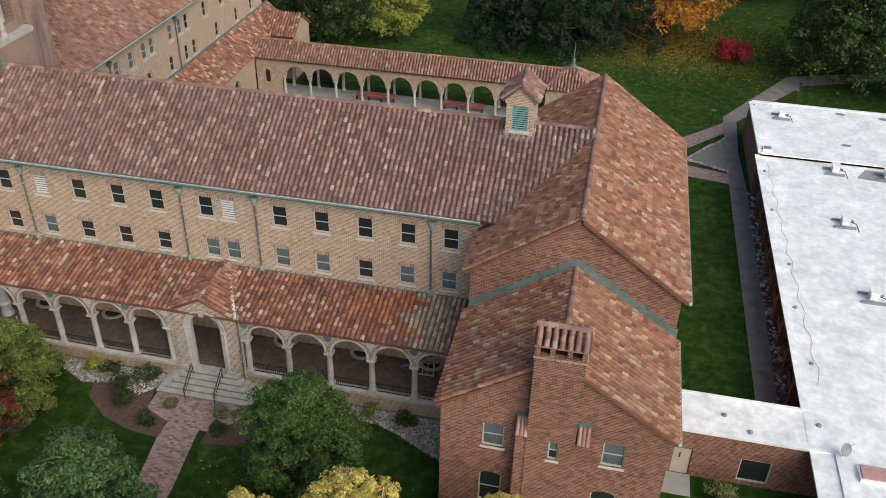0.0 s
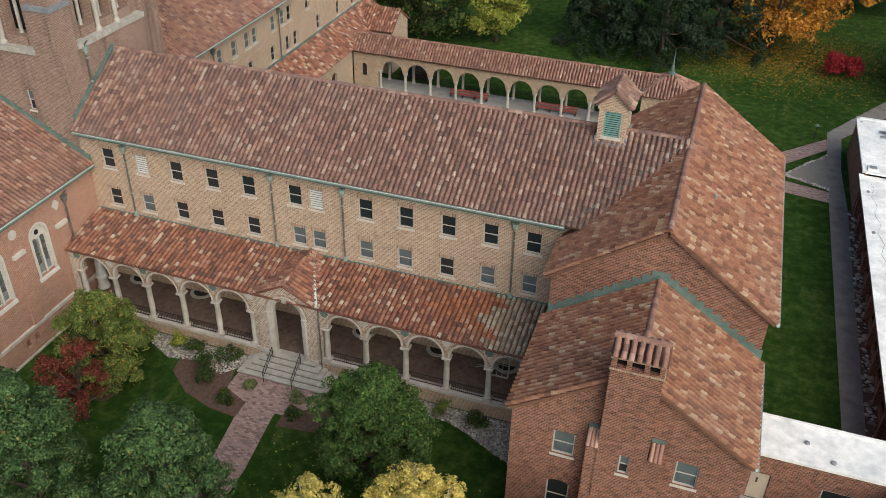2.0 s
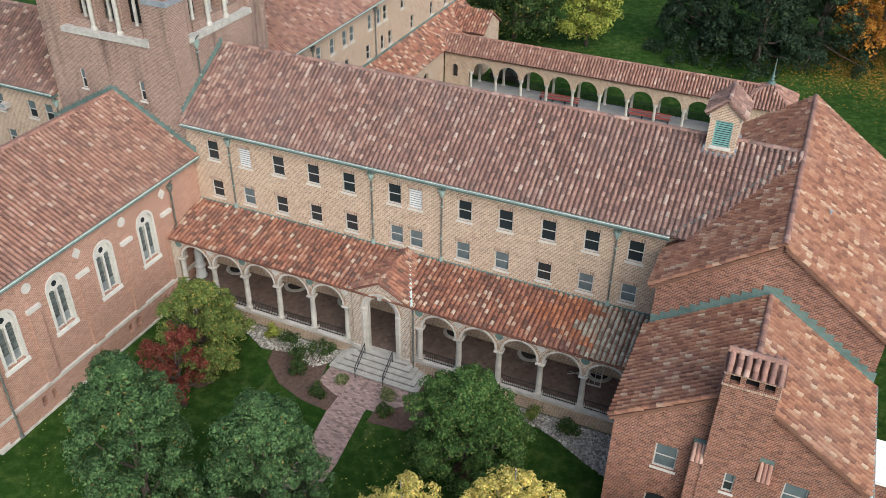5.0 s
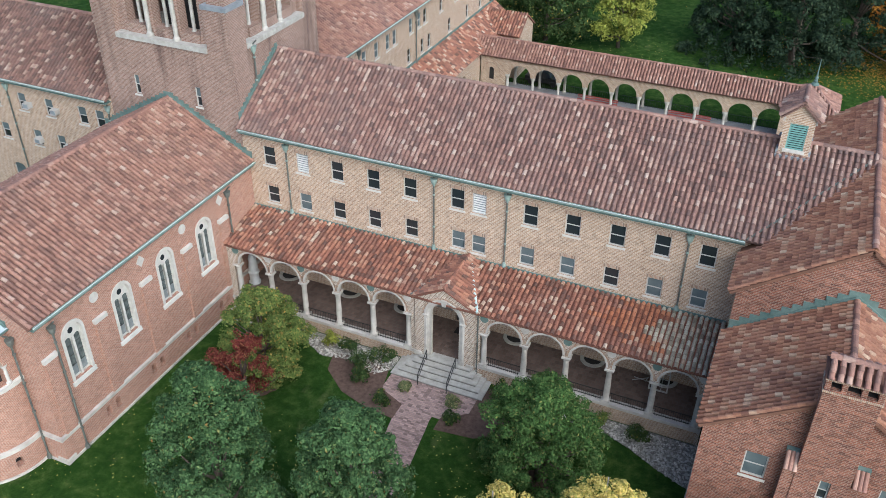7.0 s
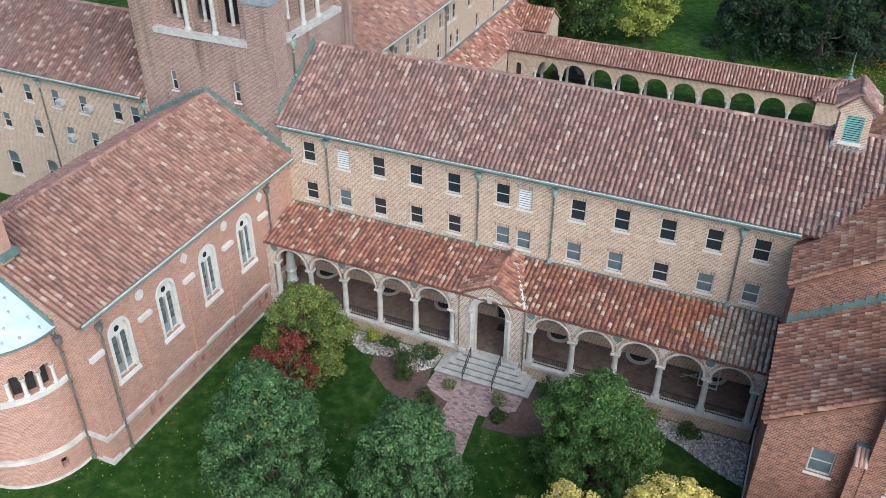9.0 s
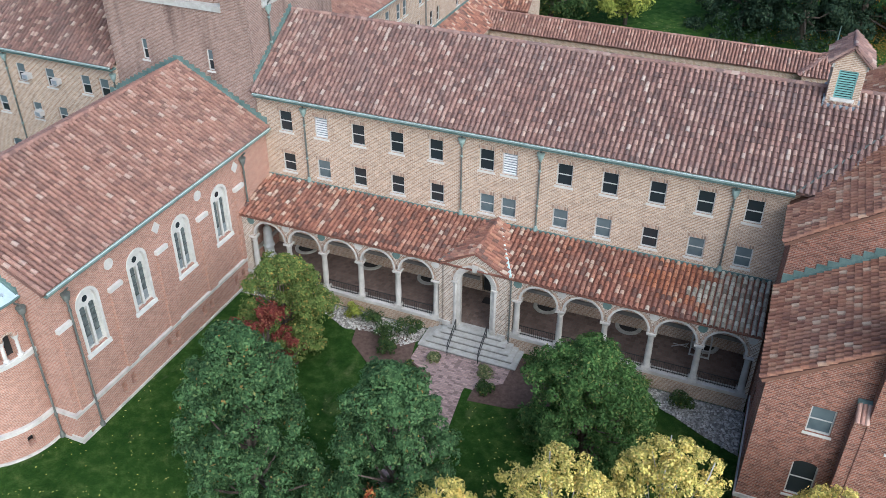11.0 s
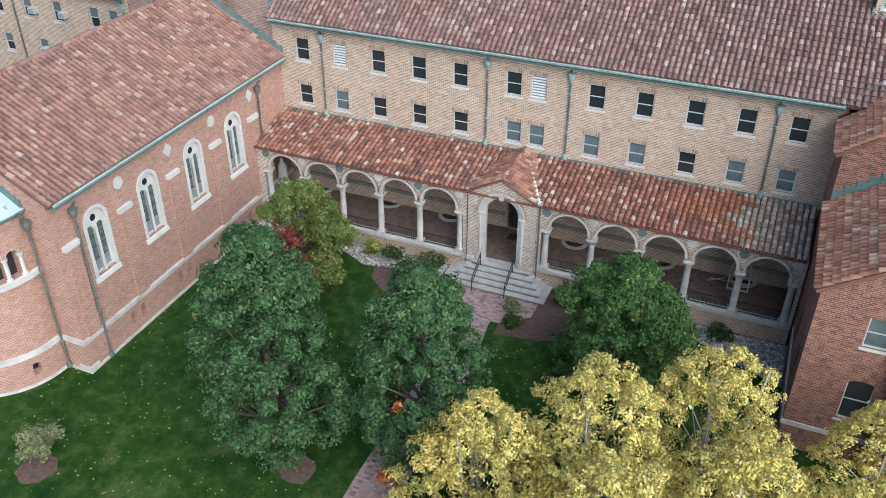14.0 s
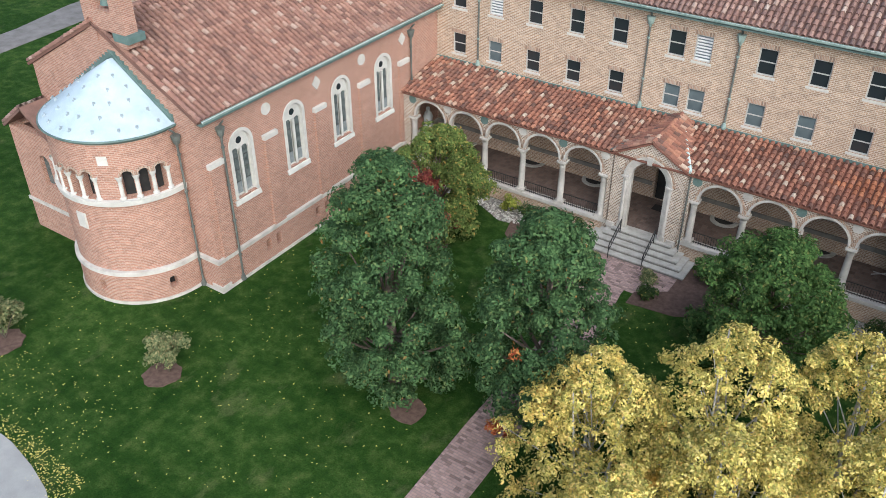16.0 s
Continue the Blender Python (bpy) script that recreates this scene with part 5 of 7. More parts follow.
part("belfry_floor", boxes([(TX0 + 0.6, TX1 - 0.6, TY0 + 0.6, TY1 - 0.6, 18.0, 18.2)]), M_STEP, TOW)
# added black block: the shade inside the belfry, put into colour
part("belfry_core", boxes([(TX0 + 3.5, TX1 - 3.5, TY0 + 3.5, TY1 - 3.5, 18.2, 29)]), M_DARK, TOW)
part("tower_roof", boxes([(TX0, TX1, TY0, TY1, 30, 30.4)]), M_LEAD, TOW)
part("ledge", boxes([(TX0 + 1.9, TX1 - 1.9, TY0 - 0.12, TY0 + 0.9, 18.12, 18.5)]), M_STEP, TOW, "limestone belfry ledge")
part("ledge", boxes([(TX1 - 0.9, TX1 + 0.12, TY0 + 1.9, TY1 - 1.9, 18.12, 18.5)]), M_STEP, TOW)
for i, (a, b, z0, z1, k) in enumerate(ob_s):
    c = (a + b) / 2
    mb = MB()
    mb.lathe(c, TY0 + 0.95, [(0.17, 19.15), (0.13, 19.3), (0.12, 23.6), (0.2, 23.9), (0.2, 24.0)], 10)
    part("colonnette", mb, M_STEP, TOW)
    part("opening_sill", boxes([(a + 0.004, b - 0.004, TY0 + 0.4, TY0 + 1.3, 18.5, 19.15)]), M_TOWER, TOW)
    if i:
        x = a - 0.33
        mb = MB()
        mb.lathe(x, TY0 + 0.35, [(0.26, 18.5), (0.26, 18.65), (0.17, 18.8), (0.16, 23.8), (0.26, 24.2)], 10)
        part("shaft", mb, M_STEP, TOW)
for i, (a, b, z0, z1, k) in enumerate(ob_e):
    c = (a + b) / 2
    mb = MB()
    mb.lathe(TX1 - 0.95, c, [(0.17, 19.15), (0.13, 19.3), (0.12, 23.6), (0.2, 23.9), (0.2, 24.0)], 10)
    part("colonnette", mb, M_STEP, TOW)
    part("opening_sill", boxes([(TX1 - 1.3, TX1 - 0.4, a, b, 18.5, 19.15)]), M_TOWER, TOW)
    if i:
        mb = MB()
        mb.lathe(TX1 - 0.35, a - 0.25, [(0.26, 18.5), (0.26, 18.65), (0.17, 18.8), (0.16, 23.8), (0.26, 24.2)], 10)
        part("shaft", mb, M_STEP, TOW)
for x in (-26.3, -20.85):
    sash_window(TOW, pose(x, TY0, 13.9), 0.5, 1.5, "half")
downpipe(TOW, TX1, 2.45, 14.2, 18.6, 1, 0, None, False)
step_flashing(TOW, (TX1, EAVE_Y + 0.62, EAVE_Z + 0.45), (TX1, RIDGE_Y, RIDGE_Z + 0.1), (1, 0, 0), 16, 0.34)

WW = thing("west_wing", "buff brick wing with copper gutter behind the chapel", "building")
ww_u = [-45.0, -41.7, -38.75, -35.9, -32.5, -30.75]
holes = [(x - 0.45, x + 0.45, 10.2, 11.7, 0) for x in ww_u] + [(x - 0.45, x + 0.45, 7.2, 8.6, 0) for x in (-45.0, -41.55, -38.05, -35.5, -32.1)] + [(x - 0.65, x + 0.65, 2.6, 4.9, 0.6) for x in (-45.6, -41.2, -38.8, -35.5)]
mb = MB()
wall_panel(mb, south(0), -50, -29.2, 0, 12.95, holes)
wall_panel(mb, north(11), -50, -29.2, 0, 12.95)
wall_panel(mb, west(-50), 0.45, 10.55, 0, [(0.45, 12.9), (5.45, 16.6), (10.55, 12.9)])
part("wall", mb, M_BUFF, WW)
# added black sheet, so that the windows look into dark rooms
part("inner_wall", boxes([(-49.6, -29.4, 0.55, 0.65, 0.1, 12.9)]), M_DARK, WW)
for x in ww_u:
    w_ = sash_window(WW, pose(x, 0, 10.2), 0.9, 1.5, "half")
for x in (-45.0, -41.55, -38.05, -35.5, -32.1):
    sash_window(WW, pose(x, 0, 7.2), 0.9, 1.4, "half")
for x in (-45.6, -41.2, -38.8, -35.5):
    sash_window(WW, pose(x, 0, 2.6), 1.3, 2.3, "half")
for x, z in ((-38.0, 10.65), (-35.15, 10.65), (-37.75, 7.6), (-34.65, 7.6)):
    ac = part("air_conditioner", boxes([(x - 0.3, x + 0.3, -0.45, 0.2, z, z + 0.42)]), M_FRAME, WW, "window air conditioner box")
    part("grille", boxes([(x - 0.22, x + 0.22, -0.462, -0.45, z + 0.06, z + 0.36)]), M_LEAD, ac)
wroof = part("roof", boxes([(-49.6, -29.3, 0.5, 10.5, 12.6, 12.65)]), M_PAN["clay_old"], WW)
quads = gable_roof_pair(wroof, -50, -29.2, EAVE_Y, 11.55, RIDGE_Y, EAVE_Z - 0.1, RIDGE_Z, "x", "clay_dark")
roof_deck("deck", wroof, [[(-50, q[0][1], q[0][2]), (-29.2, q[1][1], q[1][2]), (-29.2, q[2][1], q[2][2]), (-50, q[3][1], q[3][2])] for q in quads], "clay_old")
ridge_tiles(wroof, (-50, RIDGE_Y, RIDGE_Z + 0.05), (-29.2, RIDGE_Y, RIDGE_Z + 0.05), "clay_old")
gutter(WW, (-50, EAVE_Y - 0.1, EAVE_Z - 0.08), (-29.25, EAVE_Y - 0.1, EAVE_Z - 0.08))
part("soffit", boxes([(-50, -29.25, EAVE_Y, 0, 12.7, 12.8)]), M_COPPER, WW)
for x in (-40.0, -29.6):
    downpipe(WW, x, 0, 0.1, 12.75, 0, -1)

# ---- roof dormer stack on the main ridge ----
CUP = thing("roof_cupola", "small brick roof cupola with teal louvre and tiled cap", "cupola")
cx, cw, cy0, cy1 = 18.62, 0.85, 4.5, 6.9
mb = MB()
wall_panel(mb, south(cy0), cx - cw, cx + cw, 14.5, [(cx - cw, 18.85), (cx, 19.60), (cx + cw, 18.85)], [(cx - 0.5, cx + 0.5, 16.85, 18.45, 0)], 0.25)
wall_panel(mb, north(cy1), cx - cw, cx + cw, 14.5, [(cx - cw, 18.85), (cx, 19.60), (cx + cw, 18.85)], (), 0.25)
wall_panel(mb, east(cx + cw), cy0 + 0.25, cy1 - 0.25, 14.5, 18.85, (), 0.25)
wall_panel(mb, west(cx - cw), cy0 + 0.25, cy1 - 0.25, 14.5, 18.85, (), 0.25)
part("wall", mb, M_BUFF, CUP)
part("sill", boxes([(cx - 0.62, cx + 0.62, cy0 - 0.1, cy0 + 0.1, 16.67, 16.85)]), M_WHITESTONE, CUP)
lou = part("louvre_frame", boxes([(cx - 0.5, cx - 0.43, cy0 + 0.03, cy0 + 0.15, 16.85, 18.45), (cx + 0.43, cx + 0.5, cy0 + 0.03, cy0 + 0.15, 16.85, 18.45), (cx - 0.43, cx + 0.43, cy0 + 0.03, cy0 + 0.15, 18.38, 18.45)]), M_TEAL, CUP, "weathered teal louvre")
for i in range(11):
    put("slat", shared("teal", lambda: slat_mesh(0.86, 0.14, M_TEAL)), lou, pose(cx, cy0 + 0.06, 16.85 + 0.14 * i))
part("backing", boxes([(cx - 0.5, cx + 0.5, cy0 + 0.18, cy0 + 0.2, 16.85, 18.45)]), M_DARK, lou)
part("base_flashing", boxes([(cx - cw - 0.12, cx + cw + 0.12, cy0 - 0.14, cy0, 15.9, 16.45), (cx - cw - 0.12, cx - cw, cy0, cy1, 16.2, 16.75), (cx + cw, cx + cw + 0.12, cy0, cy1, 16.2, 16.75)]), M_LEAD, CUP)
for sx in (-1, 1):
    part("cornice", boxes([(cx + sx * (cw + 0.03) - 0.06, cx + sx * (cw + 0.03) + 0.06, cy0, cy1, 18.55, 18.80)]), M_STONE, CUP)
caproof = part("roof", boxes([(cx - cw, cx + cw, cy0 + 0.3, cy1 - 0.3, 18.75, 18.80)]), M_PAN["clay_old"], CUP)
quads = gable_roof_pair(caproof, cx - cw - 0.25, cx + cw + 0.25, cy0 - 0.2, cy1 + 0.2, cx, 18.80, 19.80, "y", "clay_old")
roof_deck("deck", caproof, quads, "clay_old", 0.08)
ridge_tiles(caproof, (cx, cy0 - 0.2, 19.85), (cx, cy1 + 0.2, 19.85), "clay_old", 0.14)

# ---- north-west block with its lean-to, rear arcade and pavilion ----
NB = thing("north_block", "long buff brick rear block with clay tile roof", "building")
BX = -17.9
nup = [16.5, 19.2, 21.6, 23.9, 25.3, 28.9, 30.8, 32.2, 36.2, 40.2, 44.2, 48.0]
holes = [(y - 0.45, y + 0.45, 10.4, 11.9, 0) for y in nup] + [(y - 0.42, y + 0.42, 7.5, 9.0, 0) for y in (22.6, 24.1, 28.4, 31.5, 33.2, 38.5, 43.5, 47.5)]
mb = MB()
wall_panel(mb, east(BX), 11.2, 50.5, 0, 13.0, holes)
wall_panel(mb, north(50.5), -30, BX - 0.45, 0, [(-30, 13.0), (-24, 16.9), (BX - 0.45, 13.0)])
part("wall", mb, M_BUFF, NB)
# added black sheet, room darkness behind the east windows
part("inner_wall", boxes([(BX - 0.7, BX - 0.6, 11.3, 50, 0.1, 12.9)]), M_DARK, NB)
for y in nup:
    sash_window(NB, pose(BX, y, 10.4, 0, 0, 90), 0.9, 1.5, "blind" if y < 31 else "dark")
for y in (22.6, 24.1, 28.4, 31.5, 33.2, 38.5, 43.5, 47.5):
    sash_window(NB, pose(BX, y, 7.5, 0, 0, 90), 0.84, 1.5, "dark")
nroof = part("roof", boxes([(-29.5, BX - 0.7, 11.3, 50, 12.7, 12.75)]), M_PAN["clay"], NB)
quads = gable_roof_pair(nroof, -30.5, BX + 0.6, 11.2, 50.9, -24, 13.0, 16.95, "y", "clay", lambda p: p.x > -24)
roof_deck("deck", nroof, quads, "clay")
gutter(NB, (BX + 0.7, 11.3, 13.0), (BX + 0.7, 50.9, 13.0))
for y in (18.0, 29.8):
    downpipe(NB, BX, y, 7.1, 12.8, 1, 0, M_PIPE)
LT = thing("lean_to", "low lean-to range with red clay tile roof", "building")
mb = MB()
wall_panel(mb, east(-15.2), 14.0, 41.0, 0, 4.7, [(35.5, 36.9, 1.2, 3.6, 1), (30.5, 31.9, 1.2, 3.6, 1)])
part("wall", mb, M_BUFF, LT)
mb = MB()
wall_panel(mb, east(-15.2), 45.2, 52.0, 0, 4.7)
part("end_wall", mb, M_BUFF, LT)
part("pane", boxes([(-15.5, -15.48, 30.4, 37, 1.2, 3.7)]), M_GLASS, LT)
lroof = part("roof", boxes([(-17.8, -15.3, 14, 52, 4.5, 4.55)]), M_PAN["clay_red"], LT)
u_ = Vector((-3.0, 0, 2.3))
roof_slope(lroof, (-14.9, 14.0, 4.75), (0, 1, 0), u_, 38, u_.length, "clay_red")
roof_deck("deck", lroof, [[(-14.9, 14, 4.75), (-14.9, 52, 4.75), (-17.9, 52, 7.05), (-17.9, 14, 7.05)]], "clay_red")
part("flashing", boxes([(BX, BX + 0.12, 14, 52, 7.0, 7.3)]), M_COPPER, LT)
HP = thing("hipped_porch", "small hipped porch with clay tiles and pale brick", "building")
mb = MB()
wall_panel(mb, south(46.3), -15.2, -12.6, 0, 5.2)
wall_panel(mb, east(-12.6), 46.75, 51.5, 0, [(46.75, 5.2), (49, 6.9), (51.5, 5.2)])
part("wall", mb, M_BUFF, HP)
hroof = part("roof", boxes([(-15.2, -12.7, 46.4, 51.4, 5.0, 5.05)]), M_PAN["clay_red"], HP)
u_ = Vector((0, 2.9, 1.9))
roof_slope(hroof, (-17.9, 46.0, 5.15), (1, 0, 0), u_, 5.5, u_.length, "clay_red")
roof_deck("deck", hroof, [[(-17.9, 46.0, 5.15), (-12.4, 46.0, 5.15), (-12.4, 48.9, 7.05), (-17.9, 48.9, 7.05)], [(-17.9, 48.9, 7.05), (-12.4, 48.9, 7.05), (-12.4, 51.8, 5.15), (-17.9, 51.8, 5.15)]], "clay_red")

RA = thing("rear_arcade", "open brick cloister walk with stone columns and tiles", "arcade")
RY0, RY1 = 41.3, 44.3
rcols = [-12.0 + 2.98 * i for i in range(11)]
for y, fn in ((RY0, south), (RY1, north)):
    mb = MB()
    hs = [((a + b) / 2 - 1.22, (a + b) / 2 + 1.22, 2.55, 3.75, 1) for a, b in zip(rcols, rcols[1:])]
    wall_panel(mb, fn(y), rcols[0] - 0.2, rcols[-1] + 0.2, 2.55, 4.5, hs, 0.35)
    if y == RY0:
        wall_panel(mb, fn(y), -15.2, rcols[0] - 0.2, 0, 4.5, [(-14.2, -13.6, 1.6, 3.1, 1)], 0.35)
    part("wall", mb, M_BUFF, RA)
    for x in rcols:
        yy = y + 0.17 if y == RY0 else y - 0.17
        mb = MB()
        mb.lathe(x, yy, [(0.24, 0.3), (0.24, 0.45), (0.17, 0.5), (0.15, 2.1), (0.18, 2.15), (0.28, 2.4), (0.28, 2.56)], 10)
        part("column", mb, M_STONE, RA)
part("blind_arch_pane", boxes([(-14.2, -13.6, RY0 + 0.2, RY0 + 0.22, 1.6, 3.1)]), M_DARK, RA)
mb = MB()
arch_ring(mb, south(RY0), -13.9, 2.6, 0.95, 0.12, -0.05, 0.1)
part("arch_trim", mb, M_SOLDIER, RA)
part("floor", boxes([(-15.2, 18, RY0 - 0.1, RY1 + 0.1, 0, 0.3)]), M_CONCRETE, RA)
rroof = part("roof", boxes([(-15, 18, RY0 + 0.3, RY1 - 0.3, 4.4, 4.45)]), M_PAN["clay"], RA)
quads = gable_roof_pair(rroof, -17.0, 18.6, RY0 - 0.35, RY1 + 0.35, 42.8, 4.45, 5.95, "x", "clay", lambda p: p.y < 42.8)
roof_deck("deck", rroof, quads, "clay", 0.1)
ridge_tiles(rroof, (-17, 42.8, 6.0), (18.6, 42.8, 6.0), "clay", 0.15)
for y in (RY1 - 0.2,):
    rail = part("railing", boxes([(-12, 17.8, y, y + 0.04, 1.18, 1.22), (-12, 17.8, y, y + 0.04, 0.42, 0.45)]), M_IRON, RA)
    for k in range(110):
        put("bar", shared("rbar", lambda: boxes([(-0.012, 0.012, -0.012, 0.012, 0.3, 1.2)]).mesh("bar", M_IRON)), rail, pose(-11.9 + 0.27 * k, y + 0.02, 0))
PV = thing("pavilion", "square brick pavilion with tiled pyramid roof and finial", "pavilion")
pvx, pvy, pr = 19.6, 42.6, 2.7
part("wall", boxes([(pvx - pr + 0.3, pvx + pr - 0.3, pvy - pr + 0.3, pvy + pr - 0.3, 0, 4.6)]), M_BUFF, PV)
pvroof = part("roof", boxes([(pvx - pr + 0.4, pvx + pr - 0.4, pvy - pr + 0.4, pvy + pr - 0.4, 4.5, 4.55)]), M_PAN["clay"], PV)
apex = Vector((pvx, pvy, 6.5))
cs = [Vector((pvx + a * pr, pvy + b * pr, 4.6)) for a, b in ((-1, -1), (1, -1), (1, 1), (-1, 1))]
mb = MB()
for i in range(4):
    a, b = cs[i], cs[(i + 1) % 4]
    mb.face([a, b, apex])
    mid = (a + b) / 2
    u_ = apex - mid
    along = (b - a).normalized()
    roof_slope(pvroof, a, along, u_, 2 * pr, u_.length, "clay", lambda p, mid=mid, along=along, u_=u_: abs((p - mid).dot(along)) < pr * (1 - (p - mid).dot(u_) / u_.length_squared))
    ridge_tiles(pvroof, a + Vector((0, 0, 0.05)), apex, "clay_old", 0.13)
part("deck", mb, M_PAN["clay"], pvroof)
mb = MB()
mb.lathe(pvx, pvy, [(0.42, 6.42), (0.34, 6.6), (0.16, 6.7), (0.22, 6.85), (0.12, 7.0), (0.2, 7.15), (0.1, 7.35), (0.06, 7.9), (0.03, 9.0), (0.001, 9.1)], 10)
part("finial", mb, M_COPPER, PV, "green copper finial")
for x in (-4.0, 6.0):
    bn = thing("bench", "long red slatted bench in the cloister walk", "bench", "cloister benches")
    for k in range(3):
        part("slat", boxes([(x, x + 4.5, 42.0 + 0.16 * k, 42.12 + 0.16 * k, 0.72, 0.76)]), M_BENCH, bn)
    for k in range(2):
        part("back_slat", boxes([(x, x + 4.5, 42.52, 42.56, 0.85 + 0.2 * k, 0.97 + 0.2 * k)]), M_BENCH, bn)
    for k in range(4):
        part("leg", boxes([(x + 0.1 + 1.4 * k, x + 0.18 + 1.4 * k, 42.0, 42.5, 0.3, 0.72)]), M_IRON, bn)

# ---- flat-roofed building to the east ----
FL = thing("flat_roofed_building", "single-storey brick building with white membrane roof", "building")
FXW, FZ = 38.3, 3.8
mb = MB()
wall_panel(mb, west(FXW), 2.0, 32.0, 0, FZ - 0.5, [(3.0 + 3.2 * i, 5.4 + 3.2 * i, 0.6, 3.0, 0) for i in range(9)], 0.3)
wall_panel(mb, west(FXW - 0.35), 32.0, 43.8, 0, FZ + 0.1, (), 0.3)
wall_panel(mb, north(43.9), FXW - 0.35, 90, 0, FZ + 0.1, (), 0.3)
wall_panel(mb, south(-5.2), 29.1, 39.0, 0, FZ - 0.25, [(34.2, 36.0, 0.3, 2.1, 0), (30.35, 31.45, 0.0, 2.15, 0)], 0.3)
wall_panel(mb, south(-14), 39.4, 90, 0, FZ - 0.25, (), 0.3)
wall_panel(mb, west(39.0), -13.7, -5.2, 0, FZ - 0.25, (), 0.3)
for i in range(10):
    mb.box(FXW - 0.35, FXW, 2.2 + 3.2 * i, 2.6 + 3.2 * i, 0, FZ - 0.4)
part("wall", mb, M_RED, FL)
# black sheets for the dark inside, behind the window openings
part("inner_wall", boxes([(FXW + 0.4, FXW + 0.5, 2, 32, 0.1, 3.4), (33, 37, -4.7, -4.6, 0.1, 3.4)]), M_DARK, FL)
for i in range(9):
    part("window", boxes([(FXW + 0.12, FXW + 0.15, 3.05 + 3.2 * i, 5.35 + 3.2 * i, 0.65, 2.95)]), M_GLASS, FL)
rf = part("roof", boxes([(37.6, 90, -14, 32.0, FZ - 0.12, FZ), (37.75, 90, 32.0, 43.9, FZ + 0.2, FZ + 0.32), (29.2, 39.2, -5.35, -2.0, FZ - 0.14, FZ - 0.02)]), M_MEMBRANE, FL, "white membrane roof with patches")
part("fascia", boxes([(37.56, 37.6, -2.0, 32.0, FZ - 0.4, FZ + 0.06)]), M_IRON, rf, "dark metal fascia")
for a in ((37.5, 37.95, -2.0, 32.0, FZ, FZ + 0.09), (37.75, 38.1, 32.0, 43.9, FZ + 0.32, FZ + 0.42), (37.75, 90, 43.6, 43.95, FZ + 0.32, FZ + 0.42), (37.95, 90, 31.7, 32.05, FZ + 0.3, FZ + 0.42), (29.2, 39.2, -5.4, -5.1, FZ, FZ + 0.1), (29.2, 37.6, -2.15, -1.95, FZ, FZ + 0.08), (38.95, 39.25, -14, -5.4, FZ, FZ + 0.12)):
    part("parapet_edge", boxes([a]), M_MEMBRANE, rf)
part("door", boxes([(30.38, 31.42, -5.1, -5.04, 0.0, 2.12)]), M_TAN, FL, "tan metal service door")
part("door_light", boxes([(30.72, 30.82, -5.115, -5.1, 1.3, 1.7)]), M_IRON, FL)
w_ = part("window", boxes([(34.2, 34.28, -5.15, -5.0, 0.3, 2.1), (35.92, 36.0, -5.15, -5.0, 0.3, 2.1), (34.28, 35.92, -5.15, -5.0, 2.02, 2.1), (34.28, 35.92, -5.15, -5.0, 0.3, 0.38)]), M_FRAME, FL)
part("pane", boxes([(34.28, 35.92, -5.06, -5.05, 0.38, 2.02)]), M_GLASS, w_)


def roof_unit(x, y, z, s=1.0):
    u = thing("roof_vent", "small pale metal roof vent on timber sleepers", "roof vent", "roof vents", at=(x, y, z))
    part("housing", boxes([(-0.28 * s, 0.28 * s, -0.35 * s, 0.35 * s, 0.18, 0.75 * s), (-0.36 * s, 0.36 * s, -0.42 * s, 0.42 * s, 0.75 * s, 0.85 * s)]), M_MEMBRANE, u)
    for d in (-0.55, 0.55):
        part("sleeper", boxes([(-0.9 * s, 0.8 * s, d - 0.09, d + 0.09, 0, 0.18)]), M_LEAD, u)
    mb_ = MB()
    mb_.tube([(0.3 * s, 0, 0.4), (0.8 * s, -0.3, 0.35), (1.0 * s, -0.9, 0.03)], 0.035, 6)
    part("conduit", mb_, M_IRON, u)
    return u


for x, y, z in ((40.6, 40.4, FZ + 0.32), (44.2, 30.2, FZ), (43.6, 21.0, FZ), (43.9, 10.8, FZ), (48.6, 30.2, FZ)):
    roof_unit(x, y, z)
hat = thing("roof_hatch", "pale roof hatch box on curb", "roof hatch", at=(38.6, 32.6, FZ + 0.32))
part("curb", boxes([(-0.45, 0.45, -0.4, 0.4, 0, 0.25)]), M_MEMBRANE, hat)
part("lid", boxes([(-0.3, 0.3, -0.25, 0.25, 0.25, 0.3)]), M_LEAD, hat)
rrng = random.Random(3)
for x, y in ((46, 35.5), (51.5, 39), (46.5, 42.8), (50.6, 42.6), (37.9, 43.0)):
    mb = MB()
    k = 9
    mb.prism([(x + rrng.uniform(0.35, 0.6) * math.cos(i * 2 * math.pi / k), y + rrng.uniform(0.2, 0.35) * math.sin(i * 2 * math.pi / k)) for i in range(k)], FZ + 0.3, FZ + 0.335)
    tagged(part("roof_stain", mb, M_LEAD), "dark damp patch on the white roof", "stain")
mb = MB()
mb.prism([(46, 29.6), (49.5, 29.2), (52, 30.4), (51, 31.5), (47, 31.4)], FZ - 0.05, FZ + 0.012)
tagged(part("roof_patch", mb, M_CONCRETE), "grey patched area of the membrane roof", "patch")
for x, y in ((33.0, -3.6), (34.4, -4.7), (38.4, -3.2), (38.1, 28.9), (38.1, 22), (38.6, 14), (38.4, 8.5), (38.7, 2.5)):
    dr = MB()
    dr.lathe(x, y, [(0.16, FZ - 0.02), (0.15, FZ + 0.08), (0.08, FZ + 0.13), (0.001, FZ + 0.13)], 8)
    tagged(part("roof_drain", dr, M_LEAD), "small round grey roof drain", "roof drain", "roof drains")
mb = MB()
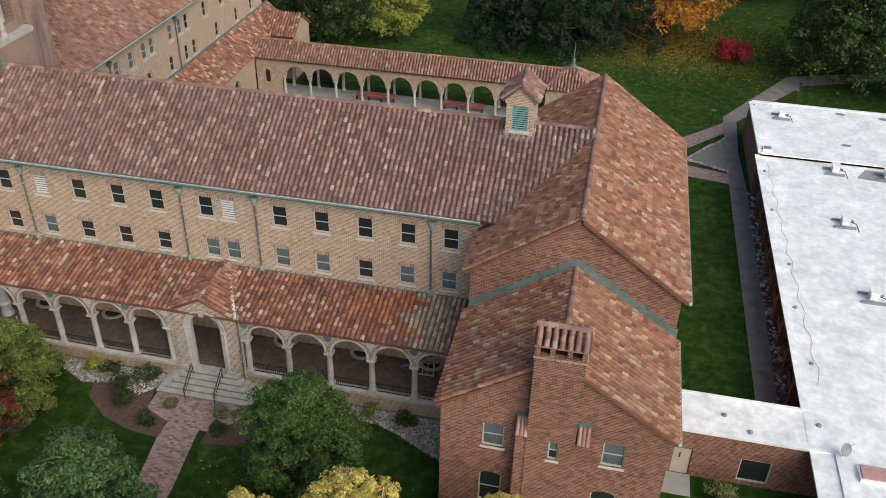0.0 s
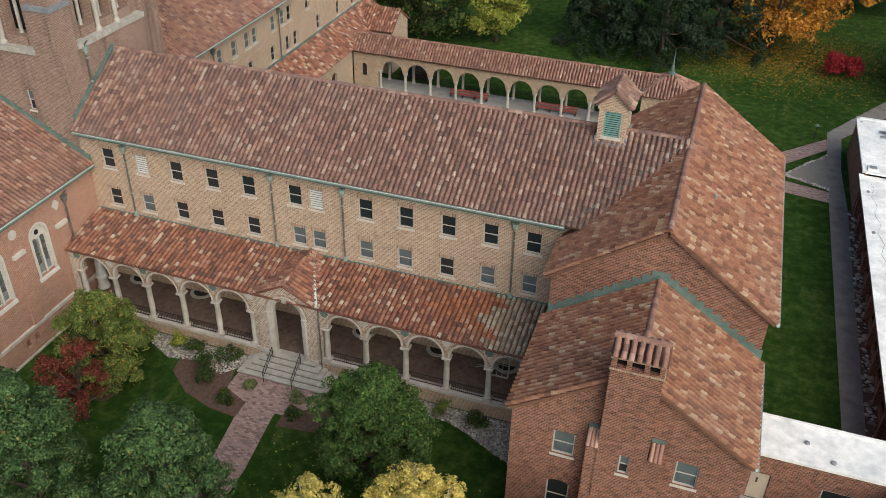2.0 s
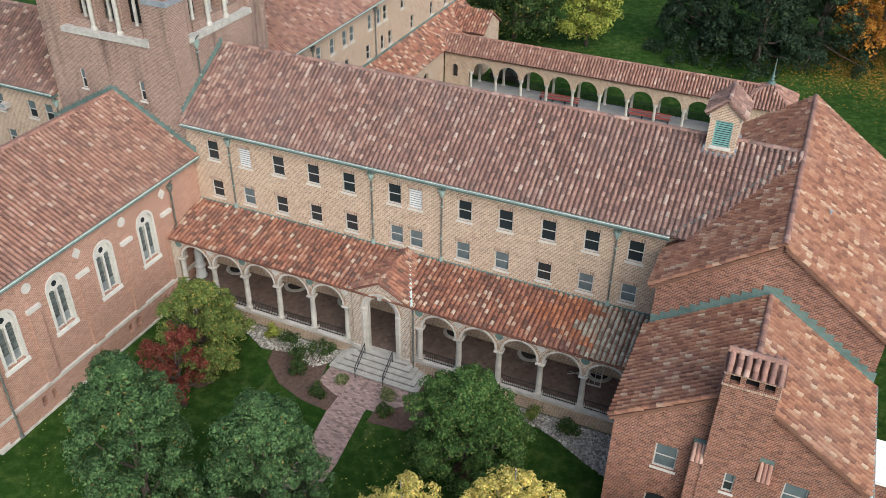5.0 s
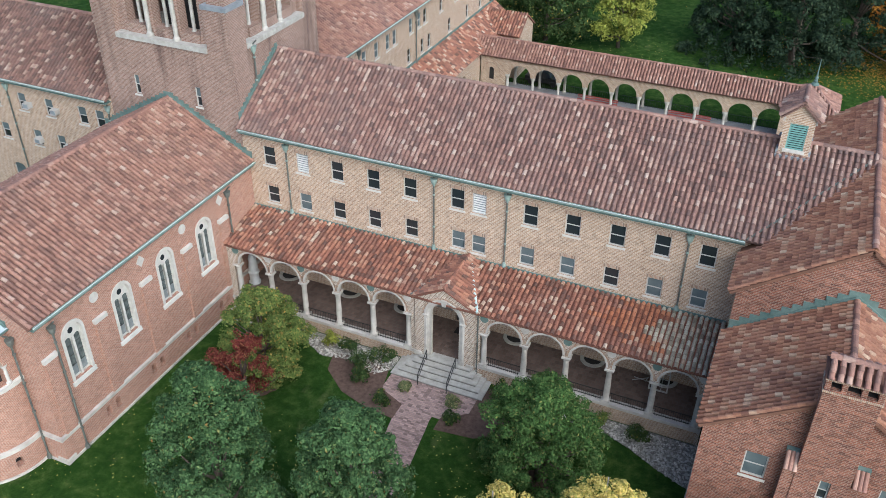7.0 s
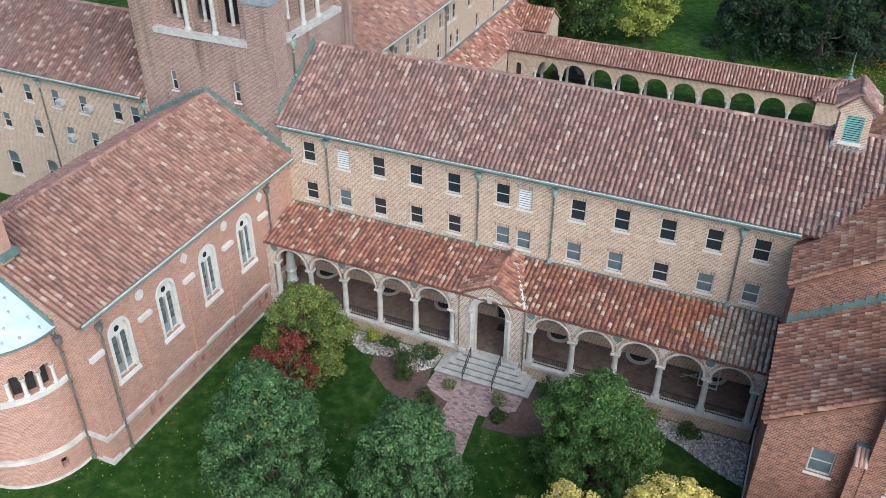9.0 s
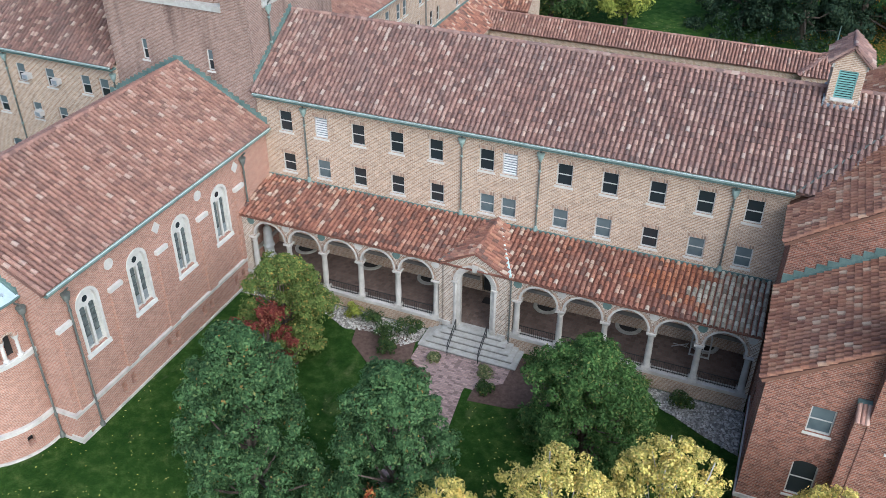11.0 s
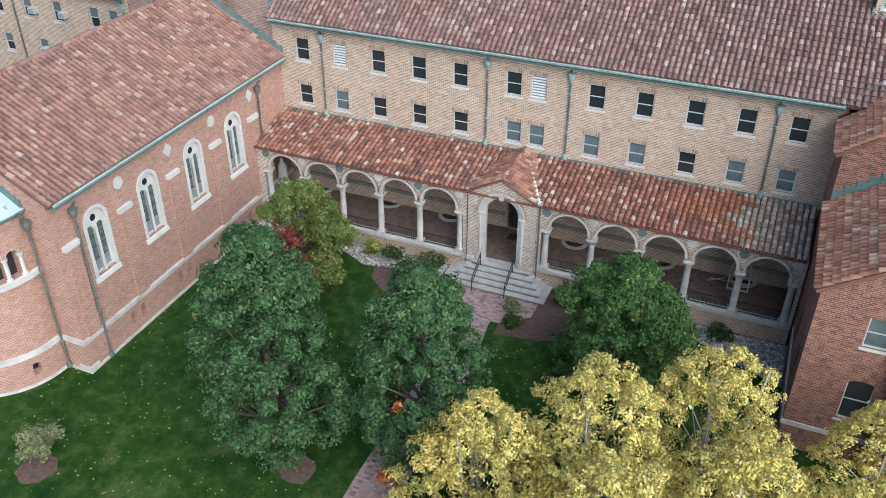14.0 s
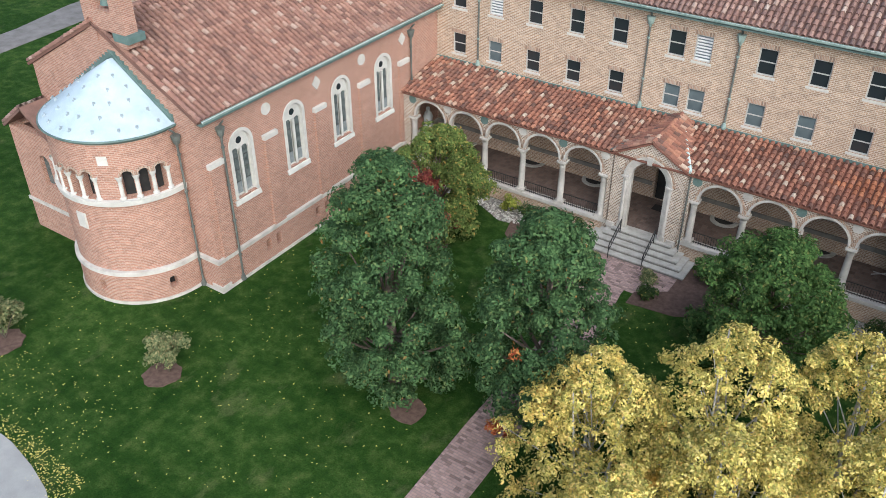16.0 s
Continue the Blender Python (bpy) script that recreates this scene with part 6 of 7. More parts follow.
for i in range(36):
    y = 30.5 - 30.0 * i / 36
    y2 = 30.5 - 30.0 * (i + 1) / 36
    x, x2 = 38.45 + 0.18 * math.sin(i * 1.7) + 0.015 * i, 38.45 + 0.18 * math.sin((i + 1) * 1.7) + 0.015 * (i + 1)
    mb.tube([(x, y, FZ + 0.01), (x2, y2, FZ + 0.01)], 0.012, 5)
tagged(part("roof_cable", mb, M_LEAD), "thin grey cable loosely laid along the roof", "cable")
dish = thing("satellite_dish", "small dark satellite dish on the roof edge", "satellite dish", at=(39.3, -5.5, FZ + 0.1))
mb = MB()
mb.lathe(0, 0, [(0.001, 0.0), (0.2, 0.03), (0.38, 0.12), (0.38, 0.14), (0.2, 0.05), (0.001, 0.02)], 14)
put("reflector", mb.mesh("reflector", M_LEAD), dish, pose(0, 0, 0.55, 60, 0, 35))
part("mast", boxes([(-0.03, 0.03, -0.03, 0.03, 0, 0.55)]), M_LEAD, dish)
mb = MB()
mb.tube([(0, 0, 0.55), (0.5, 0.3, 0.75)], 0.02, 5)
part("feed_arm", mb, M_LEAD, dish)
hv = thing("skylight", "flat faded red skylight curb on the white roof", "skylight", at=(40.8, -6.6, FZ))
part("curb", boxes([(-0.8, 0.8, -0.6, 0.6, 0, 0.22)]), M_MEMBRANE, hv)
part("cover", boxes([(-0.7, 0.7, -0.5, 0.5, 0.22, 0.3)]), M_REDCOVER, hv)

# ---- paths, beds and lawn strips ----
slab("path", [(-1.2, -6.4), (-1.1, -9), (-0.5, -13), (-0.5, -22), (-0.35, -27), (-0.7, -36), (1.8, -36), (1.9, -27), (1.85, -22), (1.85, -13.5), (1.3, -9), (1.3, -6.4)], 0.03, M_PAVER, "pink brick paver path to the portal steps", "path")
slab("forecourt", [(-2.9, -4.2), (-2.9, -7.6), (-1.3, -8.6), (1.9, -8.6), (3.6, -7.4), (3.6, -4.2)], 0.022, M_PAVER, "brick paved apron below the steps", "paving")
slab("gravel_bed_west", [(-17, -4.2), (-17, -5.5), (-10.5, -5.2), (-8.2, -6.3), (-6.3, -5.9), (-4, -6.6), (-3.1, -5.6), (-3.1, -4.2)], 0.025, M_GRAVEL, "pale gravel strip along the arcade", "gravel")
slab("mulch_bed_west", [(-7.6, -5.6), (-7.1, -7.4), (-5.2, -8.9), (-3.0, -9.6), (-0.95, -9.8), (-0.95, -8.4), (-2.8, -7.6), (-3.3, -5.5)], 0.04, M_MULCH, "bark mulch planting bed", "bed")
slab("mulch_bed_east", [(1.85, -9.6), (4.4, -9.3), (6.6, -8.2), (7.0, -6), (6.2, -4.6), (3.4, -4.6), (3.4, -7.4), (1.85, -8.5)], 0.04, M_MULCH, "bark mulch planting bed", "bed")
slab("gravel_bed_east", [(6.0, -4.2), (6.2, -5.6), (9.5, -5.4), (12.0, -5.5), (13.6, -6.1), (15.5, -7.1), (17.5, -7.9), (17.5, -4.2)], 0.03, M_GRAVEL, "pale gravel bed along the arcade wall", "gravel")
slab("walk_east", [(36.05, -2), (37.5, -2), (37.6, 32), (37.3, 40), (37.6, 47.5), (46, 60), (60, 66), (60, 68.5), (44.5, 62.5), (36.2, 48.5), (36.0, 40)], 0.03, M_ASPHALT, "grey asphalt walk beside the flat building", "path")
slab("rock_strip", [(37.5, 1), (38.3, 1), (38.3, 32), (37.6, 32)], 0.045, M_MULCH, "mulch strip with stones under the windows", "bed")
slab("walk_link", [(29.5, 34.0), (36.05, 32.9), (36.05, 35.0), (29.5, 36.4)], 0.035, M_PAVER, "pink paved link path", "path")
slab("walk_diagonal", [(29.5, 37.4), (31.8, 39.2), (36.1, 44.2), (36.1, 46.8), (31.5, 41.8), (29.5, 40.5)], 0.035, M_PAVER, "pink paved diagonal path", "path")
slab("triangle_bed", [(31.9, 37.0), (36.0, 35.3), (36.0, 42.8), (34.2, 40.5)], 0.05, M_GRAVEL, "triangular bed with stone edging and pale pool cover", "bed")
slab("landing", [(29.2, -6.9), (31.6, -6.9), (31.6, -5.2), (29.2, -5.2)], 0.05, M_CONCRETE, "concrete landing by the service door", "paving")
slab("drive", [(-60, -36.0), (-19.5, -34.3), (-16.8, -34.4), (-14.8, -34.75), (-13.2, -35.2), (-11.8, -35.9), (-10.6, -36.8), (-9.5, -38.2), (-8.6, -40.5), (-7, -60), (-60, -60)], 0.03, M_CONCRETE, "pale grey drive edge", "drive")
slab("road_west", [(-56, -60), (-59, -7.4), (-60, 2.3), (-62, 60), (-66.5, 60), (-65, 4), (-63.3, -3), (-60.5, -60)], 0.03, M_ASPHALT, "grey road beyond the chapel", "road")
for x, y, r in ((-3.2, -22.9, 0.9), (-14.7, -27.6, 0.95), (-23.4, -30.6, 1.1), (9.3, -11.0, 1.0), (-10.3, -10.6, 1.0)):
    k = 18
    mr = random.Random(int(x * 10))
    slab("mulch_ring", [(x + r * mr.uniform(0.85, 1.1) * math.cos(i * 2 * math.pi / k), y + r * mr.uniform(0.85, 1.1) * math.sin(i * 2 * math.pi / k)) for i in range(k)], 0.05, M_MULCH, "round mulch ring under a plant", "bed")



def stones(name, outline, count, lo, hi, z, seed, label, material):
    """Loose stones scattered over a bed's outline."""
    g_ = np.random.default_rng(seed)
    xs, ys = [p[0] for p in outline], [p[1] for p in outline]
    pts = []
    while len(pts) < count:
        x_, y_ = g_.uniform(min(xs), max(xs)), g_.uniform(min(ys), max(ys))
        ins = False
        for (xa, ya), (xb, yb) in zip(outline, outline[1:] + outline[:1]):
            if (ya > y_) != (yb > y_) and x_ < (xb - xa) * (y_ - ya) / (yb - ya) + xa:
                ins = not ins
        if ins:
            pts.append((x_, y_, z))
    c_ = np.array(pts)
    base = np.array([(1, 0, 0), (0, 1, 0), (-1, 0, 0), (0, -1, 0), (0, 0, 0.7), (0, 0, -0.7)], float)
    r_ = g_.uniform(lo, hi, (count, 1, 1)) * g_.uniform(0.6, 1.2, (count, 6, 1))
    an = g_.uniform(0, 6.28, count)
    rot = np.zeros((count, 3, 3))
    rot[:, 0, 0], rot[:, 0, 1], rot[:, 1, 0], rot[:, 1, 1], rot[:, 2, 2] = np.cos(an), -np.sin(an), np.sin(an), np.cos(an), 1
    v_ = np.einsum("kij,kvj->kvi", rot, base[None] * r_) + c_[:, None]
    f_ = np.array([(0, 1, 4), (1, 2, 4), (2, 3, 4), (3, 0, 4), (1, 0, 5), (2, 1, 5), (3, 2, 5), (0, 3, 5)])
    me = bpy.data.meshes.new(name)
    me.from_pydata(v_.reshape(-1, 3), [], (f_[None] + (np.arange(count) * 6)[:, None, None]).reshape(-1, 3))
    me.materials.append(material)
    return tagged(new(name, me), label, "stones", "", "stuff")


M_PEBBLE = leaf_mat("pebbles", [(0, (0.2, 0.18, 0.155)), (0.5, (0.42, 0.385, 0.345)), (1, (0.62, 0.59, 0.54))])
stones("pebbles", [(6.0, -4.3), (6.2, -5.6), (9.5, -5.4), (12.0, -5.5), (13.6, -6.1), (15.5, -7.1), (17.4, -7.9), (17.4, -4.3)], 2600, 0.05, 0.13, 0.04, 1, "loose pale gravel stones along the arcade", M_PEBBLE)
stones("pebbles", [(-17, -4.3), (-17, -5.5), (-10.5, -5.2), (-8.2, -6.3), (-6.3, -5.9), (-4, -6.6), (-3.1, -5.6), (-3.1, -4.3)], 2200, 0.05, 0.12, 0.035, 2, "loose pale gravel stones along the arcade", M_PEBBLE)
stones("rocks", [(37.55, 1), (38.25, 1), (38.25, 31.5), (37.6, 31.5)], 160, 0.12, 0.32, 0.08, 3, "rounded rocks in the mulch strip", M_PEBBLE)
stones("bed_edging", [(31.9, 37.0), (36.0, 35.3), (36.0, 35.6), (32.2, 37.2), (34.4, 40.5), (36.0, 42.5), (36.0, 42.8), (34.2, 40.5)], 240, 0.1, 0.2, 0.08, 4, "rows of edging stones round the bed", M_PEBBLE)

# ---- trees and shrubs ----


def leaf_cloud(centres, radii, count, size, seed, flat=0.7, lift=0.7):
    """Leaves as small folded blades in tufts at the twig ends, over the upper skin of many clumps."""
    g = np.random.default_rng(seed)
    centres, radii = np.array(centres), np.array(radii)
    w = radii ** 2
    twigs = max(1, count // 14)
    idx = g.choice(len(centres), twigs, p=w / w.sum())
    d = g.normal(size=(twigs, 3)) + np.array([0, 0, lift])
    d /= np.linalg.norm(d, axis=1)[:, None]
    rad = radii[idx] * g.uniform(0.55, 1.15, twigs) ** 0.5
    tip = centres[idx] + d * rad[:, None] * np.array([1, 1, flat])
    own = g.integers(0, twigs, count)
    d = d[own]
    off = g.normal(size=(count, 3)) * size * 0.95
    off -= d * (off * d).sum(1)[:, None] * 0.45
    pos = tip[own] + off - d * ((off ** 2).sum(1) / (size * 3.2))[:, None]
    nrm = d * 0.8 + off / size * 0.35 + g.normal(size=(count, 3)) * 0.35 + np.array([0, 0, 0.25])
    nrm /= np.linalg.norm(nrm, axis=1)[:, None]
    t = np.cross(nrm, g.normal(size=(count, 3)))
    t /= np.linalg.norm(t, axis=1)[:, None]
    b = np.cross(nrm, t)
    s = size * g.uniform(0.55, 1.35, count)[:, None]
    v = np.stack([pos - t * s * 0.62, pos - b * s * 0.36 + nrm * s * 0.10, pos + t * s * 0.62, pos + b * s * 0.36 + nrm * s * 0.10], 1)
    return v.reshape(-1, 3)


def leaf_mesh(name, v, material):
    me = bpy.data.meshes.new(name)
    k = len(v) // 4
    me.from_pydata(v, [], np.arange(4 * k).reshape(-1, 4))
    me.materials.append(material)
    return me


def tree(name, label, x, y, h, r, leaves, seed, count=9000, size=0.24, bare=0.18, clumps=60, bark=M_BARK, shape="oval", extra=None, stems=1, clump_r=0.3):
    """A broad-leaved tree: tapered trunk, limbs that reach the clumps, and an uneven crown of leaves."""
    g = random.Random(seed)
    ob = thing(name, label, "tree", at=(x, y, 0))
    cs, rs = [], []
    z0 = h * bare
    lobes = [(g.uniform(0, 6.28), g.uniform(0, 6.28), g.uniform(0.05, 0.11)) for _ in range(4)]
    for i in range(clumps):
        f = g.random() ** (0.9 if shape == "pear" else 1.1)
        if shape == "pear":
            prof = (0.6 + 0.4 * min(1, f / 0.3)) * math.sqrt(max(0.015, 1 - max(0.0, (f - 0.3) / 0.71) ** 2))
        elif shape == "oval":
            prof = math.sqrt(max(0.02, 1 - (2 * f - 0.85) ** 2 / 1.35))
        elif shape == "cone":
            prof = 1.05 * (1 - f) + 0.06
        else:
            prof = math.sqrt(max(0.03, 1 - (f - 0.25) ** 2 / 0.58))
        a = g.uniform(0, 2 * math.pi)
        q = g.uniform(0.82, 1.0) if g.random() < 0.68 else g.random() ** 0.5 * 0.85
        bulge = 1 + sum(w_ * math.sin((k_ + 1) * a + p_ + (5 + 2 * k_) * f + o_) for k_, (p_, o_, w_) in enumerate(lobes))
        cr = r * clump_r * g.uniform(0.6, 1.3) * (0.6 if shape == "cone" else 1)
        rr = max(0.0, r * prof * q * bulge - 0.55 * cr)
        cs.append((rr * math.cos(a), rr * math.sin(a), z0 + (h - z0 - cr * 0.6) * f))
        rs.append(cr)
    mb = MB()
    tr = 0.028 * h
    for s in range(stems):
        ox, oy = (0, 0) if stems == 1 else (0.5 * math.cos(s * 2.2), 0.5 * math.sin(s * 2.2))
        lean = (ox * 1.6 + g.uniform(-0.3, 0.3), oy * 1.6 + g.uniform(-0.3, 0.3))
        mb.tube([(ox, oy, -0.05), (ox + lean[0] * 0.25, oy + lean[1] * 0.25, h * 0.25), (ox + lean[0] * 0.6, oy + lean[1] * 0.6, h * 0.55), (ox + lean[0], oy + lean[1], h * 0.93)], tr * (1 if stems == 1 else 0.42), 8, tr * 0.1)
    part("trunk", mb, bark, ob, "", True)
    for c in cs[:: max(3, clumps // 24)]:
        mb = MB()
        st = Vector((0, 0, max(h * 0.14, c[2] * 0.55)))
        e = Vector(c)
        mid = (st + e) / 2 + Vector((0, 0, -0.05 * h * g.random()))
        mb.tube([st, mid, e], tr * (0.33 if stems == 1 else 0.16), 5, tr * 0.06)
        part("limb", mb, bark, ob, "", True)
    put("crown", leaf_mesh("crown", leaf_cloud(cs, rs, count, size, seed), leaves), ob)
    if extra:
        m_, cnt, rows = extra
        put("turned_leaves", leaf_mesh("turned_leaves", leaf_cloud([a[:3] for a in rows], [a[3] for a in rows], cnt, size, seed + 1), m_), ob, None, "patches of red and orange leaves")
    return ob


def shrub(label, x, y, r, h, leaves, seed, count=700, size=0.14, name="shrub"):
    g = random.Random(seed)
    ob = thing(name, label, "shrub", at=(x, y, 0))
    cs = [(g.uniform(-0.6, 0.6) * r, g.uniform(-0.6, 0.6) * r, h * g.uniform(0.3, 0.75)) for _ in range(9)]
    rs = [0.45 * min(r, h) * g.uniform(0.8, 1.2) for _ in cs]
    for k in range(4):
        mb = MB()
        c = cs[k]
        mb.tube([(0.05 * k, 0, -0.02), (c[0] * 0.5, c[1] * 0.5, c[2] * 0.5), c], 0.03, 5, 0.01)
        part("stem", mb, M_BARK, ob)
    put("foliage", leaf_mesh("foliage", leaf_cloud(cs, rs, count, size, seed, 0.9), leaves), ob)
    return ob


tree("pear_tree", "tall dense green pear tree with few red leaves", -4.6, -22.0, 12.8, 3.45, L_PEAR, 11, 56000, 0.145, 0.02, 260, shape="pear", clump_r=0.19)
tree("pear_tree", "green pear tree with orange turned patches beside path", 2.2, -20.2, 11.5, 3.3, L_PEAR, 12, 48000, 0.145, 0.02, 230, shape="pear", clump_r=0.19, extra=(L_TURNED, 700, [(2.1, -2.4, 4.8, 0.36), (1.9, -2.6, 4.3, 0.3), (-0.5, -3.3, 2.3, 0.36), (0.3, -3.2, 2.0, 0.25), (0.2, -2.9, 6.4, 0.2)]))
tree("maple_tree", "round green tree in front of the arcade", 9.2, -10.9, 7.9, 3.75, L_GREEN, 13, 46000, 0.145, 0.03, 220, shape="pear", clump_r=0.17)
tree("olive_green_tree", "olive green tree turning brown near the porch", -10.4, -9.8, 7.4, 3.25, L_OLIVE, 14, 32000, 0.14, 0.03, 190, shape="pear", clump_r=0.17)
tree("red_tree", "small tree with dark red autumn leaves", -9.6, -13.2, 6.6, 2.1, L_RED, 15, 11000, 0.12, 0.2, 60, clump_r=0.22)
for i, (x, y, h, r) in enumerate(((6.2, -23.6, 8.3, 3.1), (10.4, -21.0, 9.3, 3.4), (14.6, -18.0, 9.4, 2.9), (11.8, -25.2, 8.8, 3.4), (16.3, -22.6, 9.0, 3.2), (21.4, -16.6, 7.6, 2.6), (20.2, -22.8, 8.6, 3.1), (9.0, -28.6, 8.2, 3.1), (14.6, -27.8, 8.6, 3.2))):
    tree("birch_tree", "bright yellow autumn birch with pale branching stems", x, y, h, r * 1.12, L_YELLOW, 30 + i, 30000, 0.115, 0.06, 420, M_BIRCH, "round", None, 3, 0.1)
tree("lime_yellow_tree", "yellow-green autumn tree on the rear lawn", -4.2, 61.5, 10, 4.4, L_LIME, 41, 12000, 0.26, 0.2, 60)
tree("dark_tree", "dark green tree behind the cloister walk", -13.5, 60, 13, 6.0, L_DKGREEN, 42, 18000, 0.3, 0.08, 140, shape="round")
tree("dark_tree", "dark green tree behind the cloister walk", -20.5, 64, 14, 6.0, L_DKGREEN, 43, 16000, 0.3, 0.08, 130, shape="round")
for i, (x, y, h, r) in enumerate(((9.5, 67, 18, 6.5), (16.5, 65, 19, 7), (23, 69, 18, 6.5))):
    tree("conifer", "broad dark conifer on the rear lawn", x, y, h, r, L_DARK, 50 + i, 26000, 0.3, 0.02, 260, shape="cone")
tree("orange_tree", "orange autumn maple with fallen leaves beneath", 29.8, 73, 14, 7, L_ORANGE, 61, 20000, 0.3, 0.22, 130, shape="round")
shrub("rounded scarlet burning bush on the lawn", 37.9, 66.2, 2.6, 2.5, L_SCARLET, 62, 4200, 0.2, "burning_bush")
tree("oak_tree", "large dark green oak by the walk", 51.5, 63.0, 16, 8.8, L_DKGREEN, 63, 34000, 0.32, 0.1, 240, shape="round")
tree("oak_tree", "large dark green oak by the walk", 65, 58, 16, 8.5, L_DKGREEN, 64, 22000, 0.34, 0.1, 180, shape="round")
for i, (x, y, h, r, m_) in enumerate(((40, 96, 16, 8, L_ORANGE), (24, 100, 17, 8, L_DKGREEN), (6, 98, 17, 8, L_DKGREEN), (-10, 92, 16, 8, L_OLIVE), (58, 92, 18, 9, L_OLIVE), (-40, 60, 16, 8, L_LIME), (-56, 40, 15, 8, L_DKGREEN), (-48, 30, 13, 7, L_LIME))):
    tree("far_tree", "distant autumn tree beyond the lawn", x, y, h, r, m_, 70 + i, 6000, 0.7, 0.15, 60, shape="round")
shrub("grey-green lawn shrub in a mulch ring", -14.6, -27.3, 1.15, 2.7, L_GREY, 81, 3600, 0.12)
shrub("grey-brown lawn shrub in a mulch ring", -23.6, -30.3, 1.5, 2.8, L_GREY, 82, 3600, 0.13)
for i, (x, y, r, h, m_, lab) in enumerate(((-12.0, -4.9, 0.6, 1.0, L_OLIVE, "red-tinged shrub beside the arcade"), (-8.1, -5.0, 0.75, 1.15, L_LIME, "yellowing shrub in the gravel bed"), (-6.6, -5.1, 0.85, 1.2, L_DKGREEN, "dark green rounded yew shrub"), (-3.9, -5.2, 0.95, 1.5, L_DKGREEN, "dark green rounded yew by the steps"), (-5.2, -6.4, 0.95, 1.6, L_DKGREEN, "loose blue-green juniper shrub"), (-4.5, -7.5, 0.9, 1.2, L_DKGREEN, "loose blue-green juniper shrub"), (-1.5, -7.0, 0.5, 0.6, L_GREY, "pale flowering shrub by the path"), (-2.2, -8.7, 0.7, 0.7, L_DKGREEN, "low green shrub in the mulch"), (2.1, -7.1, 0.5, 0.6, L_GREY, "pale flowering shrub by the path"), (2.6, -8.6, 0.6, 0.6, L_DKGREEN, "low green shrub in the mulch"), (4.6, -5.3, 0.9, 1.3, L_DKGREEN, "dark green yew beside the steps"), (5.8, -5.5, 0.8, 1.2, L_DKGREEN, "dark green yew beside the plinth"), (11.5, -5.0, 0.8, 1.0, L_OLIVE, "shrub with rusty leaves in gravel"), (13.9, -5.3, 0.8, 1.1, L_DKGREEN, "green shrub in the gravel bed"), (30.3, -1.5, 0.9, 1.6, L_OLIVE, "shrub beside the east wall"), (30.3, 1.6, 0.9, 1.9, L_DKGREEN, "shrub beside the east wall"), (33.3, -7.0, 1.2, 1.6, L_GREY, "spreading blue-grey juniper bush"), (-41.0, -8.5, 2.2, 2.6, L_DKGREEN, "dark green hedge shrub by the road"))):
    shrub(lab, x, y, r, h, m_, 100 + i, int(900 * max(1, r)), 0.12)

# ---- loose things ----
car = thing("parked_car", "dark parked car beyond the cloister", "car", at=(-9.2, 46.5, 0))
part("body", boxes([(-2.1, 2.1, -0.85, 0.85, 0.35, 0.95)]), M_IRON, car)
mb = MB()
mb.hexa([(-1.5, -0.8, 0.95), (1.1, -0.8, 0.95), (1.1, 0.8, 0.95), (-1.5, 0.8, 0.95), (-1.0, -0.68, 1.5), (0.6, -0.68, 1.5), (0.6, 0.68, 1.5), (-1.0, 0.68, 1.5)])
part("cabin", mb, M_GLASS, car)
for x in (-1.35, 1.35):
    for y in (-0.86, 0.86):
        mb = MB()
        mb.lathe(0, 0, [(0.001, -0.1), (0.33, -0.1), (0.33, 0.1), (0.001, 0.1)], 14)
        put("wheel", shared("wheel", lambda: mb.mesh("wheel", M_IRON)), car, pose(x, y, 0.33, 90))
for x, y in ((34.8, 46.2), (44.4, 54.3)):
    lp = thing("lawn_lamp", "short dark lawn lamp post by the walk", "lamp post", at=(x, y, 0))
    part("post", boxes([(-0.05, 0.05, -0.05, 0.05, 0, 1.5)]), M_IRON, lp)
    mb = MB()
    mb.lathe(0, 0, [(0.05, 1.5), (0.2, 1.6), (0.22, 1.72), (0.001, 1.85)], 8)
    part("head", mb, M_COPPER, lp)

# things standing in the porch
mb = MB()
mb.lathe(-16.55, -1.95, [(0.001, 1.0), (0.46, 1.0), (0.46, 1.12), (0.38, 1.18), (0.36, 1.85), (0.44, 1.95), (0.44, 2.05), (0.34, 2.05), (0.37, 2.3), (0.3, 2.9), (0.33, 3.2), (0.24, 3.45), (0.11, 3.55), (0.15, 3.68), (0.13, 3.82), (0.001, 3.9)], 14)
tagged(part("statue", mb, M_LOUVER, None, "", True), "pale plain statue on a pedestal in the porch", "statue")
sash = thing("arched_window_sash", "loose cream arched window sash leaning in the porch", "window sash", at=(14.2, -1.35, 1.0))
lean = Matrix.Rotation(radians(-14), 4, "X")
mb = MB()
arch_ring(mb, south(0), 0, 1.3, 0.54, 0.09, 0, 0.06)
for sx in (-0.585, 0.585):
    mb.box(sx - 0.045, sx + 0.045, 0, 0.06, 0, 1.3)
mb.box(-0.54, 0.54, 0, 0.06, 0, 0.1)
put("sash_frame", mb.mesh("sash_frame", M_FRAME), sash, lean)
for x in (-0.18, 0.18):
    put("upright_bar", shared("sashbar", lambda: boxes([(-0.02, 0.02, 0.01, 0.05, 0.1, 1.79)]).mesh("upright_bar", M_FRAME)), sash, lean @ Matrix.Translation((x, 0, 0)))
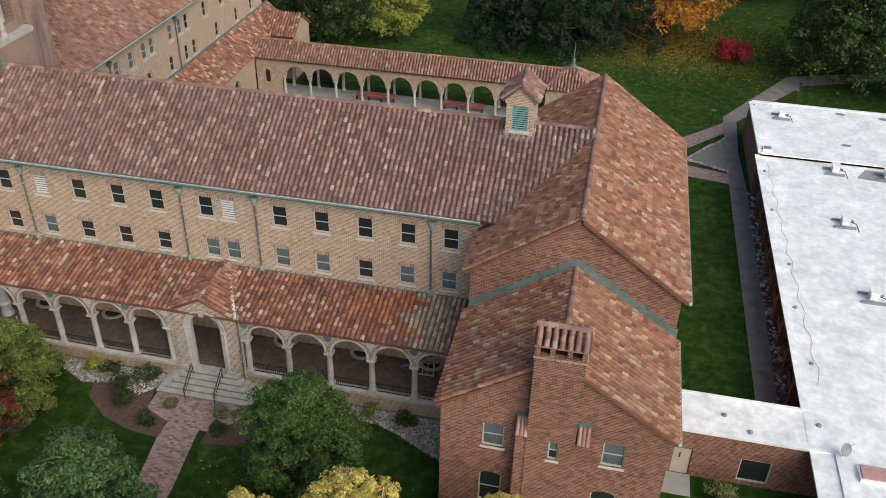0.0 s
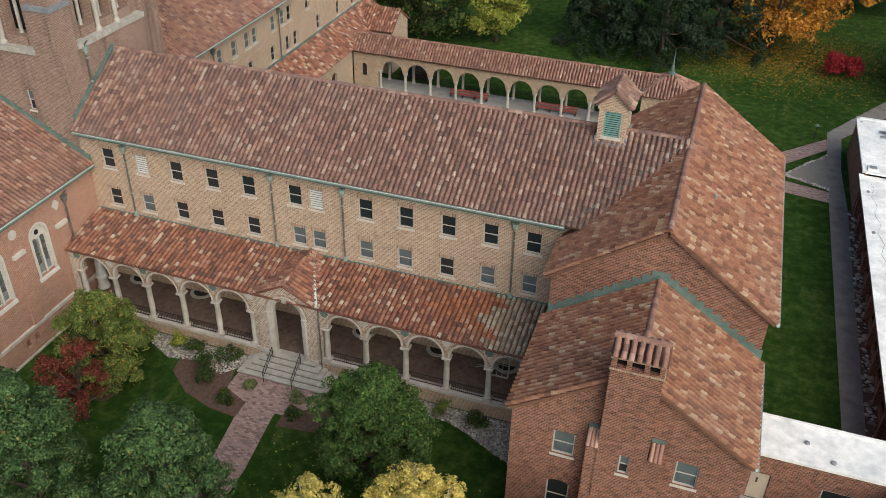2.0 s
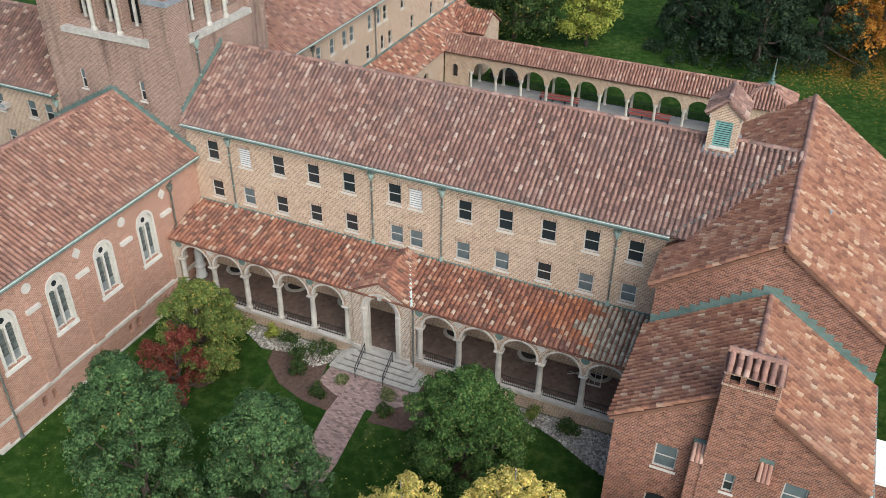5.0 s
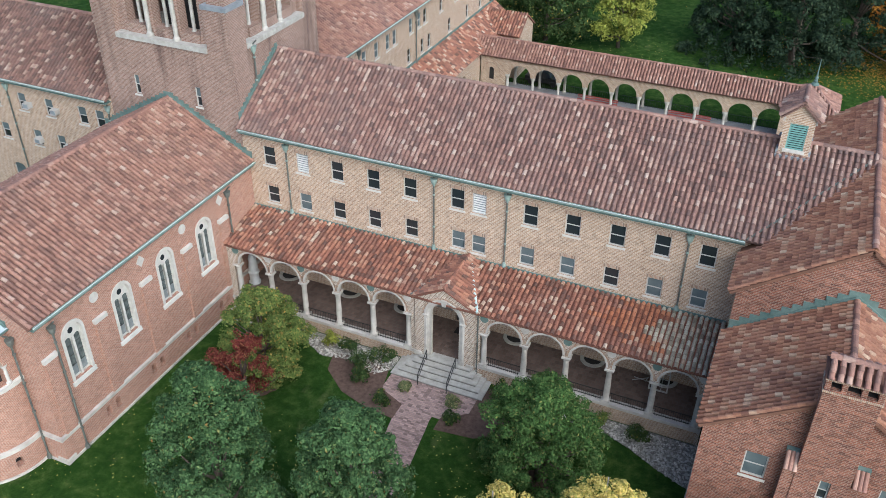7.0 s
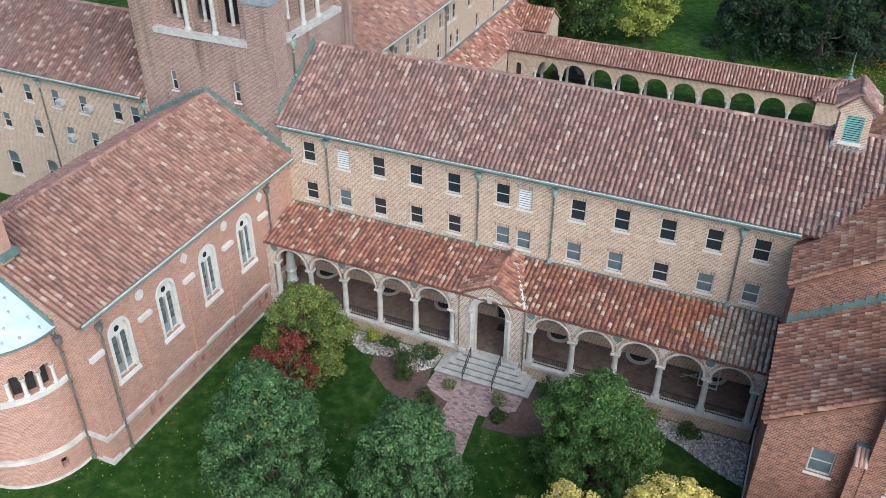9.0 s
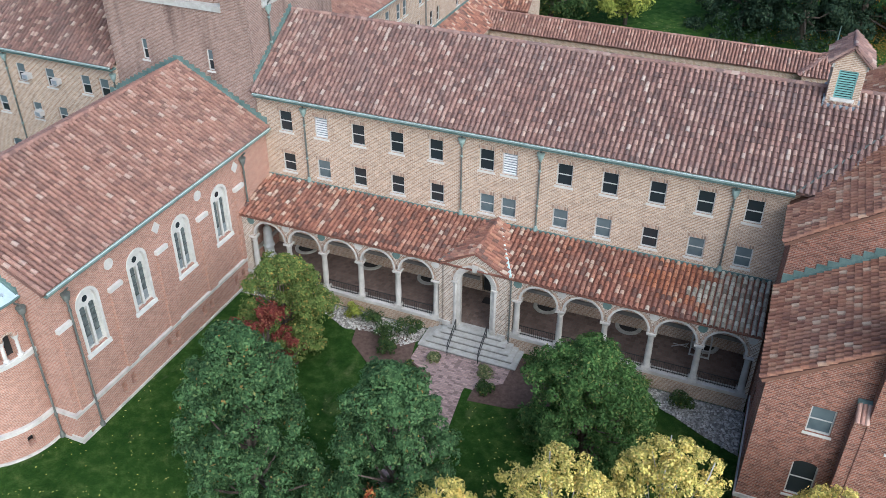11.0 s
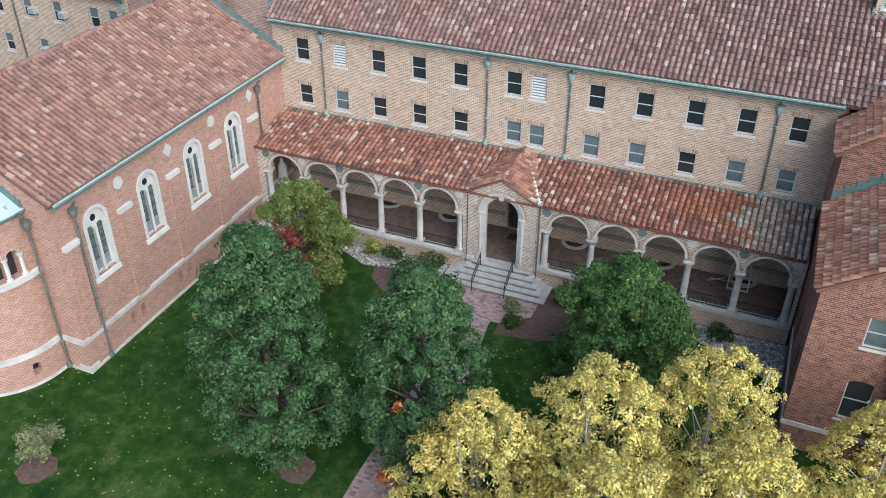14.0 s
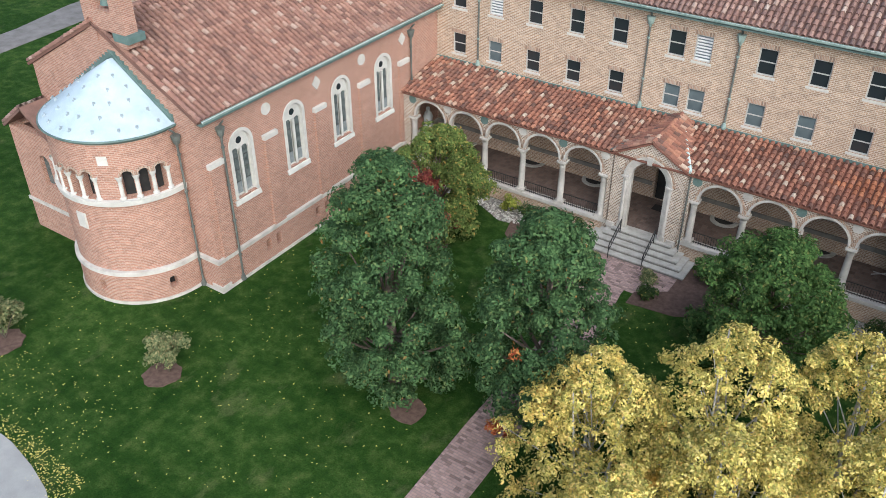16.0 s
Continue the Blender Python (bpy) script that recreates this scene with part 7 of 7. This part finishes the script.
for z in (0.5, 0.9, 1.3):
    put("cross_bar", shared("sashrail", lambda: boxes([(-0.54, 0.54, 0.012, 0.048, 0, 0.04)]).mesh("cross_bar", M_FRAME)), sash, lean @ Matrix.Translation((0, 0, z)))
trestle = thing("folding_trestle", "small folded pale wooden trestle on the porch floor", "trestle", at=(13.0, -0.85, 1.0))
for k, (p, q) in enumerate((((-0.55, -0.12, 0.04), (0.45, 0.2, 0.32)), ((-0.5, 0.22, 0.04), (0.5, -0.16, 0.3)), ((0.3, -0.2, 0.3), (0.42, 0.25, 0.32)))):
    mb = MB()
    mb.tube([p, q], 0.03, 6)
    part("bar", mb, M_FRAME, trestle)

# fallen leaves on the lawns
g = np.random.default_rng(77)
spots = []
for x0, x1, y0, y1, k in ((-26, -1.2, -36, -12, 900), (-26, -14, -36, -30, 400), (2, 17, -30, -10, 500), (18, 42, 62, 84, 1800), (-8, 2, 55, 66, 300), (-20, -15, -34.6, -33.6, 350), (-15.5, -12, -35.6, -33.9, 420), (-13, -10, -37.2, -35.2, 300)):
    spots.append(np.stack([g.uniform(x0, x1, k), g.uniform(y0, y1, k), np.full(k, 0.02)], 1))
c = np.concatenate(spots)
d = g.normal(size=c.shape) * np.array([1, 1, 0.15])
d /= np.linalg.norm(d, axis=1)[:, None]
e = np.cross(d, np.array([0, 0, 1.0])) * 0.6
s = g.uniform(0.03, 0.065, len(c))[:, None]
v = np.stack([c - d * s, c - e * s, c + d * s, c + e * s], 1).reshape(-1, 3)
tagged(new("fallen_leaves", leaf_mesh("fallen_leaves", v, L_YELLOW)), "scattered fallen yellow leaves on the grass", "leaves", "", "stuff")

# orange leaves spread under the maple on the rear lawn
k = 9000
c = np.stack([29.8 + g.normal(0, 7.5, k), 70.0 + g.normal(0, 5.5, k), np.full(k, 0.02)], 1)
d = g.normal(size=c.shape) * np.array([1, 1, 0.15])
d /= np.linalg.norm(d, axis=1)[:, None]
e = np.cross(d, np.array([0, 0, 1.0])) * 0.6
s = g.uniform(0.05, 0.13, k)[:, None]
v = np.stack([c - d * s, c - e * s, c + d * s, c + e * s], 1).reshape(-1, 3)
tagged(new("fallen_leaves", leaf_mesh("fallen_leaves", v, L_ORANGE)), "carpet of fallen orange leaves under the maple", "leaves", "", "stuff")

# ---- single roof tiles ----
for m, parent, colour in SINGLES:
    me = shared(("tile", colour), lambda: TILE_MB.mesh("roof_tile", TILE[colour][1]))
    ob = new("roof_tile", me)
    ob.parent = parent
    ob.matrix_basis = m
